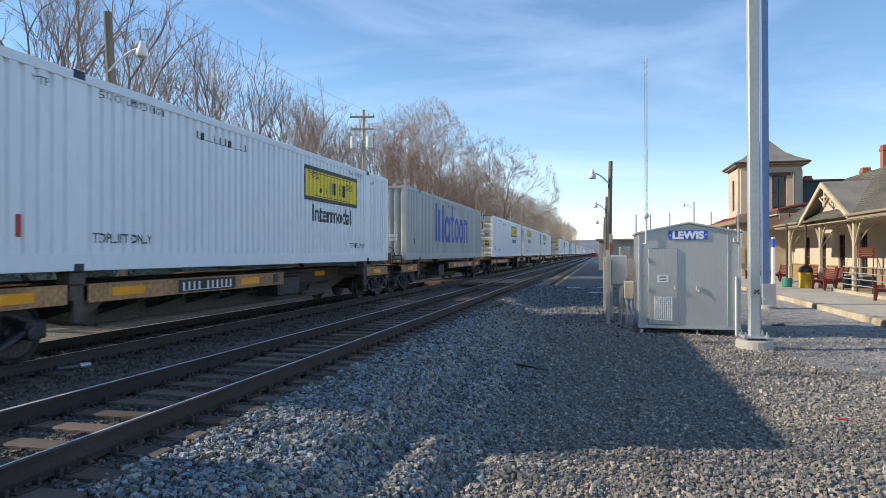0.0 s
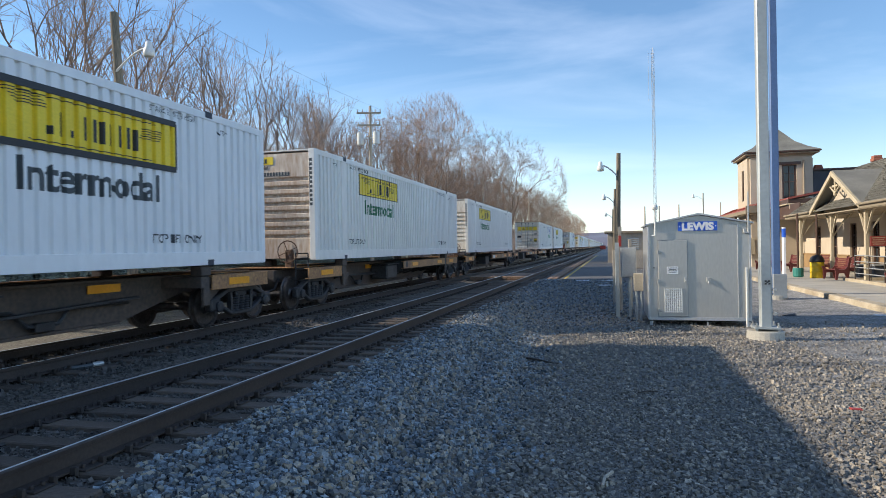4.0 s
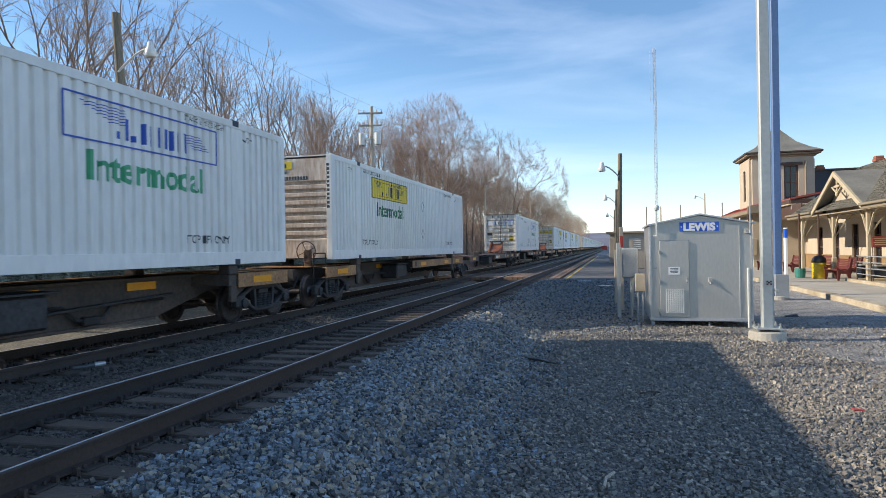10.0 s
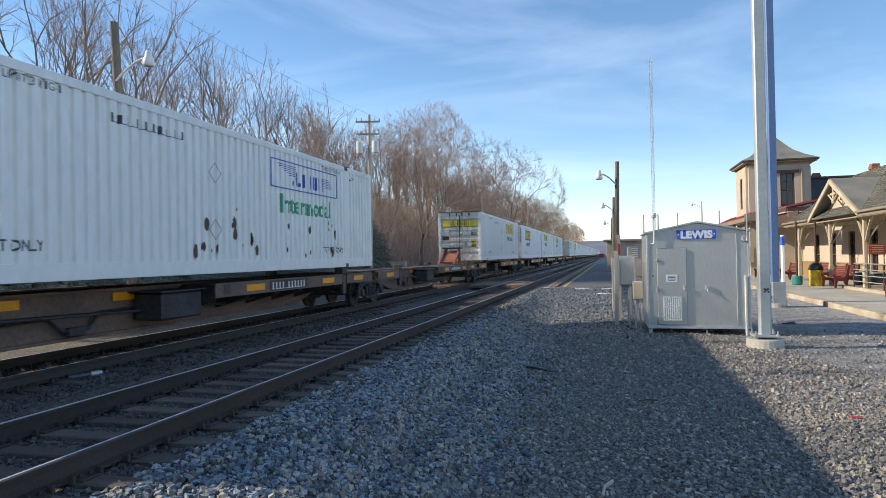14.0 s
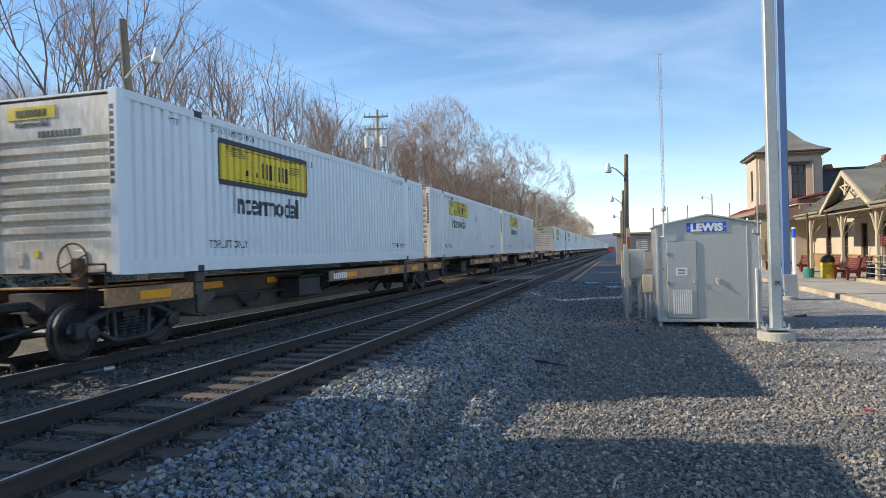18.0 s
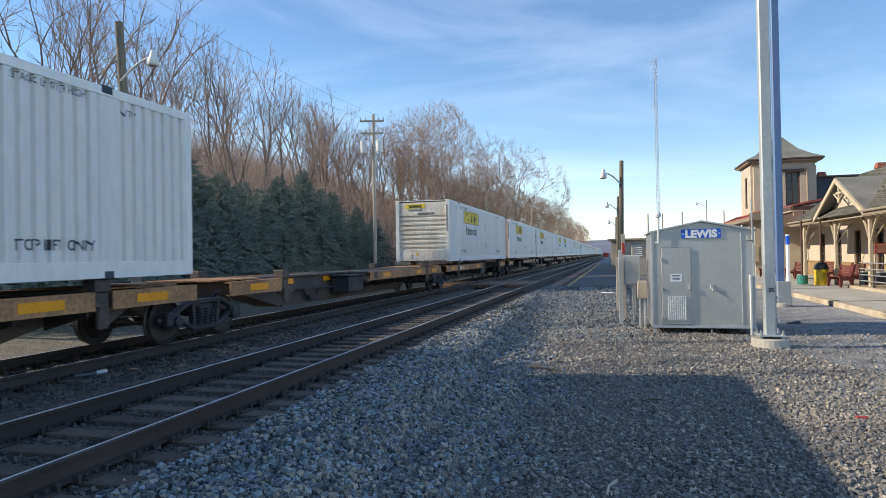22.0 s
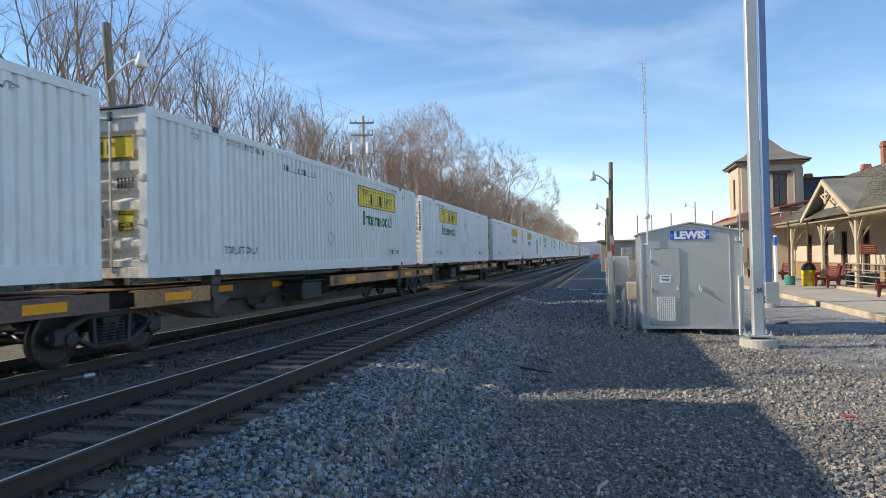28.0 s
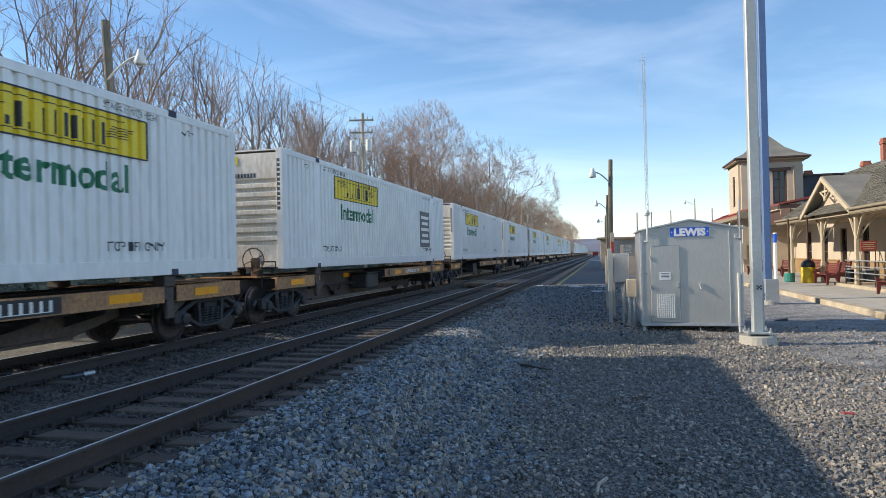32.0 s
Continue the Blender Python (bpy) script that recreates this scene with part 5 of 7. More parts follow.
def wheel_pair():
    bm = bmesh.new()
    lathe(bm, [(0.08, -0.99), (0.08, 0.99)], 10, axis="X")
    for s in (-1, 1):
        pr = [(0.12, s * 0.66), (0.13, s * 0.70), (WR - 0.1, s * 0.72), (WR - 0.06, s * 0.69), (WR + 0.025, s * 0.69), (WR + 0.02, s * 0.715), (WR, s * 0.725), (WR - 0.004, s * 0.81), (WR - 0.055, s * 0.815), (WR - 0.08, s * 0.785), (0.16, s * 0.77), (0.12, s * 0.82), (0.08, s * 0.83)]
        lathe(bm, pr if s > 0 else pr, 28, axis="X")
        box(bm, (s * 0.795, 0.2, 0), (0.02, 0.16, 0.05))
    return mesh_of("wheelset", bm, M["wheel"])


SIDE_FRAME, SPRING, WHEELS = side_frame(), spring(), wheel_pair()
WHEELSETS = []


def truck(w, y):
    bm = cached("bolster", lambda: mesh_of("truck", bolster(), M["truck"]))
    b_ = part("truck", bm, None, w, "grimy two-axle wheel truck")
    b_.matrix_basis = pose(0, y, 0)
    for s in (-1, 1):
        o = part("side_frame", SIDE_FRAME, None, b_)
        o.matrix_basis = pose(s * 1.0, 0, 0, 0, 0, 0 if s > 0 else 180)
        for k in ((-0.2, 0.0, 0.2) if s > 0 else (0.0,)):
            o = part("spring", SPRING, None, b_)
            o.matrix_basis = pose(s * 1.0, k, 0)
        o = part("wheelset", WHEELS, None, b_, "worn steel wheels on their axle")
        o.matrix_parent_inverse = Matrix.Translation((0, s * 0.89, WR))
        WHEELSETS.append(o)


def bolster():
    bm = bmesh.new()
    box(bm, (0, 0, 0.58), (2.1, 0.36, 0.26), 0.03)
    box(bm, (0, 0, 0.76), (0.5, 0.5, 0.14), 0.03)
    return bm


def wagon(col, side, front, back, empty, gap_front, gap_back, words, hitch, ahead):
    """ahead: the long side sill lies on the leading half of the platform side, else on the rear half."""
    def at(y):
        return LEN - y if ahead else y

    t = thing("spine_wagon", (0, 0, 0), ("empty " if empty else "") + "dirty spine wagon with " + ("ochre" if side == "sill" else "oxide-brown") + " side sills", "freight wagon", "wagons of the train")

    def spine():
        bm = bmesh.new()
        e = 0.45
        prism(bm, [(-e, 0.72), (1.6, 0.72), (3.4, 0.3), (LEN - 3.4, 0.3), (LEN - 1.6, 0.72), (LEN + e, 0.72), (LEN + e, 1.02), (LEN - 1.6, 1.08), (1.6, 1.08), (-e, 1.02)], -0.34, 0.34, "X")
        return bm
    part("centre_sill", cached(("spine", col), lambda: mesh_of("centre_sill", spine(), M[col])), None, t, "deep grimy centre sill")
    for z, w, cut in ((1.06, 0.88, 2.8), (0.32, 0.84, 6.8)):
        def flange(z=z, w=w, cut=cut):
            bm = bmesh.new()
            box(bm, (0, LEN / 2, z), (w, LEN - cut, 0.05), 0.006)
            return bm
        part("flange", cached(("flange", col, z), lambda: mesh_of("flange", flange(), M[col])), None, t)
    for s in (-1, 1):
        for y0, y1 in ((-0.2, 1.9), (7.7, 13.95) if (s > 0) != ahead else (2.3, 8.5), (14.3, 16.4)):
            def sill_(s=s, y0=y0, y1=y1):
                bm = bmesh.new()
                box(bm, (s * 1.2, (y0 + y1) / 2, 0.93), (0.03, y1 - y0, 0.27), 0.004)
                box(bm, (s * 1.15, (y0 + y1) / 2, 1.06), (0.14, y1 - y0, 0.03), 0.004)
                box(bm, (s * 1.16, (y0 + y1) / 2, 0.8), (0.12, y1 - y0, 0.025), 0.004)
                return bm
            part("side_sill", cached(("sill", side, s, y0), lambda: mesh_of("side_sill", sill_(), M[side])), None, t, "ochre side sill" if side == "sill" else "brown side sill")
    for y in (2.07, 8.1, 14.07):
        def arm(y=y):
            bm = bmesh.new()
            box(bm, (0, y, 0.95), (2.44, 0.26, 0.22), 0.01)
            for s in (-1, 1):
                if y == 8.1:
                    continue
                box(bm, (s * 1.12, y, 1.165), (0.26, 0.3, 0.2), 0.02)
                box(bm, (s * 1.18, y + 0.05, 0.68), (0.08, 0.2, 0.36), 0.015)
                prism(bm, [(y + 0.15, 0.85), (y + 0.75, 0.85), (y + 0.75, 0.8), (y + 0.2, 0.5)], s * 1.05 - 0.03, s * 1.05 + 0.03, "X")
            return bm
        part("cross_arm", cached(("arm", col, y), lambda: mesh_of("cross_arm", arm(), M["spine"])), None, t)
    for y0, y1 in ((-0.3, 1.7), (14.45, LEN + 0.3)):
        def deck(y0=y0, y1=y1):
            bm = bmesh.new()
            box(bm, (0, (y0 + y1) / 2, 1.09), (1.5, y1 - y0, 0.03), 0.004)
            return bm
        part("end_deck", cached(("deck", y0, side), lambda: mesh_of("end_deck", deck(), M[side])), None, t)
    def tray():
        bm = bmesh.new()
        # deck strip added to shade the recess behind the sill
        box(bm, (0.77, at(10.8), 1.06), (0.7, 6.2, 0.03))
        for k in range(6):
            prism(bm, [(0.36, 1.04), (1.14, 1.04), (1.14, 0.72), (0.36, 0.5)], at(7.75 + k * 1.22), at(7.8 + k * 1.22), "Y")
        return bm
    part("gusset", cached(("tray", ahead), lambda: mesh_of("gusset", tray(), M["truck"])), None, t, "black gusset plates behind the side sill")

    def tank():
        bm = bmesh.new()
        box(bm, (0.72, at(6.95), 0.72), (0.62, 1.15, 0.5), 0.04)
        box(bm, (0.75, at(6.9), 0.99), (0.7, 1.3, 0.03), 0.004)
        path_tube(bm, [(x_, at(y_), z_) for x_, y_, z_ in ((0.42, 3.2, 0.66), (0.42, 4.5, 0.68), (0.46, 4.75, 0.46), (0.46, 5.3, 0.46), (0.42, 5.55, 0.7), (0.42, 6.4, 0.72))], 0.028, 6)
        box(bm, (0.46, at(5.02), 0.44), (0.1, 0.34, 0.14), 0.015)
        return bm
    part("air_tank", cached(("tank", ahead), lambda: mesh_of("air_tank", tank(), M["truck"])), None, t, "black air tank with its pipe")
    for y in (0.9, 3.7, 6.3, 9.2, 13.0, 15.2):
        def refl(y=y):
            bm = bmesh.new()
            box(bm, (0.374 if 3 < y < 7 else 1.218, at(y), 0.93), (0.012, 0.75, 0.14))
            return bm
        part("reflector", cached(("refl", y, ahead), lambda: mesh_of("reflector", refl(), M["reflector"])), None, t, "amber reflective strip")
    if words == 1:
        lettering("notice", "TWIN 28 - ALL PURPOSE SPINE CAR" if ahead else "ALL PURPOSE SPINE CAR", 0.17, M["signwhite"], t, Matrix.Translation((1.218, 4.9 if ahead else 11.1, 0.87)) @ SIDE, squeeze=1.1 if ahead else 1.0)
    elif words == 2:
        bar_row("stencil", [(4.6 if ahead else 9.95) + 0.16 * k + (0.12 if k > 3 else 0) for k in range(10)], 0.055, 0.15, (1.222, 0, 0.93), SIDE, M["lampwhite"], t, "white bars on a black patch")
        flat("number_patch", [((1.2165, 5.4 if ahead else 10.75, 0.93), (0.006, 1.9, 0.24))], M["black"], t)
    elif words == 3:
        lettering("notice", "53", 0.26, M["signwhite"], t, Matrix.Translation((1.218, at(12.1), 0.85)) @ SIDE)
        bar_row("stencil", [(2.5 if ahead else 8.0) + 0.13 * k for k in range(7)], 0.1, 0.15, (1.22, 0, 0.93), SIDE, M["signwhite"], t)

    def under():
        bm = bmesh.new()
        tube(bm, (-0.75, 9.9, 0.62), (-0.75, 10.9, 0.62), 0.2, 0.2, 14)
        path_tube(bm, [(0.6, 3.0, 0.75), (0.6, 9.0, 0.6), (0.6, 13.0, 0.75)], 0.03, 5)
        box(bm, (-0.7, 11.6, 0.68), (0.35, 0.5, 0.3), 0.03)
        return bm
    part("brake_gear", cached("under", lambda: mesh_of("brake_gear", under(), M["truck"])), None, t)
    if back == "A":
        truck(t, LEN + gap_back / 2)
    else:
        truck(t, LEN - 0.55)
    if front == "C":
        truck(t, 0.55)
        bm = bmesh.new()
        box(bm, (0, -0.25 - gap_front / 4, 0.84), (0.16, gap_front / 2 + 0.5, 0.14), 0.03)
        box(bm, (0, -gap_front / 2 + 0.05, 0.84), (0.3, 0.3, 0.3), 0.05)
        path_tube(bm, [(0.4, -0.3, 0.8), (0.42, -0.55, 0.55), (0.2, -gap_front / 2, 0.4)], 0.03, 5)
        part("coupler", bm, M["truck"], t)
        bm = bmesh.new()
        for z in (0.45, 0.75, 1.05, 1.3):
            path_tube(bm, [(1.15, -0.12, z), (0.8, -0.12, z)], 0.014, 5)
        path_tube(bm, [(1.15, -0.12, 0.4), (1.15, -0.12, 1.45), (0.8, -0.12, 1.45), (0.8, -0.12, 0.4)], 0.018, 5)
        part("ladder", bm, M["truck"], t)
    if front == "C" and gap_front < 3.5:
        bm = bmesh.new()
        c0 = Vector((0.62, -0.2, 1.5))
        ring(bm, c0, 0.28, 0.016)
        for a in (0.4, 1.97, 3.54, 5.11):
            tube(bm, c0, c0 + Vector((0.28 * math.cos(a), 0, 0.28 * math.sin(a))), 0.012, n=4)
        box(bm, (0.62, -0.1, 1.3), (0.2, 0.14, 0.5), 0.03)
        part("hand_brake", bm, M["plate"], t, "hand brake wheel on a rusty stand")
    if hitch:
        y, f = (15.3, 1) if hitch == "rear" else (1.3, -1)
        bm = bmesh.new()
        for s in (-1, 1):
            prism(bm, [(y - f * 1.5, 1.12), (y - f * 1.2, 1.12), (y + f * 0.25, 1.86), (y + f * 0.1, 1.98)], s * 0.42 - 0.05, s * 0.42 + 0.05, "X")
            prism(bm, [(y + f * 0.1, 1.12), (y + f * 0.5, 1.12), (y + f * 0.35, 1.95), (y + f * 0.05, 1.95)], s * 0.38 - 0.04, s * 0.38 + 0.04, "X")
        box(bm, (0, y - f * 0.55, 1.5), (0.8, 1.3, 0.05), 0, Euler((f * radians(27), 0, 0)))
        h = part("trailer_hitch", bm, M["hitch"] if hitch == "rear" else M["spine"], t, "rusty red trailer hitch" if hitch == "rear" else "grimy trailer hitch")
        bm = bmesh.new()
        box(bm, (0, y + f * 0.2, 2.0), (1.0, 0.85, 0.07), 0.02)
        part("hitch_plate", bm, M["casting"], h)
    return t


# ---- the freight train: its make-up ----
# leading edge at the start, load, coupling to the next ('A' shares a truck, 'C' has two)
# the first unit stays out of view, added for its shadow on the ground
UNITS = [(-12.6, "white", "C"), (6.0, "c1", "C"), (24.4, "big", "C"), (45.5, "c3", "C"), (64.2, "c4", "C"), (83.0, "c5", "A"), (101.1, None, "A"), (119.3, "c3b", "C"), (138.1, "rust", "A"), (156.6, None, "A"), (173.8, "spot", "A"), (191.1, None, "A"), (208.5, "door", "C"),
         (227.2, "frame", "A"), (244.4, "rust", "A"), (261.6, "plain", "A"), (279.3, None, "A"), (297.0, "plain", "C"), (315.4, "rust", "A"), (332.6, "plain", "A"), (349.8, "door", "A"), (366.9, "plain", "A"), (385.0, "door", "C"), (403.2, "square", "C"), (421.5, "plain", "A")]
rnd = random.Random(21)
y = 438.9
for k in range(16):
    UNITS.append((y, None if k == 6 else rnd.choice(("plain", "plain", "door", "rust", "frame")), "A" if k % 3 else "C"))
    y += 17.25 if k % 3 else 18.4

PROTO = {}
PLAN = {"white": ("white", "ribs", "yellow", "white corrugated container with a yellow name panel", "s"), "c1": ("cleanwhite", "doors", "framed", "clean white corrugated container with a framed yellow panel", "s"),
        "big": ("greybox", "upright", "big", "grey corrugated container with large blue bars", ""), "c3": ("cleanwhite", "frameddoors", "framed", "clean white container with ribbed doors ahead", "s"), "c3b": ("white", "doors", "outline", "dull white container with green lettering and rusty doors", "d"),
        "c4": ("white", "rusty", "yellow", "white container with a rust-stained end wall", ""), "c5": ("white", "ribs", "yellow", "white container with a level-ribbed pale end wall", ""),
        "rust": ("white", "rusty", "yellow", "white corrugated container with rust-stained end", "d"), "spot": ("white", "whitedoors", "outline", "white container with rust spots low on its side", "dr"),
        "door": ("white", "doors", "yellow", "white corrugated container with ribbed doors ahead", "d"), "frame": ("cleanwhite", "ribs", "framed", "clean white container with a framed yellow panel", ""),
        "plain": ("white", "ribs", "yellow", "white corrugated container with a yellow name panel", "d"), "square": ("white", "ribs", "yellow", "white container with a dark square panel on its side", "q")}
TRAIN = []
for i, (y, load, joint) in enumerate(UNITS):
    gap_back = (UNITS[i + 1][0] if i + 1 < len(UNITS) else y + 18.4) - y - LEN
    gap_front = y - (UNITS[i - 1][0] if i else y - 18.4) - LEN
    front = UNITS[i - 1][2] if i else "C"
    side = "browncar" if i in (9, 10, 11, 19, 25) else "sill"
    hitch = {6: "front", 9: "rear", 11: "rear"}.get(i)
    key = (hitch, front, joint, load is None, round(gap_front, 1) if front == "C" else 0, round(gap_back, 1) if joint == "A" else 0, side, {1: 2, 7: 2, 17: 3}.get(i, (i * 7) % 4), i in (1, 3, 7, 17))
    if key not in PROTO:
        w = PROTO[key] = wagon("spine" if side == "sill" else "browncar", side, front, joint, load is None, gap_front, gap_back, key[-2], hitch, key[-1])
    else:
        w = copy_thing(PROTO[key], Matrix())
        WHEELSETS += [o for o in w.children_recursive if o.name.startswith("wheelset")]
    w.matrix_basis = pose(TRAIN_X, y, 0)
    TRAIN.append((w, y, 0.0))
    if load:
        if load not in PROTO:
            c = PROTO[load] = container(*PLAN[load])
        else:
            c = copy_thing(PROTO[load], Matrix())
        c.matrix_basis = pose(TRAIN_X, y, DECK)
        TRAIN.append((c, y, DECK))

# ---- bare woodland ----
def bare_tree(seed, tall, bole, mains, first, spread, ratio, rise, depth, lean=0.0, twig=0.006, gnarl=1.0):
    """Trunk and crown of a leafless tree, as two lists of tapered limbs: a bole that forks again and again into finer, upturned limbs.
    bole: its share of the height; mains: limbs at its head; first, spread: their angles and those of the later forks."""
    rnd = random.Random(seed)
    trunk, crown = [], []

    def run(p, d, length, r0, r1, steps, wild, lift, sides, out):
        pts = [p]
        for _ in range(steps):
            d = (d + Vector((rnd.gauss(0, wild), rnd.gauss(0, wild), lift + rnd.gauss(0, wild * 0.5)))).normalized()
            p = p + d * length / steps
            pts.append(p)
        for k in range(steps):
            ra, rb = r0 + (r1 - r0) * k / steps, r0 + (r1 - r0) * (k + 1) / steps
            out.append((pts[k], pts[k + 1], ra, rb, sides))
        return pts, d

    def turned(d, angle, a):
        u = d.orthogonal().normalized()
        u = Matrix.Rotation(a, 3, d) @ u
        return (d * math.cos(angle) + u * math.sin(angle)).normalized()

    def limb(p, d, length, r, level):
        last = level >= depth
        pts, d2 = run(p, d, length, r, r * 0.7, 3 if level < 3 else 2, (0.05 + 0.01 * level) * gnarl, rise, 5 if level < 2 else (4 if level < 4 else 3), crown)
        if last:
            if gnarl > 1.5:
                # a fan of fine twigs ends every limb of an old crown
                for _ in range(3):
                    run(pts[-1], turned(d2, radians(rnd.uniform(15, 70)), rnd.uniform(0, 6.283)), tall * rnd.uniform(0.012, 0.036), twig, twig, 1, 0.0, 0.0, 3, crown)
            return
        # short side shoots, then the fork
        for _ in range(1 if level < depth - 2 else 2):
            if level + 2 <= depth and rnd.random() < 0.8:
                k = rnd.randrange(1, len(pts))
                limb(pts[k], turned(d2, radians(rnd.uniform(30, 60)), rnd.uniform(0, 6.283)), length * rnd.uniform(0.35, 0.6), r * 0.42, min(depth, level + 2))
        a = rnd.uniform(0, 6.283)
        for k in range(2 if rnd.random() < 0.75 else 3):
            angle = radians(spread) * rnd.uniform(0.35, 1.25)
            limb(pts[-1], turned(d2, angle, a + k * 2.6 + rnd.gauss(0, 0.4)), length * ratio * rnd.uniform(0.8, 1.2), r * 0.63, level + 1)

    r = tall * 0.0105
    pts, d = run(Vector((0, 0, -0.3)), Vector((lean, 0, 1)).normalized(), tall * bole, r, r * 0.72, 5, 0.035, 0.02, 7, trunk)
    a = rnd.uniform(0, 6.283)
    size = tall * (1 - bole) * 0.33
    for k in range(mains):
        u = 1.0 if k < 2 else rnd.uniform(0.6, 1.0)
        q = pts[-1] if u == 1.0 else pts[3].lerp(pts[5], (u - 0.6) / 0.4)
        angle = radians(first) * (rnd.uniform(0.1, 0.4) if k < 1 else rnd.uniform(0.35, 1.15))
        limb(q, turned(d, angle, a + k * 6.283 / mains * 1.3), size * ((1.25 if gnarl < 1.5 else 0.9) if k < 1 else rnd.uniform(0.8, 1.1)), r * (0.68 if k < 1 else 0.42), 1)
    # the outline is set by the crown's upper twigs, not by the one that stands highest
    tips = sorted(l_[1].z for l_ in crown)
    k = tall / tips[int(len(tips) * (0.95 if gnarl > 1.5 else 0.99))]

    def grow(v, rounded):
        v = Vector((v.x * k, v.y * k, v.z * k if v.z > 0 else v.z))
        if rounded:
            # an old crown fills out to an even, rounded edge
            c, size_ = Vector((0, 0, tall * 0.5)), Vector((tall * 0.4, tall * 0.4, tall * 0.5))
            w = Vector(((v.x - c.x) / size_.x, (v.y - c.y) / size_.y, (v.z - c.z) / size_.z))
            if w.length > 0.5:
                w *= (0.5 + 0.58 * math.tanh((w.length - 0.5) / 0.58)) / w.length
                v = c + Vector((w.x * size_.x, w.y * size_.y, w.z * size_.z))
        return v

    def tip(p, q, ra, rounded):
        a, b = grow(p, rounded), grow(q, rounded)
        if rounded and ra == twig:
            # the fine twigs stand outwards from the crown's heart and upwards
            way = (a - Vector((0, 0, tall * 0.3))).normalized() + Vector((0, 0, 0.35))
            b = a + ((q - p).normalized() * 1.0 + way * 0.8).normalized() * (q - p).length * k
        return a, b
    return [[(*tip(p, q, ra, r_), twig * 0.75 if ra == twig else max(ra, twig * 1.2), twig * 0.6 if ra == twig else max(rb, twig), n_) for p, q, ra, rb, n_ in limbs] for limbs, r_ in ((trunk, False), (crown, gnarl > 1.5))]


def limbs_mesh(name, limbs, material):
    vs, fs = [], []
    for p0, p1, r0, r1, n_ in limbs:
        q = (p1 - p0).to_track_quat("Z", "Y")
        k = len(vs)
        for p, r in ((p0, r0), (p1, r1)):
            for i in range(n_):
                a = 6.2832 * i / n_
                vs.append(p + q @ Vector((r * math.cos(a), r * math.sin(a), 0)))
        fs += [(k + i, k + (i + 1) % n_, k + n_ + (i + 1) % n_, k + n_ + i) for i in range(n_)]
    me = bpy.data.meshes.new(name)
    me.from_pydata([tuple(v) for v in vs], [], fs)
    me.materials.append(material)
    for p in me.polygons:
        p.use_smooth = True
    return me


TREE_KINDS = [(3, 14.5, 0.42, 4, 30, 24, 0.72, 0.05, 6, 0.02), (7, 16, 0.46, 4, 27, 22, 0.72, 0.05, 6, -0.03), (12, 13, 0.36, 4, 34, 26, 0.72, 0.045, 6, 0.04), (19, 15, 0.42, 5, 30, 24, 0.72, 0.045, 6, 0.0),
              (23, 13.5, 0.24, 7, 60, 33, 0.73, 0.045, 7, 0.02, 0.0065, 2.0), (31, 11, 0.34, 4, 32, 26, 0.72, 0.045, 6, -0.03), (41, 15, 0.48, 4, 27, 23, 0.72, 0.05, 6, 0.02), (43, 13, 0.44, 4, 30, 25, 0.72, 0.045, 6, -0.03),
              (47, 16, 0.5, 4, 25, 23, 0.72, 0.05, 6, 0.0), (53, 11, 0.4, 4, 32, 26, 0.72, 0.045, 6, 0.03), (61, 13.5, 0.22, 7, 56, 35, 0.74, 0.04, 7, -0.03, 0.0065, 2.2)]
DOMES = (4, 10)
TREES = []
for i, kind_ in enumerate(TREE_KINDS):
    tr, cr = bare_tree(*kind_)
    TREES.append((limbs_mesh("trunk", tr, M["bark"]), limbs_mesh("crown", cr, M["darktwig" if i in DOMES else "twig"])))


def plant_tree(kind, x, y, size, turn, z=None):
    t = thing("bare_tree", (x, y, ground_z(x, y) if z is None else z), ("spreading" if kind in DOMES else "slender") + " leafless tree on the bank beside the railway", "tree", "bare trees", rz=turn)
    t.scale = (size, size, size)
    part("trunk", TREES[kind][0], None, t)
    part("crown", TREES[kind][1], None, t)


rnd = random.Random(77)
# the front row along the foot of the bank, then the wood behind it
# the last four are out of view, added for their shade on the gravel
for x, y, kind, size in ((-24, 17, 8, 1.0), (-22.5, 22.5, 6, 0.95), (-25, 27, 8, 1.0), (-20.5, 25.5, 9, 1.0), (-26, 33, 1, 0.95), (-24, 38, 0, 0.98), (-27, 43, 3, 0.95), (-23.5, 46, 1, 0.84), (-26, 52, 0, 1.0), (-23, 57, 3, 0.85), (-26, 62, 1, 0.9),
                         (-27, 7.5, 7, 1.1), (-30, 11.0, 6, 1.05), (-21, 7.3, 9, 1.25), (-23, 3.0, 7, 1.1)):
    plant_tree(kind, x, y, size * rnd.uniform(0.95, 1.05), rnd.uniform(0, 360))
# broad old crowns beside the line, then the row that runs on into the distance
for x, y, kind, size in ((-19.6, 67, 4, 1.34), (-17.8, 71.0, 10, 1.26), (-22.8, 66, 10, 1.12), (-13.8, 91, 10, 1.36), (-16.4, 95, 4, 1.15),
                         (-14.8, 122, 4, 0.95), (-13.6, 138, 10, 0.98), (-15.5, 132, 4, 1.1), (-14.2, 156, 4, 0.92), (-13.8, 176, 10, 0.95), (-15.5, 168, 4, 1.15), (-14.5, 198, 4, 1.0), (-14, 222, 10, 1.0), (-15, 246, 4, 1.0), (-15, 275, 10, 1.05), (-16, 305, 4, 1.0), (-19, 112, 10, 1.0), (-20, 126, 4, 1.1), (-19, 146, 10, 1.1)):
    plant_tree(kind, x, y, size, rnd.uniform(0, 360))
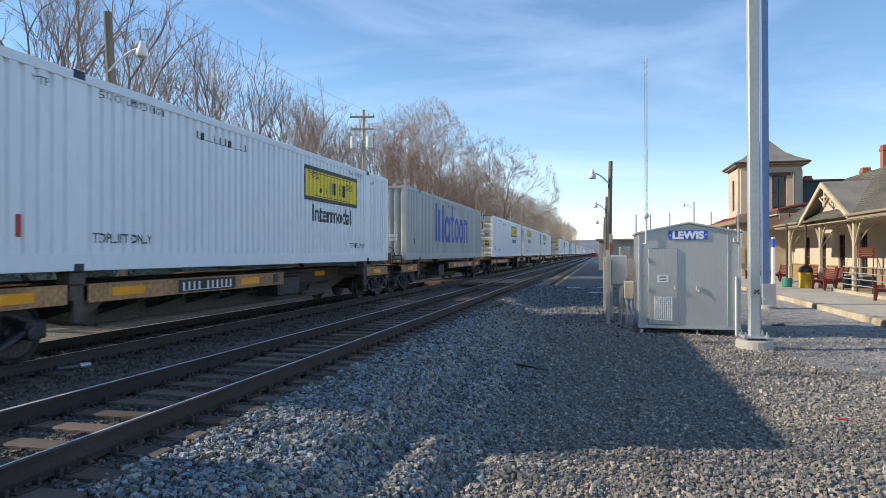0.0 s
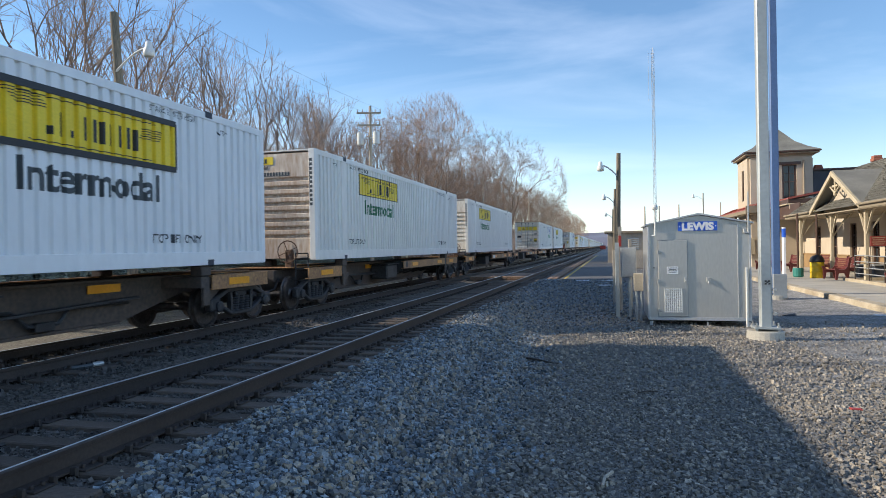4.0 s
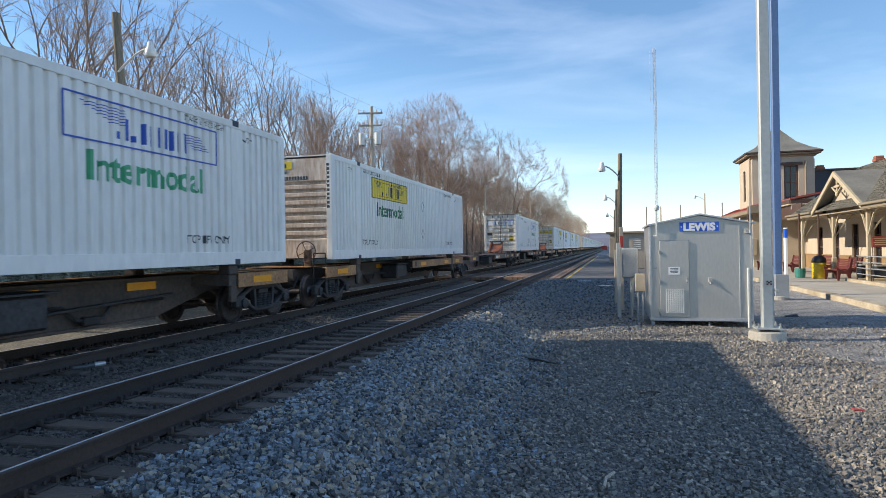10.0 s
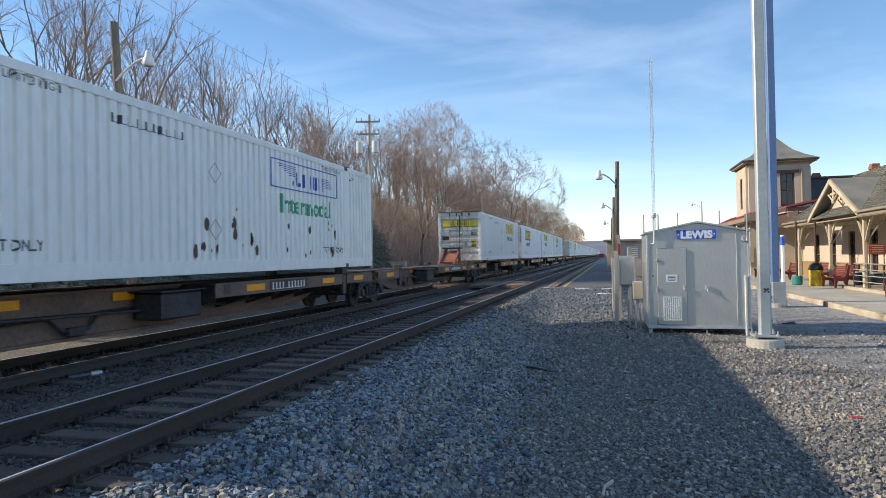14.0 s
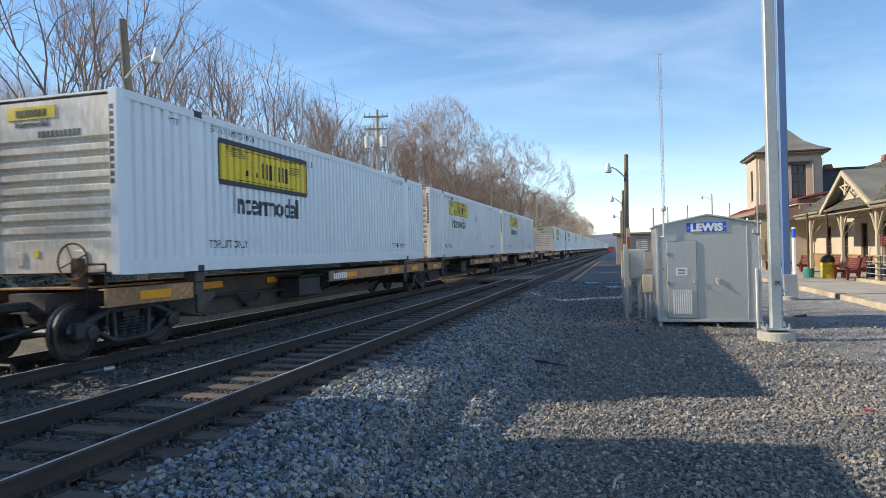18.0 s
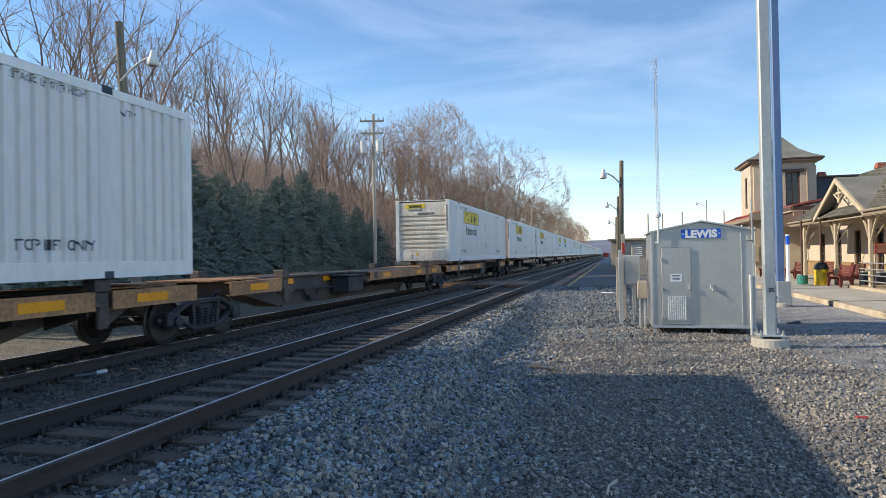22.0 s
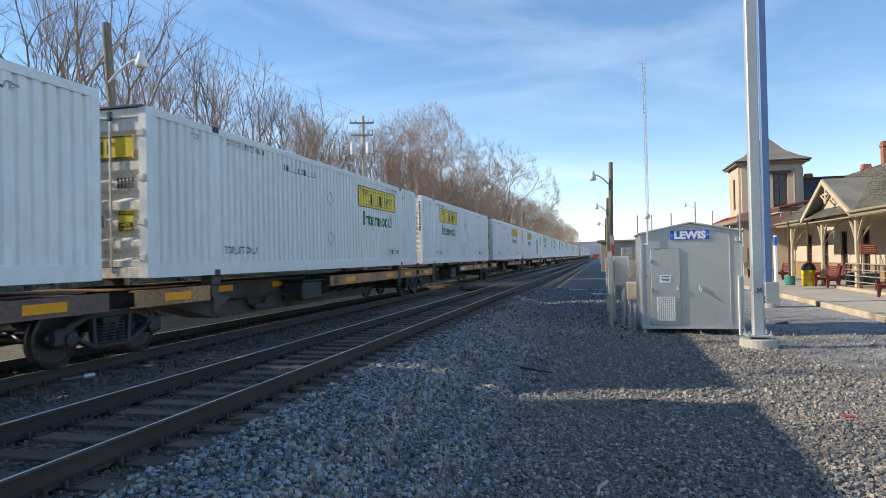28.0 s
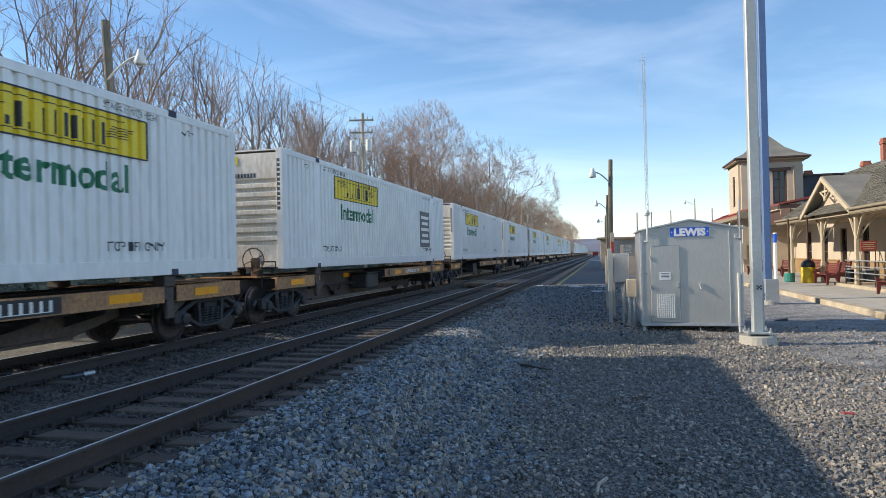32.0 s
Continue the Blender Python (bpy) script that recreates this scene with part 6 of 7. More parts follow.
for i in range(200):
    y = 34 + i * 0.6 + rnd.uniform(-2, 2)
    x = rnd.uniform(-52, -28) if y < 75 else rnd.uniform(-40, -20)
    kind_, size_, turn_ = rnd.choice((6, 7, 8, 9, 6, 8)), rnd.uniform(0.88, 1.12), rnd.uniform(0, 360)
    if (x / y < -0.55 and i % 3) or (y > 62 and i % 2):
        continue
    plant_tree(kind_, x, y, size_ * (1.05 if y < 50 else 1.0), turn_)
for i in range(16):
    plant_tree(rnd.choice((0, 3, 5, 2)), rnd.uniform(30, 60), 300 + i * 7, rnd.uniform(0.5, 0.8), rnd.uniform(0, 360), -0.4)


# undergrowth of thin stems on the bank
def thicket(name, label, count, x0, x1, y0, y1, h0, h1, seed):
    rng = random.Random(seed)
    limbs = []
    for _ in range(count):
        x, y = rng.uniform(x0, x1), rng.uniform(y0, y1)
        p = Vector((x, y, ground_z(x, y) - 0.1))
        h = rng.uniform(h0, h1)
        top = p + Vector((rng.gauss(0, 0.18) * h, rng.gauss(0, 0.18) * h, h))
        mid = p.lerp(top, 0.5) + Vector((rng.gauss(0, 0.1), rng.gauss(0, 0.1), 0))
        limbs += [(p, mid, 0.018, 0.012, 3), (mid, top, 0.012, 0.006, 3)]
        for _k in range(4):
            q = p.lerp(top, rng.uniform(0.3, 0.95))
            limbs.append((q, q + Vector((rng.gauss(0, 0.35), rng.gauss(0, 0.35), rng.uniform(0.1, 0.6))) * h * 0.3, 0.008, 0.004, 3))
    return tagged(new(name, limbs_mesh(name, limbs, M["brush"])), label, "brush", kind="stuff")


thicket("undergrowth", "tangle of brown leafless undergrowth on the wooded bank", 19000, -50, -20.5, 18, 130, 2.0, 7.5, 5)
thicket("undergrowth", "grey-brown saplings along the top of the bank", 6000, -66, -46, 30, 140, 5.0, 9.5, 8)
thicket("undergrowth", "thin brown saplings along the foot of the bank", 1500, -22, -16, 55, 260, 1.5, 4.0, 6)


# ---- spruces ----
def spruce(seed, tall):
    """A dense cone of drooping boughs, each a fan of short needle sprays."""
    rng = random.Random(seed)
    vs, fs = [], []
    for k in range(int(tall * 150)):
        u = rng.random() ** 1.35
        z = 0.15 + u * (tall - 0.2)
        reach = (1 - u) ** 0.85 * tall * 0.47 * rng.uniform(0.55, 1.12) + 0.12
        a = rng.uniform(0, 6.283)
        d = Vector((math.cos(a), math.sin(a), 0))
        side = Vector((-d.y, d.x, 0))
        rise = rng.uniform(-0.25, 0.4) + 0.5 * u
        steps = max(3, int(reach / 0.075))
        for s in range(steps):
            v = 0.25 + 0.75 * (s + rng.random()) / steps
            c = d * (reach * v) + Vector((0, 0, z + reach * (rise * v - 0.38 * v * v)))
            w0 = min(0.16, 0.07 + 0.12 * reach * (1.15 - v))
            for w in (-1, 1):
                tip = c + side * (w * w0 * rng.uniform(0.6, 1.25)) + d * rng.uniform(0.02, 0.16) + Vector((0, 0, rng.uniform(-0.1, 0.14)))
                k0 = len(vs)
                up = Vector((rng.uniform(-0.02, 0.02), rng.uniform(-0.02, 0.02), 0.04))
                vs.extend([c - d * 0.022, c + d * 0.03 - up * 0.5, tip, c + d * 0.01 + up * 0.5])
                fs.append((k0, k0 + 1, k0 + 2, k0 + 3))
    me = bpy.data.meshes.new("foliage")
    me.from_pydata([tuple(v) for v in vs], [], fs)
    me.materials.append(M["needle"])
    return me


SPRUCES = [spruce(2, 7.8), spruce(5, 6.4), spruce(9, 5.6)]
bm = bmesh.new()
tube(bm, (0, 0, -0.2), (0, 0, 5.0), 0.13, 0.03, 8)
SPRUCE_TRUNK = mesh_of("trunk", bm, M["bark"])
for i, (x, y, tall) in enumerate(((-20.5, 16.0, 8.2), (-19.2, 19.8, 8.0), (-19.6, 22.7, 7.8), (-19.2, 24.8, 6.3), (-19.6, 27.3, 6.6), (-19.3, 29.4, 6.1), (-19.6, 31.4, 5.7), (-19.4, 33.4, 5.6), (-19.6, 36.0, 6.5), (-19.5, 39.0, 7.2), (-19.4, 41.6, 6.3), (-19.6, 43.8, 6.2), (-19.2, 47.5, 5.4), (-19.3, 51.5, 4.8),
                                 (-17.7, 18.0, 5.2), (-17.6, 21.2, 5.0), (-17.5, 23.7, 4.6), (-17.6, 26.0, 4.4), (-17.5, 28.2, 4.2), (-17.6, 30.4, 4.0), (-17.5, 32.6, 3.8), (-17.6, 34.8, 4.2), (-17.5, 37.4, 4.6), (-17.6, 40.2, 4.4), (-17.5, 42.8, 4.0), (-17.6, 45.6, 3.8), (-21.4, 25.5, 6.0), (-21.4, 30.0, 5.6), (-21.4, 35.0, 6.0), (-21.5, 40.5, 6.2), (-21.4, 45.5, 5.6))):
    k = i % 3
    s = tall / (7.8, 6.4, 5.6)[k]
    t = thing("spruce", (x, y, ground_z(x, y) - 0.1), "dense dark blue-green spruce at the foot of the bank", "tree", "spruces", rz=y * 40)
    t.scale = (s, s, s)
    part("trunk", SPRUCE_TRUNK, None, t)
    part("foliage", SPRUCES[k], None, t)

# ---- the station ----
PZ = -0.2
bm = bmesh.new()
box(bm, (14.0, 38, PZ - 0.2), (13.6, 52, 0.396), 0.0)
plat = tagged(new("station_platform", mesh_of("station_platform", bm, M["concrete"])), "broad concrete station platform with a pale kerb", "platform", kind="structure")
for k in range(17):
    bm = bmesh.new()
    box(bm, (7.02, 13.5 + k * 3.0, PZ - 0.19), (0.36, 2.97, 0.42), 0.025)
    part("kerb_stone", bm, M["curbstone"], plat)

# tower
TX0, TX1, TY0, TY1 = 9.95, 14.0, 52.0, 55.9
tower = thing("station_tower", (0, 0, PZ), "square cream stucco tower with a flared grey roof", "station tower")


def wall_with_hole(bm, axis, fixed, thick, a0, a1, z0, z1, holes):
    """A wall of that thickness, run between a0 and a1, with openings (b0, b1, lo, hi)."""
    xs = sorted({a0, a1, *[h[0] for h in holes], *[h[1] for h in holes]})
    zs = sorted({z0, z1, *[h[2] for h in holes], *[h[3] for h in holes]})
    for i in range(len(xs) - 1):
        for j in range(len(zs) - 1):
            cx, cz = (xs[i] + xs[i + 1]) / 2, (zs[j] + zs[j + 1]) / 2
            if any(h[0] < cx < h[1] and h[2] < cz < h[3] for h in holes):
                continue
            s = (xs[i + 1] - xs[i], thick, zs[j + 1] - zs[j])
            if axis == "X":
                box(bm, (cx, fixed, cz), s)
            else:
                box(bm, (fixed, cx, cz), (s[1], s[0], s[2]))
    bmesh.ops.remove_doubles(bm, verts=bm.verts[:], dist=0.0005)


def window(t, axis, fixed, a0, a1, z0, z1, sash=True):
    """A dark brown window: frame, mullion and rails, glass behind."""
    def b(bm, a, z, w, h, d=0.08, off=0.0):
        box(bm, (a, fixed + off, z) if axis == "X" else (fixed + off, a, z), (w, d, h) if axis == "X" else (d, w, h))
    ac, zc, w, h = (a0 + a1) / 2, (z0 + z1) / 2, a1 - a0, z1 - z0
    bm = bmesh.new()
    b(bm, ac, zc, w, h, 0.02, 0.06)
    pane = part("window", bm, M["glass"], t, "dark window glass")
    bm = bmesh.new()
    for a in (a0 + 0.05, a1 - 0.05):
        b(bm, a, zc, 0.12, h + 0.1)
    b(bm, ac, z1, w + 0.1, 0.14)
    b(bm, ac, z0, w + 0.2, 0.1, 0.16)
    part("frame", bm, M["brownpaint"], pane)
    if sash:
        bm = bmesh.new()
        b(bm, ac, zc, w, 0.07, 0.06, 0.01)
        b(bm, ac, (zc + z1) / 2, w, 0.04, 0.05, 0.01)
        b(bm, ac, zc, 0.05, h, 0.05, 0.01)
        part("sash", bm, M["signwhite"] if sash == 2 else M["brownpaint"], pane)


bm = bmesh.new()
wall_with_hole(bm, "X", TY0, 0.3, TX0, TX1, 0, 8.0, [(12.05, 13.0, 4.9, 7.3)])
part("wall", bm, M["stucco"], tower)
bm = bmesh.new()
wall_with_hole(bm, "Y", TX0, 0.3, TY0 + 0.16, TY1, 0, 8.0, [(53.5, 54.3, 4.9, 7.2)])
part("wall", bm, M["stucco"], tower)
bm = bmesh.new()
box(bm, (TX1, 54, 3.9), (0.3, 3.6, 7.7))
box(bm, (12, TY1, 3.9), (3.7, 0.3, 7.7))
part("wall", bm, M["stucco"], tower)
window(tower, "X", TY0 - 0.05, 12.05, 13.0, 4.9, 7.3, 1)
window(tower, "Y", TX0 - 0.05, 53.5, 54.3, 4.9, 7.2, 1)
bm = bmesh.new()
box(bm, (12.52, TY0 - 0.2, 7.42), (1.5, 0.12, 0.2), 0.02)
part("window_hood", bm, M["brownpaint"], tower, "dark projecting window hood")
bm = bmesh.new()
cxm, cym = (TX0 + TX1) / 2, (TY0 + TY1) / 2
prev = None
for half, z in ((2.55, 8.3), (1.85, 8.65), (1.15, 9.15), (0.6, 9.8), (0.3, 10.15)):
    ring = [bm.verts.new((cxm + sx * half, cym + sy * half, z)) for sx, sy in ((-1, -1), (1, -1), (1, 1), (-1, 1))]
    if prev:
        for i in range(4):
            bm.faces.new((prev[i], prev[(i + 1) % 4], ring[(i + 1) % 4], ring[i]))
    prev = ring
bm.faces.new(prev)
part("roof", bm, M["shingle"], tower, "flared grey shingle roof")
bm = bmesh.new()
box(bm, (cxm, cym, 8.24), (5.1, 5.1, 0.1), 0.02)
part("eave_board", bm, M["brownpaint"], tower, "dark brown eaves")
bm = bmesh.new()
box(bm, (cxm, cym, 8.13), (4.9, 4.9, 0.1), 0.02)
box(bm, (cxm, cym, 8.0), (4.35, 4.35, 0.16), 0.02)
part("soffit", bm, M["soffit"], tower, "beige boxed soffit")
bm = bmesh.new()
tube(bm, (TX1 - 0.55, TY0 - 0.22, 3.5), (TX1 - 0.55, TY0 - 0.22, 7.6), 0.06)
part("downpipe", bm, M["soffit"], tower)
bm = bmesh.new()
for s in (-0.1, 0.12):
    tube(bm, (cxm + s, cym, 10.15), (cxm + s, cym, 10.4), 0.07, 0.02)
part("finial", bm, M["lampwhite"], tower)
bm = bmesh.new()
prev = None
for half, z in ((2.45, 4.05), (2.1, 4.55)):
    ring = [bm.verts.new((cxm + sx * half, cym + sy * half, z)) for sx, sy in ((-1, -1), (1, -1), (1, 1), (-1, 1))]
    if prev:
        for i in range(4):
            bm.faces.new((prev[i], prev[(i + 1) % 4], ring[(i + 1) % 4], ring[i]))
    prev = ring
part("skirt_roof", bm, M["brick"], tower, "red shingle skirt round the tower foot")

# red canopy along the track side
can_ = thing("red_canopy", (0, 0, PZ), "platform canopy with a red metal roof and brown fascia", "canopy")
bm = bmesh.new()
prism(bm, [(9.25, 4.05), (10.3, 4.5), (10.3, 4.58), (9.25, 4.13)], 50.0, 62.0, "Y")
part("roof", bm, M["redroof"], can_)
for y in range(51, 62, 1):
    bm = bmesh.new()
    prism(bm, [(9.25, 4.13), (10.3, 4.58), (10.3, 4.62), (9.25, 4.17)], y - 0.02, y + 0.02, "Y")
    part("roof_seam", bm, M["redroof"], can_)
bm = bmesh.new()
box(bm, (9.28, 56, 3.93), (0.1, 12, 0.26), 0.01)
box(bm, (9.8, 50.02, 4.1), (1.1, 0.12, 0.5), 0.01)
part("fascia", bm, M["fascia"], can_)
bm = bmesh.new()
box(bm, (9.6, 56, 3.8), (0.6, 11.8, 0.05))
part("soffit", bm, M["soffit"], can_)
for y in (50.5, 55, 60):
    bm = bmesh.new()
    box(bm, (9.45, y, 1.9), (0.18, 0.18, 3.8), 0.015)
    part("column", bm, M["brownpaint"], can_)
# its nearer wing, against the front of the tower
bm = bmesh.new()
prism(bm, [(10.75, 4.42), (13.6, 4.95), (13.6, 5.03), (10.75, 4.5)], 44.9, 51.8, "Y")
part("roof", bm, M["redroof"], can_)
for k in range(8):
    bm = bmesh.new()
    prism(bm, [(10.75, 4.5), (13.6, 5.03), (13.6, 5.07), (10.75, 4.54)], 45.0 + 0.9 * k, 45.04 + 0.9 * k, "Y")
    part("roof_seam", bm, M["redroof"], can_)
bm = bmesh.new()
box(bm, (12.1, 45.0, 4.3), (2.6, 0.12, 0.28), 0.01)
box(bm, (10.8, 48.3, 4.3), (0.12, 6.6, 0.28), 0.01)
part("fascia", bm, M["brownpaint"], can_, "dark brown fascia board")
# board added to keep the sun off the wall and darken under the roof
bm = bmesh.new()
box(bm, (10.86, 47.2, 3.66), (0.07, 9.0, 0.86), 0.01)
part("valance", bm, M["brownpaint"], can_, "brown board added under the canopy edge to shade the wall")
bm = bmesh.new()
box(bm, (12.1, 44.93, 4.12), (2.7, 0.1, 0.08), 0.02)
box(bm, (10.72, 48.3, 4.12), (0.1, 6.7, 0.08), 0.02)
part("gutter", bm, M["cream"], can_, "cream half-round gutter")
bm = bmesh.new()
box(bm, (12.2, 48.4, 4.05), (2.6, 6.6, 0.05))
part("soffit", bm, M["soffit"], can_)
bm = bmesh.new()
path_tube(bm, [(10.85, 44.9, 4.1), (10.85, 44.85, 3.8), (11.25, 44.85, 3.5), (11.5, 44.9, 3.7)], 0.05)
part("gutter_pipe", bm, M["soffit"], can_)

# main building
st = thing("station_building", (0, 0, PZ), "cream stucco station building with a long grey shingle roof", "station building")
WALLX = 13.4
doors = [(y, y + 1.05, 0.0, 2.75) for y in (27.0, 31.0, 34.3, 37.8, 41.0, 44.2, 47.4)]
bm = bmesh.new()
wall_with_hole(bm, "Y", WALLX, 0.3, 22.0, 51.8, 0.0, 3.6, doors)
part("wall", bm, M["stucco"], st)
bm = bmesh.new()
box(bm, (18.2, 22.0, 1.8), (9.4, 0.3, 3.6))
box(bm, (18.2, 51.7, 1.8), (9.4, 0.3, 3.6))
box(bm, (22.8, 36.8, 1.8), (0.3, 29.4, 3.6))
part("wall", bm, M["stucco"], st)
for a, c in zip([22.0] + [d[1] for d in doors], [d[0] for d in doors] + [51.8]):
    bm = bmesh.new()
    box(bm, (WALLX - 0.17, (a + c) / 2, 0.45), (0.05, c - a - 0.14, 0.9), 0.005)
    box(bm, (WALLX - 0.19, (a + c) / 2, 0.93), (0.08, c - a - 0.14, 0.07), 0.005)
    part("wainscot", bm, M["wain"], st)
for a, c, z0, z1 in doors:
    window(st, "Y", WALLX - 0.03, a, c, 0.1, z1, 1)
# roof: eaves at the porch line, ridge over the rooms, hipped at the far end
EX, EZ, RX, RZ = 10.05, 3.25, 13.05, 5.78
Y0, Y1 = 14.0, 42.6
bm = bmesh.new()
a = [bm.verts.new(v) for v in ((EX, Y0, EZ), (EX, Y1, EZ), (RX, Y1 - 2.6, RZ), (RX, Y0, RZ), (17.2, Y1 - 2.6, RZ + 0.12), (17.2, Y0, RZ + 0.12), (23.4, Y0, EZ + 0.3), (23.4, Y1 + 2, EZ + 0.3), (WALLX, Y1 + 0.4, EZ + 0.25))]
bm.faces.new((a[0], a[1], a[2], a[3]))
bm.faces.new((a[3], a[2], a[4], a[5]))
bm.faces.new((a[5], a[4], a[7], a[6]))
bm.faces.new((a[1], a[8], a[2]))
bm.faces.new((a[8], a[7], a[4], a[2]))
bmesh.ops.solidify(bm, geom=bm.faces[:], thickness=0.12)
part("roof", bm, M["shingle"], st, "long grey shingle roof")
bm = bmesh.new()
nrow = 22
for k in range(nrow):
    u = (k + 0.5) / nrow
    x, z = EX + (RX - EX) * u, EZ + (RZ - EZ) * u
    if k > 0:
        box(bm, (x, (Y0 + Y1 - 2.6 * u) / 2, z + 0.012), (0.03, Y1 - Y0 - 2.6 * u - 0.3, 0.007))
tagged(part("shingle_course", bm, M["shingle"], st), "raised edges of the shingle courses", kind="stuff")
bm = bmesh.new()
# the eaves break off under the gable
for a, c in ((Y0, 30.7), (37.75, Y1)):
    box(bm, (EX + 0.02, (a + c) / 2, EZ - 0.06), (0.1, c - a, 0.22), 0.01)
    box(bm, (EX - 0.08, (a + c) / 2, EZ + 0.02), (0.13, c - a, 0.1), 0.02)
box(bm, (EX + 0.75, 34.2, EZ - 0.1), (0.16, 6.7, 0.24), 0.01)
box(bm, ((EX + WALLX) / 2, Y1 - 0.05, EZ - 0.06), (WALLX - EX, 0.1, 0.2), 0.01)
part("fascia", bm, M["fascia"], st)
bm = bmesh.new()
box(bm, ((EX + WALLX) / 2, (Y0 + Y1) / 2, EZ - 0.17), (WALLX - EX, Y1 - Y0 - 0.2, 0.05))
part("soffit", bm, M["soffit"], st)
# gable over the entrance
GY0, GY1, GX_, GT = 30.8, 37.65, 10.4, 4.78
gm_ = (GY0 + GY1) / 2
bm = bmesh.new()
for s in (-1, 1):
    ye = gm_ + s * 3.5
    prism(bm, [(ye, EZ - 0.02), (gm_, GT + 0.16), (gm_, GT + 0.28), (ye - s * -0.06, EZ + 0.1)], GX_ - 0.3, 12.6, "X")
g = part("gable_roof", bm, M["shingle"], st, "cross gable roof over the entrance")
for s in (-1, 1):
    bm = bmesh.new()
    ye = gm_ + s * 3.5
    prism(bm, [(ye, EZ - 0.14), (gm_, GT + 0.02), (gm_, GT + 0.25), (ye, EZ + 0.07)], GX_ - 0.38, GX_ - 0.3, "X")
    part("bargeboard", bm, M["cream"], g, "cream gable bargeboard")
bm = bmesh.new()
prism(bm, [(GY0 + 0.1, EZ - 0.05), (GY1 - 0.1, EZ - 0.05), (gm_, GT + 0.05)], 10.62, 10.7, "X")
part("gable_wall", bm, M["stucco"], g)
bm = bmesh.new()
box(bm, (GX_ - 0.2, gm_, GT - 0.45), (0.08, 0.75, 0.1), 0.01)
tube(bm, (GX_ - 0.2, gm_, GT - 0.75), (GX_ - 0.2, gm_, GT - 0.05), 0.05)
lathe(bm, [(0.02, -0.2), (0.08, -0.13), (0.09, -0.03), (0.04, 0.05), (0.07, 0.1), (0.03, 0.16)], 10, (GX_ - 0.2, gm_, GT - 0.75))
for s in (-1, 1):
    tube(bm, (GX_ - 0.2, gm_, GT - 0.8), (GX_ - 0.2, gm_ + s * 0.7, GT - 0.45), 0.04)
    box(bm, (GX_ - 0.15, gm_ + s * 3.0, EZ + 0.05), (0.3, 0.25, 0.12), 0.02)
part("gable_pendant", bm, M["cream"], g, "carved pendant ornament")
# porch columns with braces
for y in (17.5, 22.0, 26.4, 30.9, 35.3, 40.6):
    bm = bmesh.new()
    box(bm, (10.35, y, 1.6), (0.15, 0.15, 3.2), 0.02)
    box(bm, (10.35, y, 0.5), (0.19, 0.19, 1.0), 0.02)
    c = part("column", bm, M["cream"], st, "cream wooden porch column")
    arc = [(0.1 + 0.95 * u, 2.0 + 1.05 * math.sin(u * math.pi / 2)) for u in (0, 0.2, 0.4, 0.6, 0.8, 1)]
    outline = arc + [(u - 0.015, v + 0.075) for u, v in arc[::-1]]
    for s in (-1, 1):
        bm = bmesh.new()
        prism(bm, [(y + s * u, v) for u, v in outline], 10.315, 10.385, "X")
        part("brace", bm, M["cream"], c)
    bm = bmesh.new()
    prism(bm, [(10.35 + u, v) for u, v in outline], y - 0.035, y + 0.035, "Y")
    part("brace", bm, M["cream"], c)
bm = bmesh.new()
prism(bm, [(14.2, 3.5), (19.5, 3.5), (19.5, 6.95), (14.2, 6.9)], 52.6, 56.0, "Y")
rear = part("rear_roof", bm, M["slate"], st, "dark blue-grey slate wall of the rear roof")
bm = bmesh.new()
box(bm, (16.85, 52.55, 6.95), (5.5, 0.3, 0.12), 0.01)
part("coping", bm, M["brownpaint"], rear)
for y, x, s, z in ((39.3, 13.7, 0.46, 6.12), (36.9, 13.75, 0.42, 6.95), (53.2, 14.75, 0.55, 7.22)):
    bm = bmesh.new()
    box(bm, (x, y, z - 0.9), (s * 0.8, s * 0.8, 1.6), 0.01)
    box(bm, (x, y, z - 0.1), (s, s, 0.16), 0.02)
    box(bm, (x, y, z + 0.05), (s * 0.86, s * 0.86, 0.14), 0.02)
    part("chimney", bm, M["brick"], st, "red brick chimney")

# ---- things on the platform ----
b = thing("litter_barrel", (9.6, 35.0, PZ), "yellow litter barrel with a black dome lid", "trash can")
bm = bmesh.new()
lathe(bm, [(0.3, 0), (0.31, 0.04), (0.3, 0.28), (0.315, 0.3), (0.3, 0.32), (0.3, 0.55), (0.315, 0.57), (0.3, 0.59), (0.31, 0.76)], 20)
part("barrel", bm, M["canyellow"], b, "yellow steel barrel", True)
bm = bmesh.new()
lathe(bm, [(0.32, 0.76), (0.32, 0.84), (0.28, 0.97), (0.18, 1.07), (0.05, 1.11)], 20)
part("lid", bm, M["black"], b, "black dome lid", True)
b = thing("planter", (9.0, 35.9, PZ), "small teal planter with a stub post", "planter")
bm = bmesh.new()
lathe(bm, [(0.2, 0), (0.24, 0.05), (0.25, 0.4), (0.22, 0.45)], 14)
tube(bm, (0, 0, 0.4), (0, 0, 0.85), 0.05)
part("pot", bm, M["teal"], b)
for x, y in ((8.97, 35.8), (9.85, 35.9), (9.05, 40.5)):
    p = thing("slim_post", (x, y, PZ), "slim dark pipe post under the canopy", "post", "slim posts")
    bm = bmesh.new()
    tube(bm, (0, 0, 0), (0, 0, 3.15), 0.05, 0.05, 8)
    part("shaft", bm, M["brownpaint"], p)


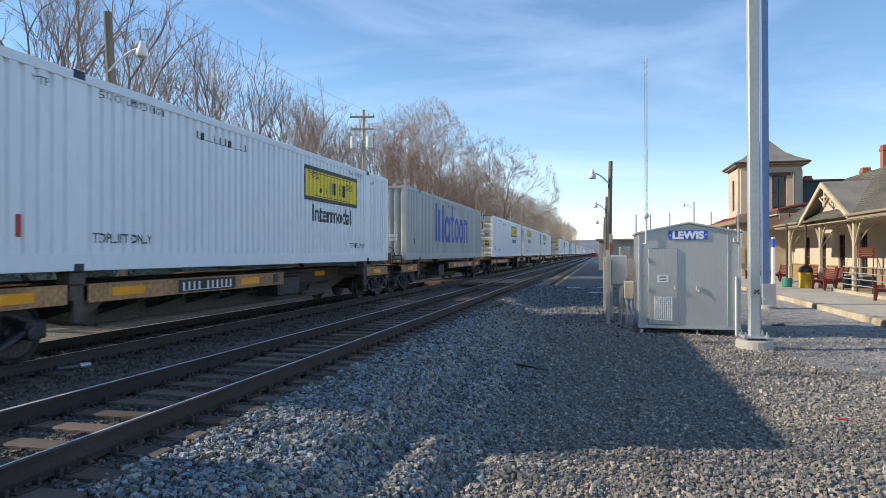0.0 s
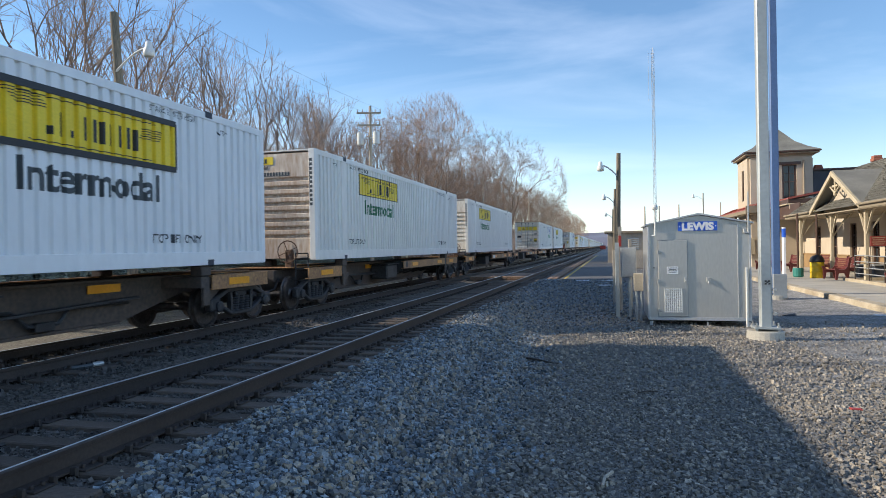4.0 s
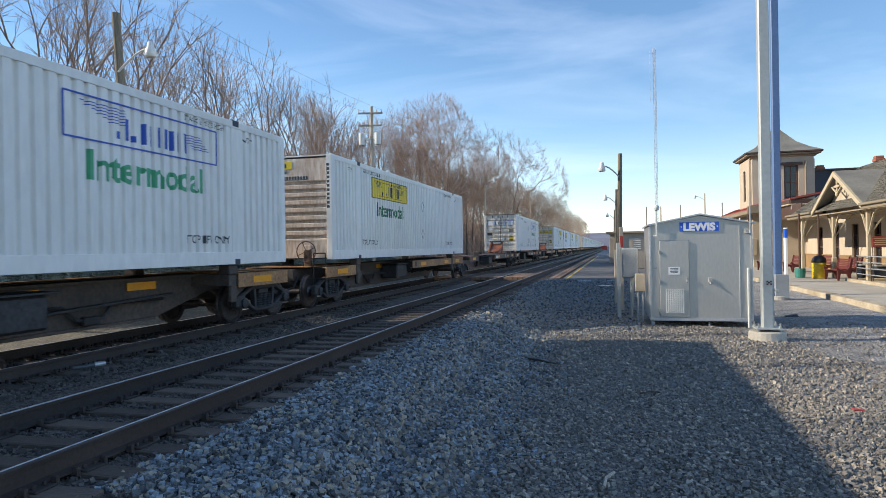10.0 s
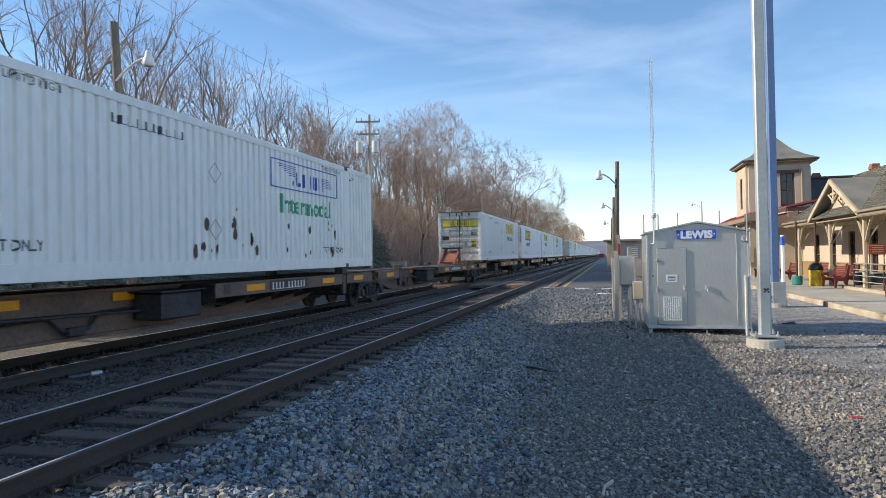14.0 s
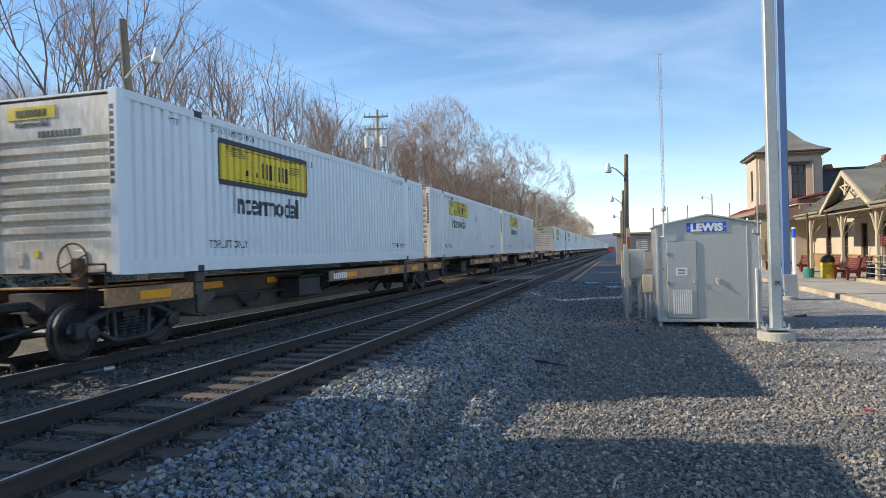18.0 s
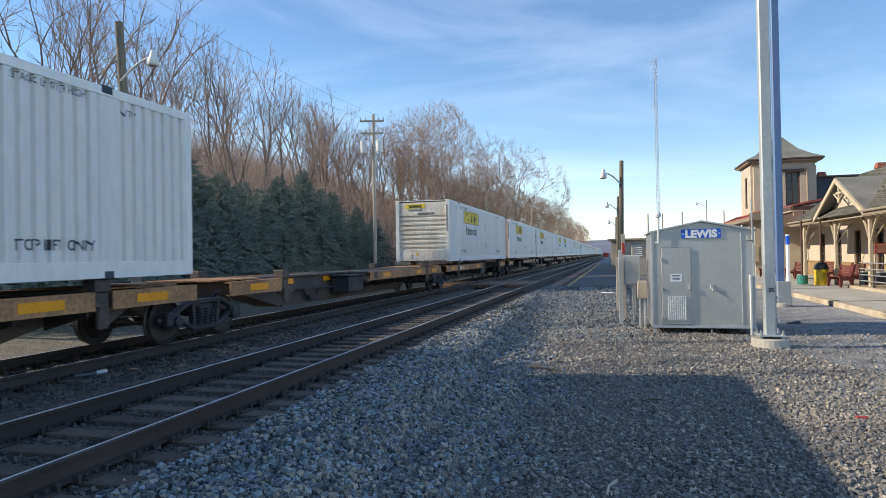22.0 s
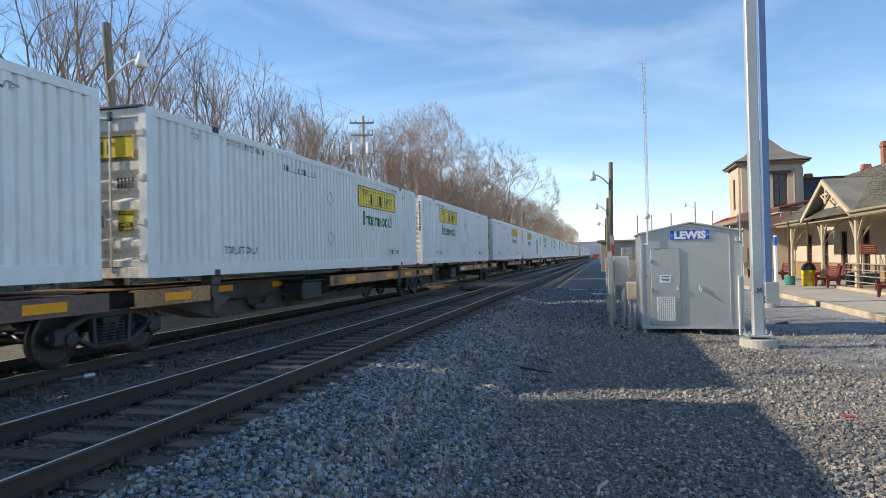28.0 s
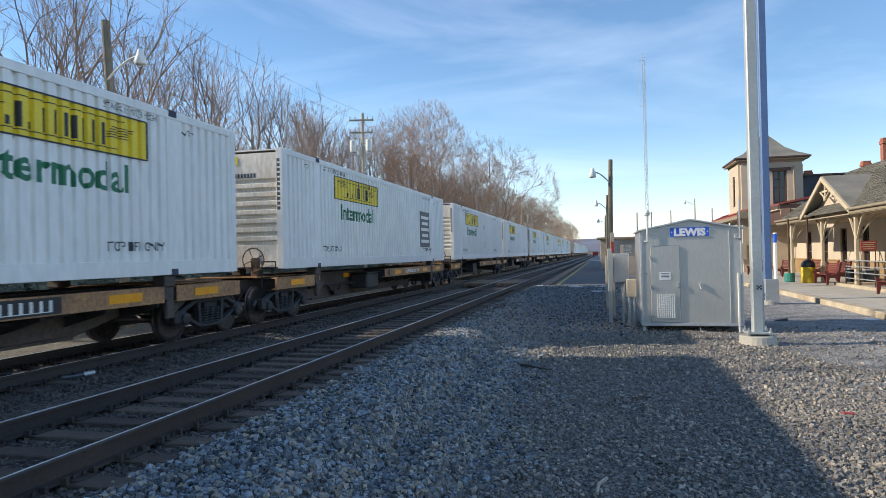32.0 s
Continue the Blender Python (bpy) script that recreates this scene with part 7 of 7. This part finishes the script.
def bench(x, y, rz):
    t = thing("bench", (x, y, PZ), "maroon slatted station bench with scrolled ends", "bench", "station benches", rz=rz)
    for s in (-0.7, 0.7):
        bm = bmesh.new()
        prism(bm, [(-0.3, 0), (-0.22, 0), (-0.16, 0.3), (0.1, 0.3), (0.18, 0), (0.28, 0), (0.24, 0.4), (0.34, 0.85), (0.36, 0.98), (0.28, 1.0), (0.2, 0.6), (0.08, 0.46), (-0.12, 0.44), (-0.3, 0.6), (-0.36, 0.58), (-0.3, 0.42)], s - 0.03, s + 0.03, "X")
        part("end_frame", bm, M["maroon"], t)
    for k in range(6):
        bm = bmesh.new()
        box(bm, (0, -0.24 + 0.075 * k, 0.45), (1.45, 0.06, 0.025), 0.004)
        part("slat", bm, M["maroon"], t)
    for k in range(6):
        bm = bmesh.new()
        box(bm, (0, 0.2 + 0.022 * k, 0.52 + 0.082 * k), (1.45, 0.025, 0.065), 0.004)
        part("slat", bm, M["maroon"], t)
    return t


first = bench(10.0, 33.6, -86)
for x, y, rz in ((11.2, 36.0, -86), (11.6, 41.5, -84), (10.4, 43.0, -84), (9.75, 25.6, -86), (9.6, 46.0, -80)):
    copy_thing(first, pose(x, y, PZ, 0, 0, rz))
# ramp with railings
rp = thing("ramp_wall", (0, 0, PZ), "low concrete ramp wall under a steel railing", "ramp wall", kind="structure")
bm = bmesh.new()
box(bm, (10.1, 26.6, 0.05), (0.26, 12.0, 0.14), 0.02)
box(bm, (11.65, 32.45, 0.05), (2.8, 0.3, 0.14), 0.02)
part("kerb", bm, M["curbstone"], rp)
rl = thing("ramp_railing", (10.1, 0, PZ + 0.12), "grey steel pipe railing along the ramp", "railing")
for k in range(7):
    bm = bmesh.new()
    tube(bm, (0, 22.0 + 1.58 * k, 0), (0, 22.0 + 1.58 * k, 1.0), 0.03, 0.03, 8)
    part("post", bm, M["rail"], rl)
for z in (0.25, 0.5, 0.75, 1.0):
    bm = bmesh.new()
    tube(bm, (0, 21.6, z), (0, 31.5, z), 0.022, 0.022, 8)
    part("bar", bm, M["rod"], rl)
for x, y in ((11.25, 34.0), (11.5, 32.9)):
    bx = thing("stone_planter", (x, y, PZ + 0.02), "dark square planter box behind the railing", "planter", "square planters")
    bm = bmesh.new()
    box(bm, (0, 0, 0.3), (0.55, 0.55, 0.6), 0.03)
    part("box", bm, M["casting"], bx)
    bm = bmesh.new()
    box(bm, (0, 0, 0.63), (0.62, 0.62, 0.07), 0.02)
    part("rim", bm, M["greybox2"], bx)
s = thing("red_notice_board", (11.17, 32.0, PZ + 1.72), "red notice board with pale unreadable lines", "sign")
bm = bmesh.new()
box(bm, (0, 0, 0), (0.64, 0.05, 0.44), 0.01)
part("board", bm, M["dullred"], s)
for k in range(4):
    bm = bmesh.new()
    box(bm, (0, -0.028, 0.14 - 0.09 * k), (0.52 - 0.1 * (k % 2), 0.006, 0.03))
    part("text_bar", bm, M["cream"], s)
bm = bmesh.new()
for x in (-0.28, 0.28):
    tube(bm, (x, 0.04, -1.72), (x, 0.04, 0.2), 0.02)
part("leg", bm, M["rail"], s)
s = thing("station_sign", (7.46, 32.0, PZ), "upright white station sign with a blue head", "sign")
bm = bmesh.new()
box(bm, (0, 0, 1.2), (0.1, 0.3, 2.4), 0.01)
part("panel", bm, M["signwhite"], s)
bm = bmesh.new()
box(bm, (0, -0.004, 2.15), (0.108, 0.304, 0.4), 0.01)
part("head", bm, M["signblue"], s)
s = thing("notice_case", (9.72, 50.0, PZ), "cream notice case on the tower wall", "notice case")
bm = bmesh.new()
box(bm, (0, 1.75, 1.5), (0.9, 0.1, 1.2), 0.02)
part("case", bm, M["cream"], s)
s = thing("white_hydrant", (7.9, 43.0, PZ), "white cone-topped bollard on the platform", "bollard")
bm = bmesh.new()
lathe(bm, [(0.2, 0), (0.2, 0.35), (0.1, 0.4), (0.08, 0.9), (0.05, 0.95)], 14)
part("body", bm, M["lampwhite"], s)

# ---- litter on the gravel ----
for x, y, ln, rz, r in ((-0.06, 6.2, 0.42, 78, 0.016), (-1.45, 12.9, 1.3, -42, 0.022), (0.5, 10.0, 0.3, 20, 0.01)):
    s = new("stick")
    tagged(s, "dry stick lying on the stones", "stick", "sticks")
    s.matrix_basis = pose(x, y, ground_z(x, y) + 0.05, 0, 0, rz)
    bm = bmesh.new()
    path_tube(bm, [(-ln / 2, 0, 0), (0, 0.03, 0.01), (ln / 2, 0, 0.0)], r, 5)
    part("shaft", bm, M["greypole"] if y < 8 else M["tie"], s)
s = new("red_scrap")
tagged(s, "scrap of faded red plastic on the gravel", "litter")
s.matrix_basis = pose(3.0, 9.4, ground_z(3.0, 9.4) + 0.04, 0, 0, 20)
bm = bmesh.new()
box(bm, (0, 0, 0), (0.16, 0.06, 0.015), 0.004, Euler((0.2, 0.1, 0)))
part("scrap", bm, M["red"], s)

s = new("black_rag")
tagged(s, "crumpled black rag lying on the yard gravel", "litter")
s.matrix_basis = pose(5.25, 21.9, ground_z(5.25, 21.9), 0, 0, 10)
bm = bmesh.new()
r_ = bmesh.ops.create_icosphere(bm, subdivisions=2, radius=1.0)
for v in r_["verts"]:
    k = 1 + 0.5 * noise.noise(v.co * 1.8)
    v.co = Vector((v.co.x * 0.22 * k, v.co.y * 0.12 * k, max(0.0, v.co.z) * 0.07 * k))
part("cloth", bm, M["black"], s)

# the yard, station and street, scaled about the camera's eye to keep their view
EYE_SCALE = Matrix.Translation((0, 0, -0.288)) @ Matrix.Scale(1.19, 4)
SCALED_THINGS = ("equipment_house", "meter_cabinet", "junction_box", "cable_post", "steel_post", "platform_lamp_pole", "street_pole", "radio_mast", "platform_shelter", "station_", "red_canopy", "litter_barrel", "planter", "slim_post", "bench",
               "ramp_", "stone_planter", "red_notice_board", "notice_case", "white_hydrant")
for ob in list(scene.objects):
    if ob.parent is None and ob.name.startswith(SCALED_THINGS):
        ob.matrix_basis = EYE_SCALE @ ob.matrix_basis


# ---- what moves ----
def motions():
    for ob, y, z in TRAIN:
        walk(ob, [(t, pose(TRAIN_X, y - SPEED * t, z)) for t in (0.0, 16.0, 32.0)])
    # wheels roll towards -y: every pair turns alike
    step = math.degrees(SPEED / FPS / WR)
    walk(WHEELSETS[0], [(k / FPS, pose(0, 0, 0, (k * step) % 360, 0, 0)) for k in range(32 * FPS + 1)])
    keys = WHEELSETS[0].animation_data
    for ob in WHEELSETS[1:]:
        ob.rotation_mode = "QUATERNION"
        ob.animation_data_create().action = keys.action
        ob.animation_data.action_slot = keys.action_slot


motions()
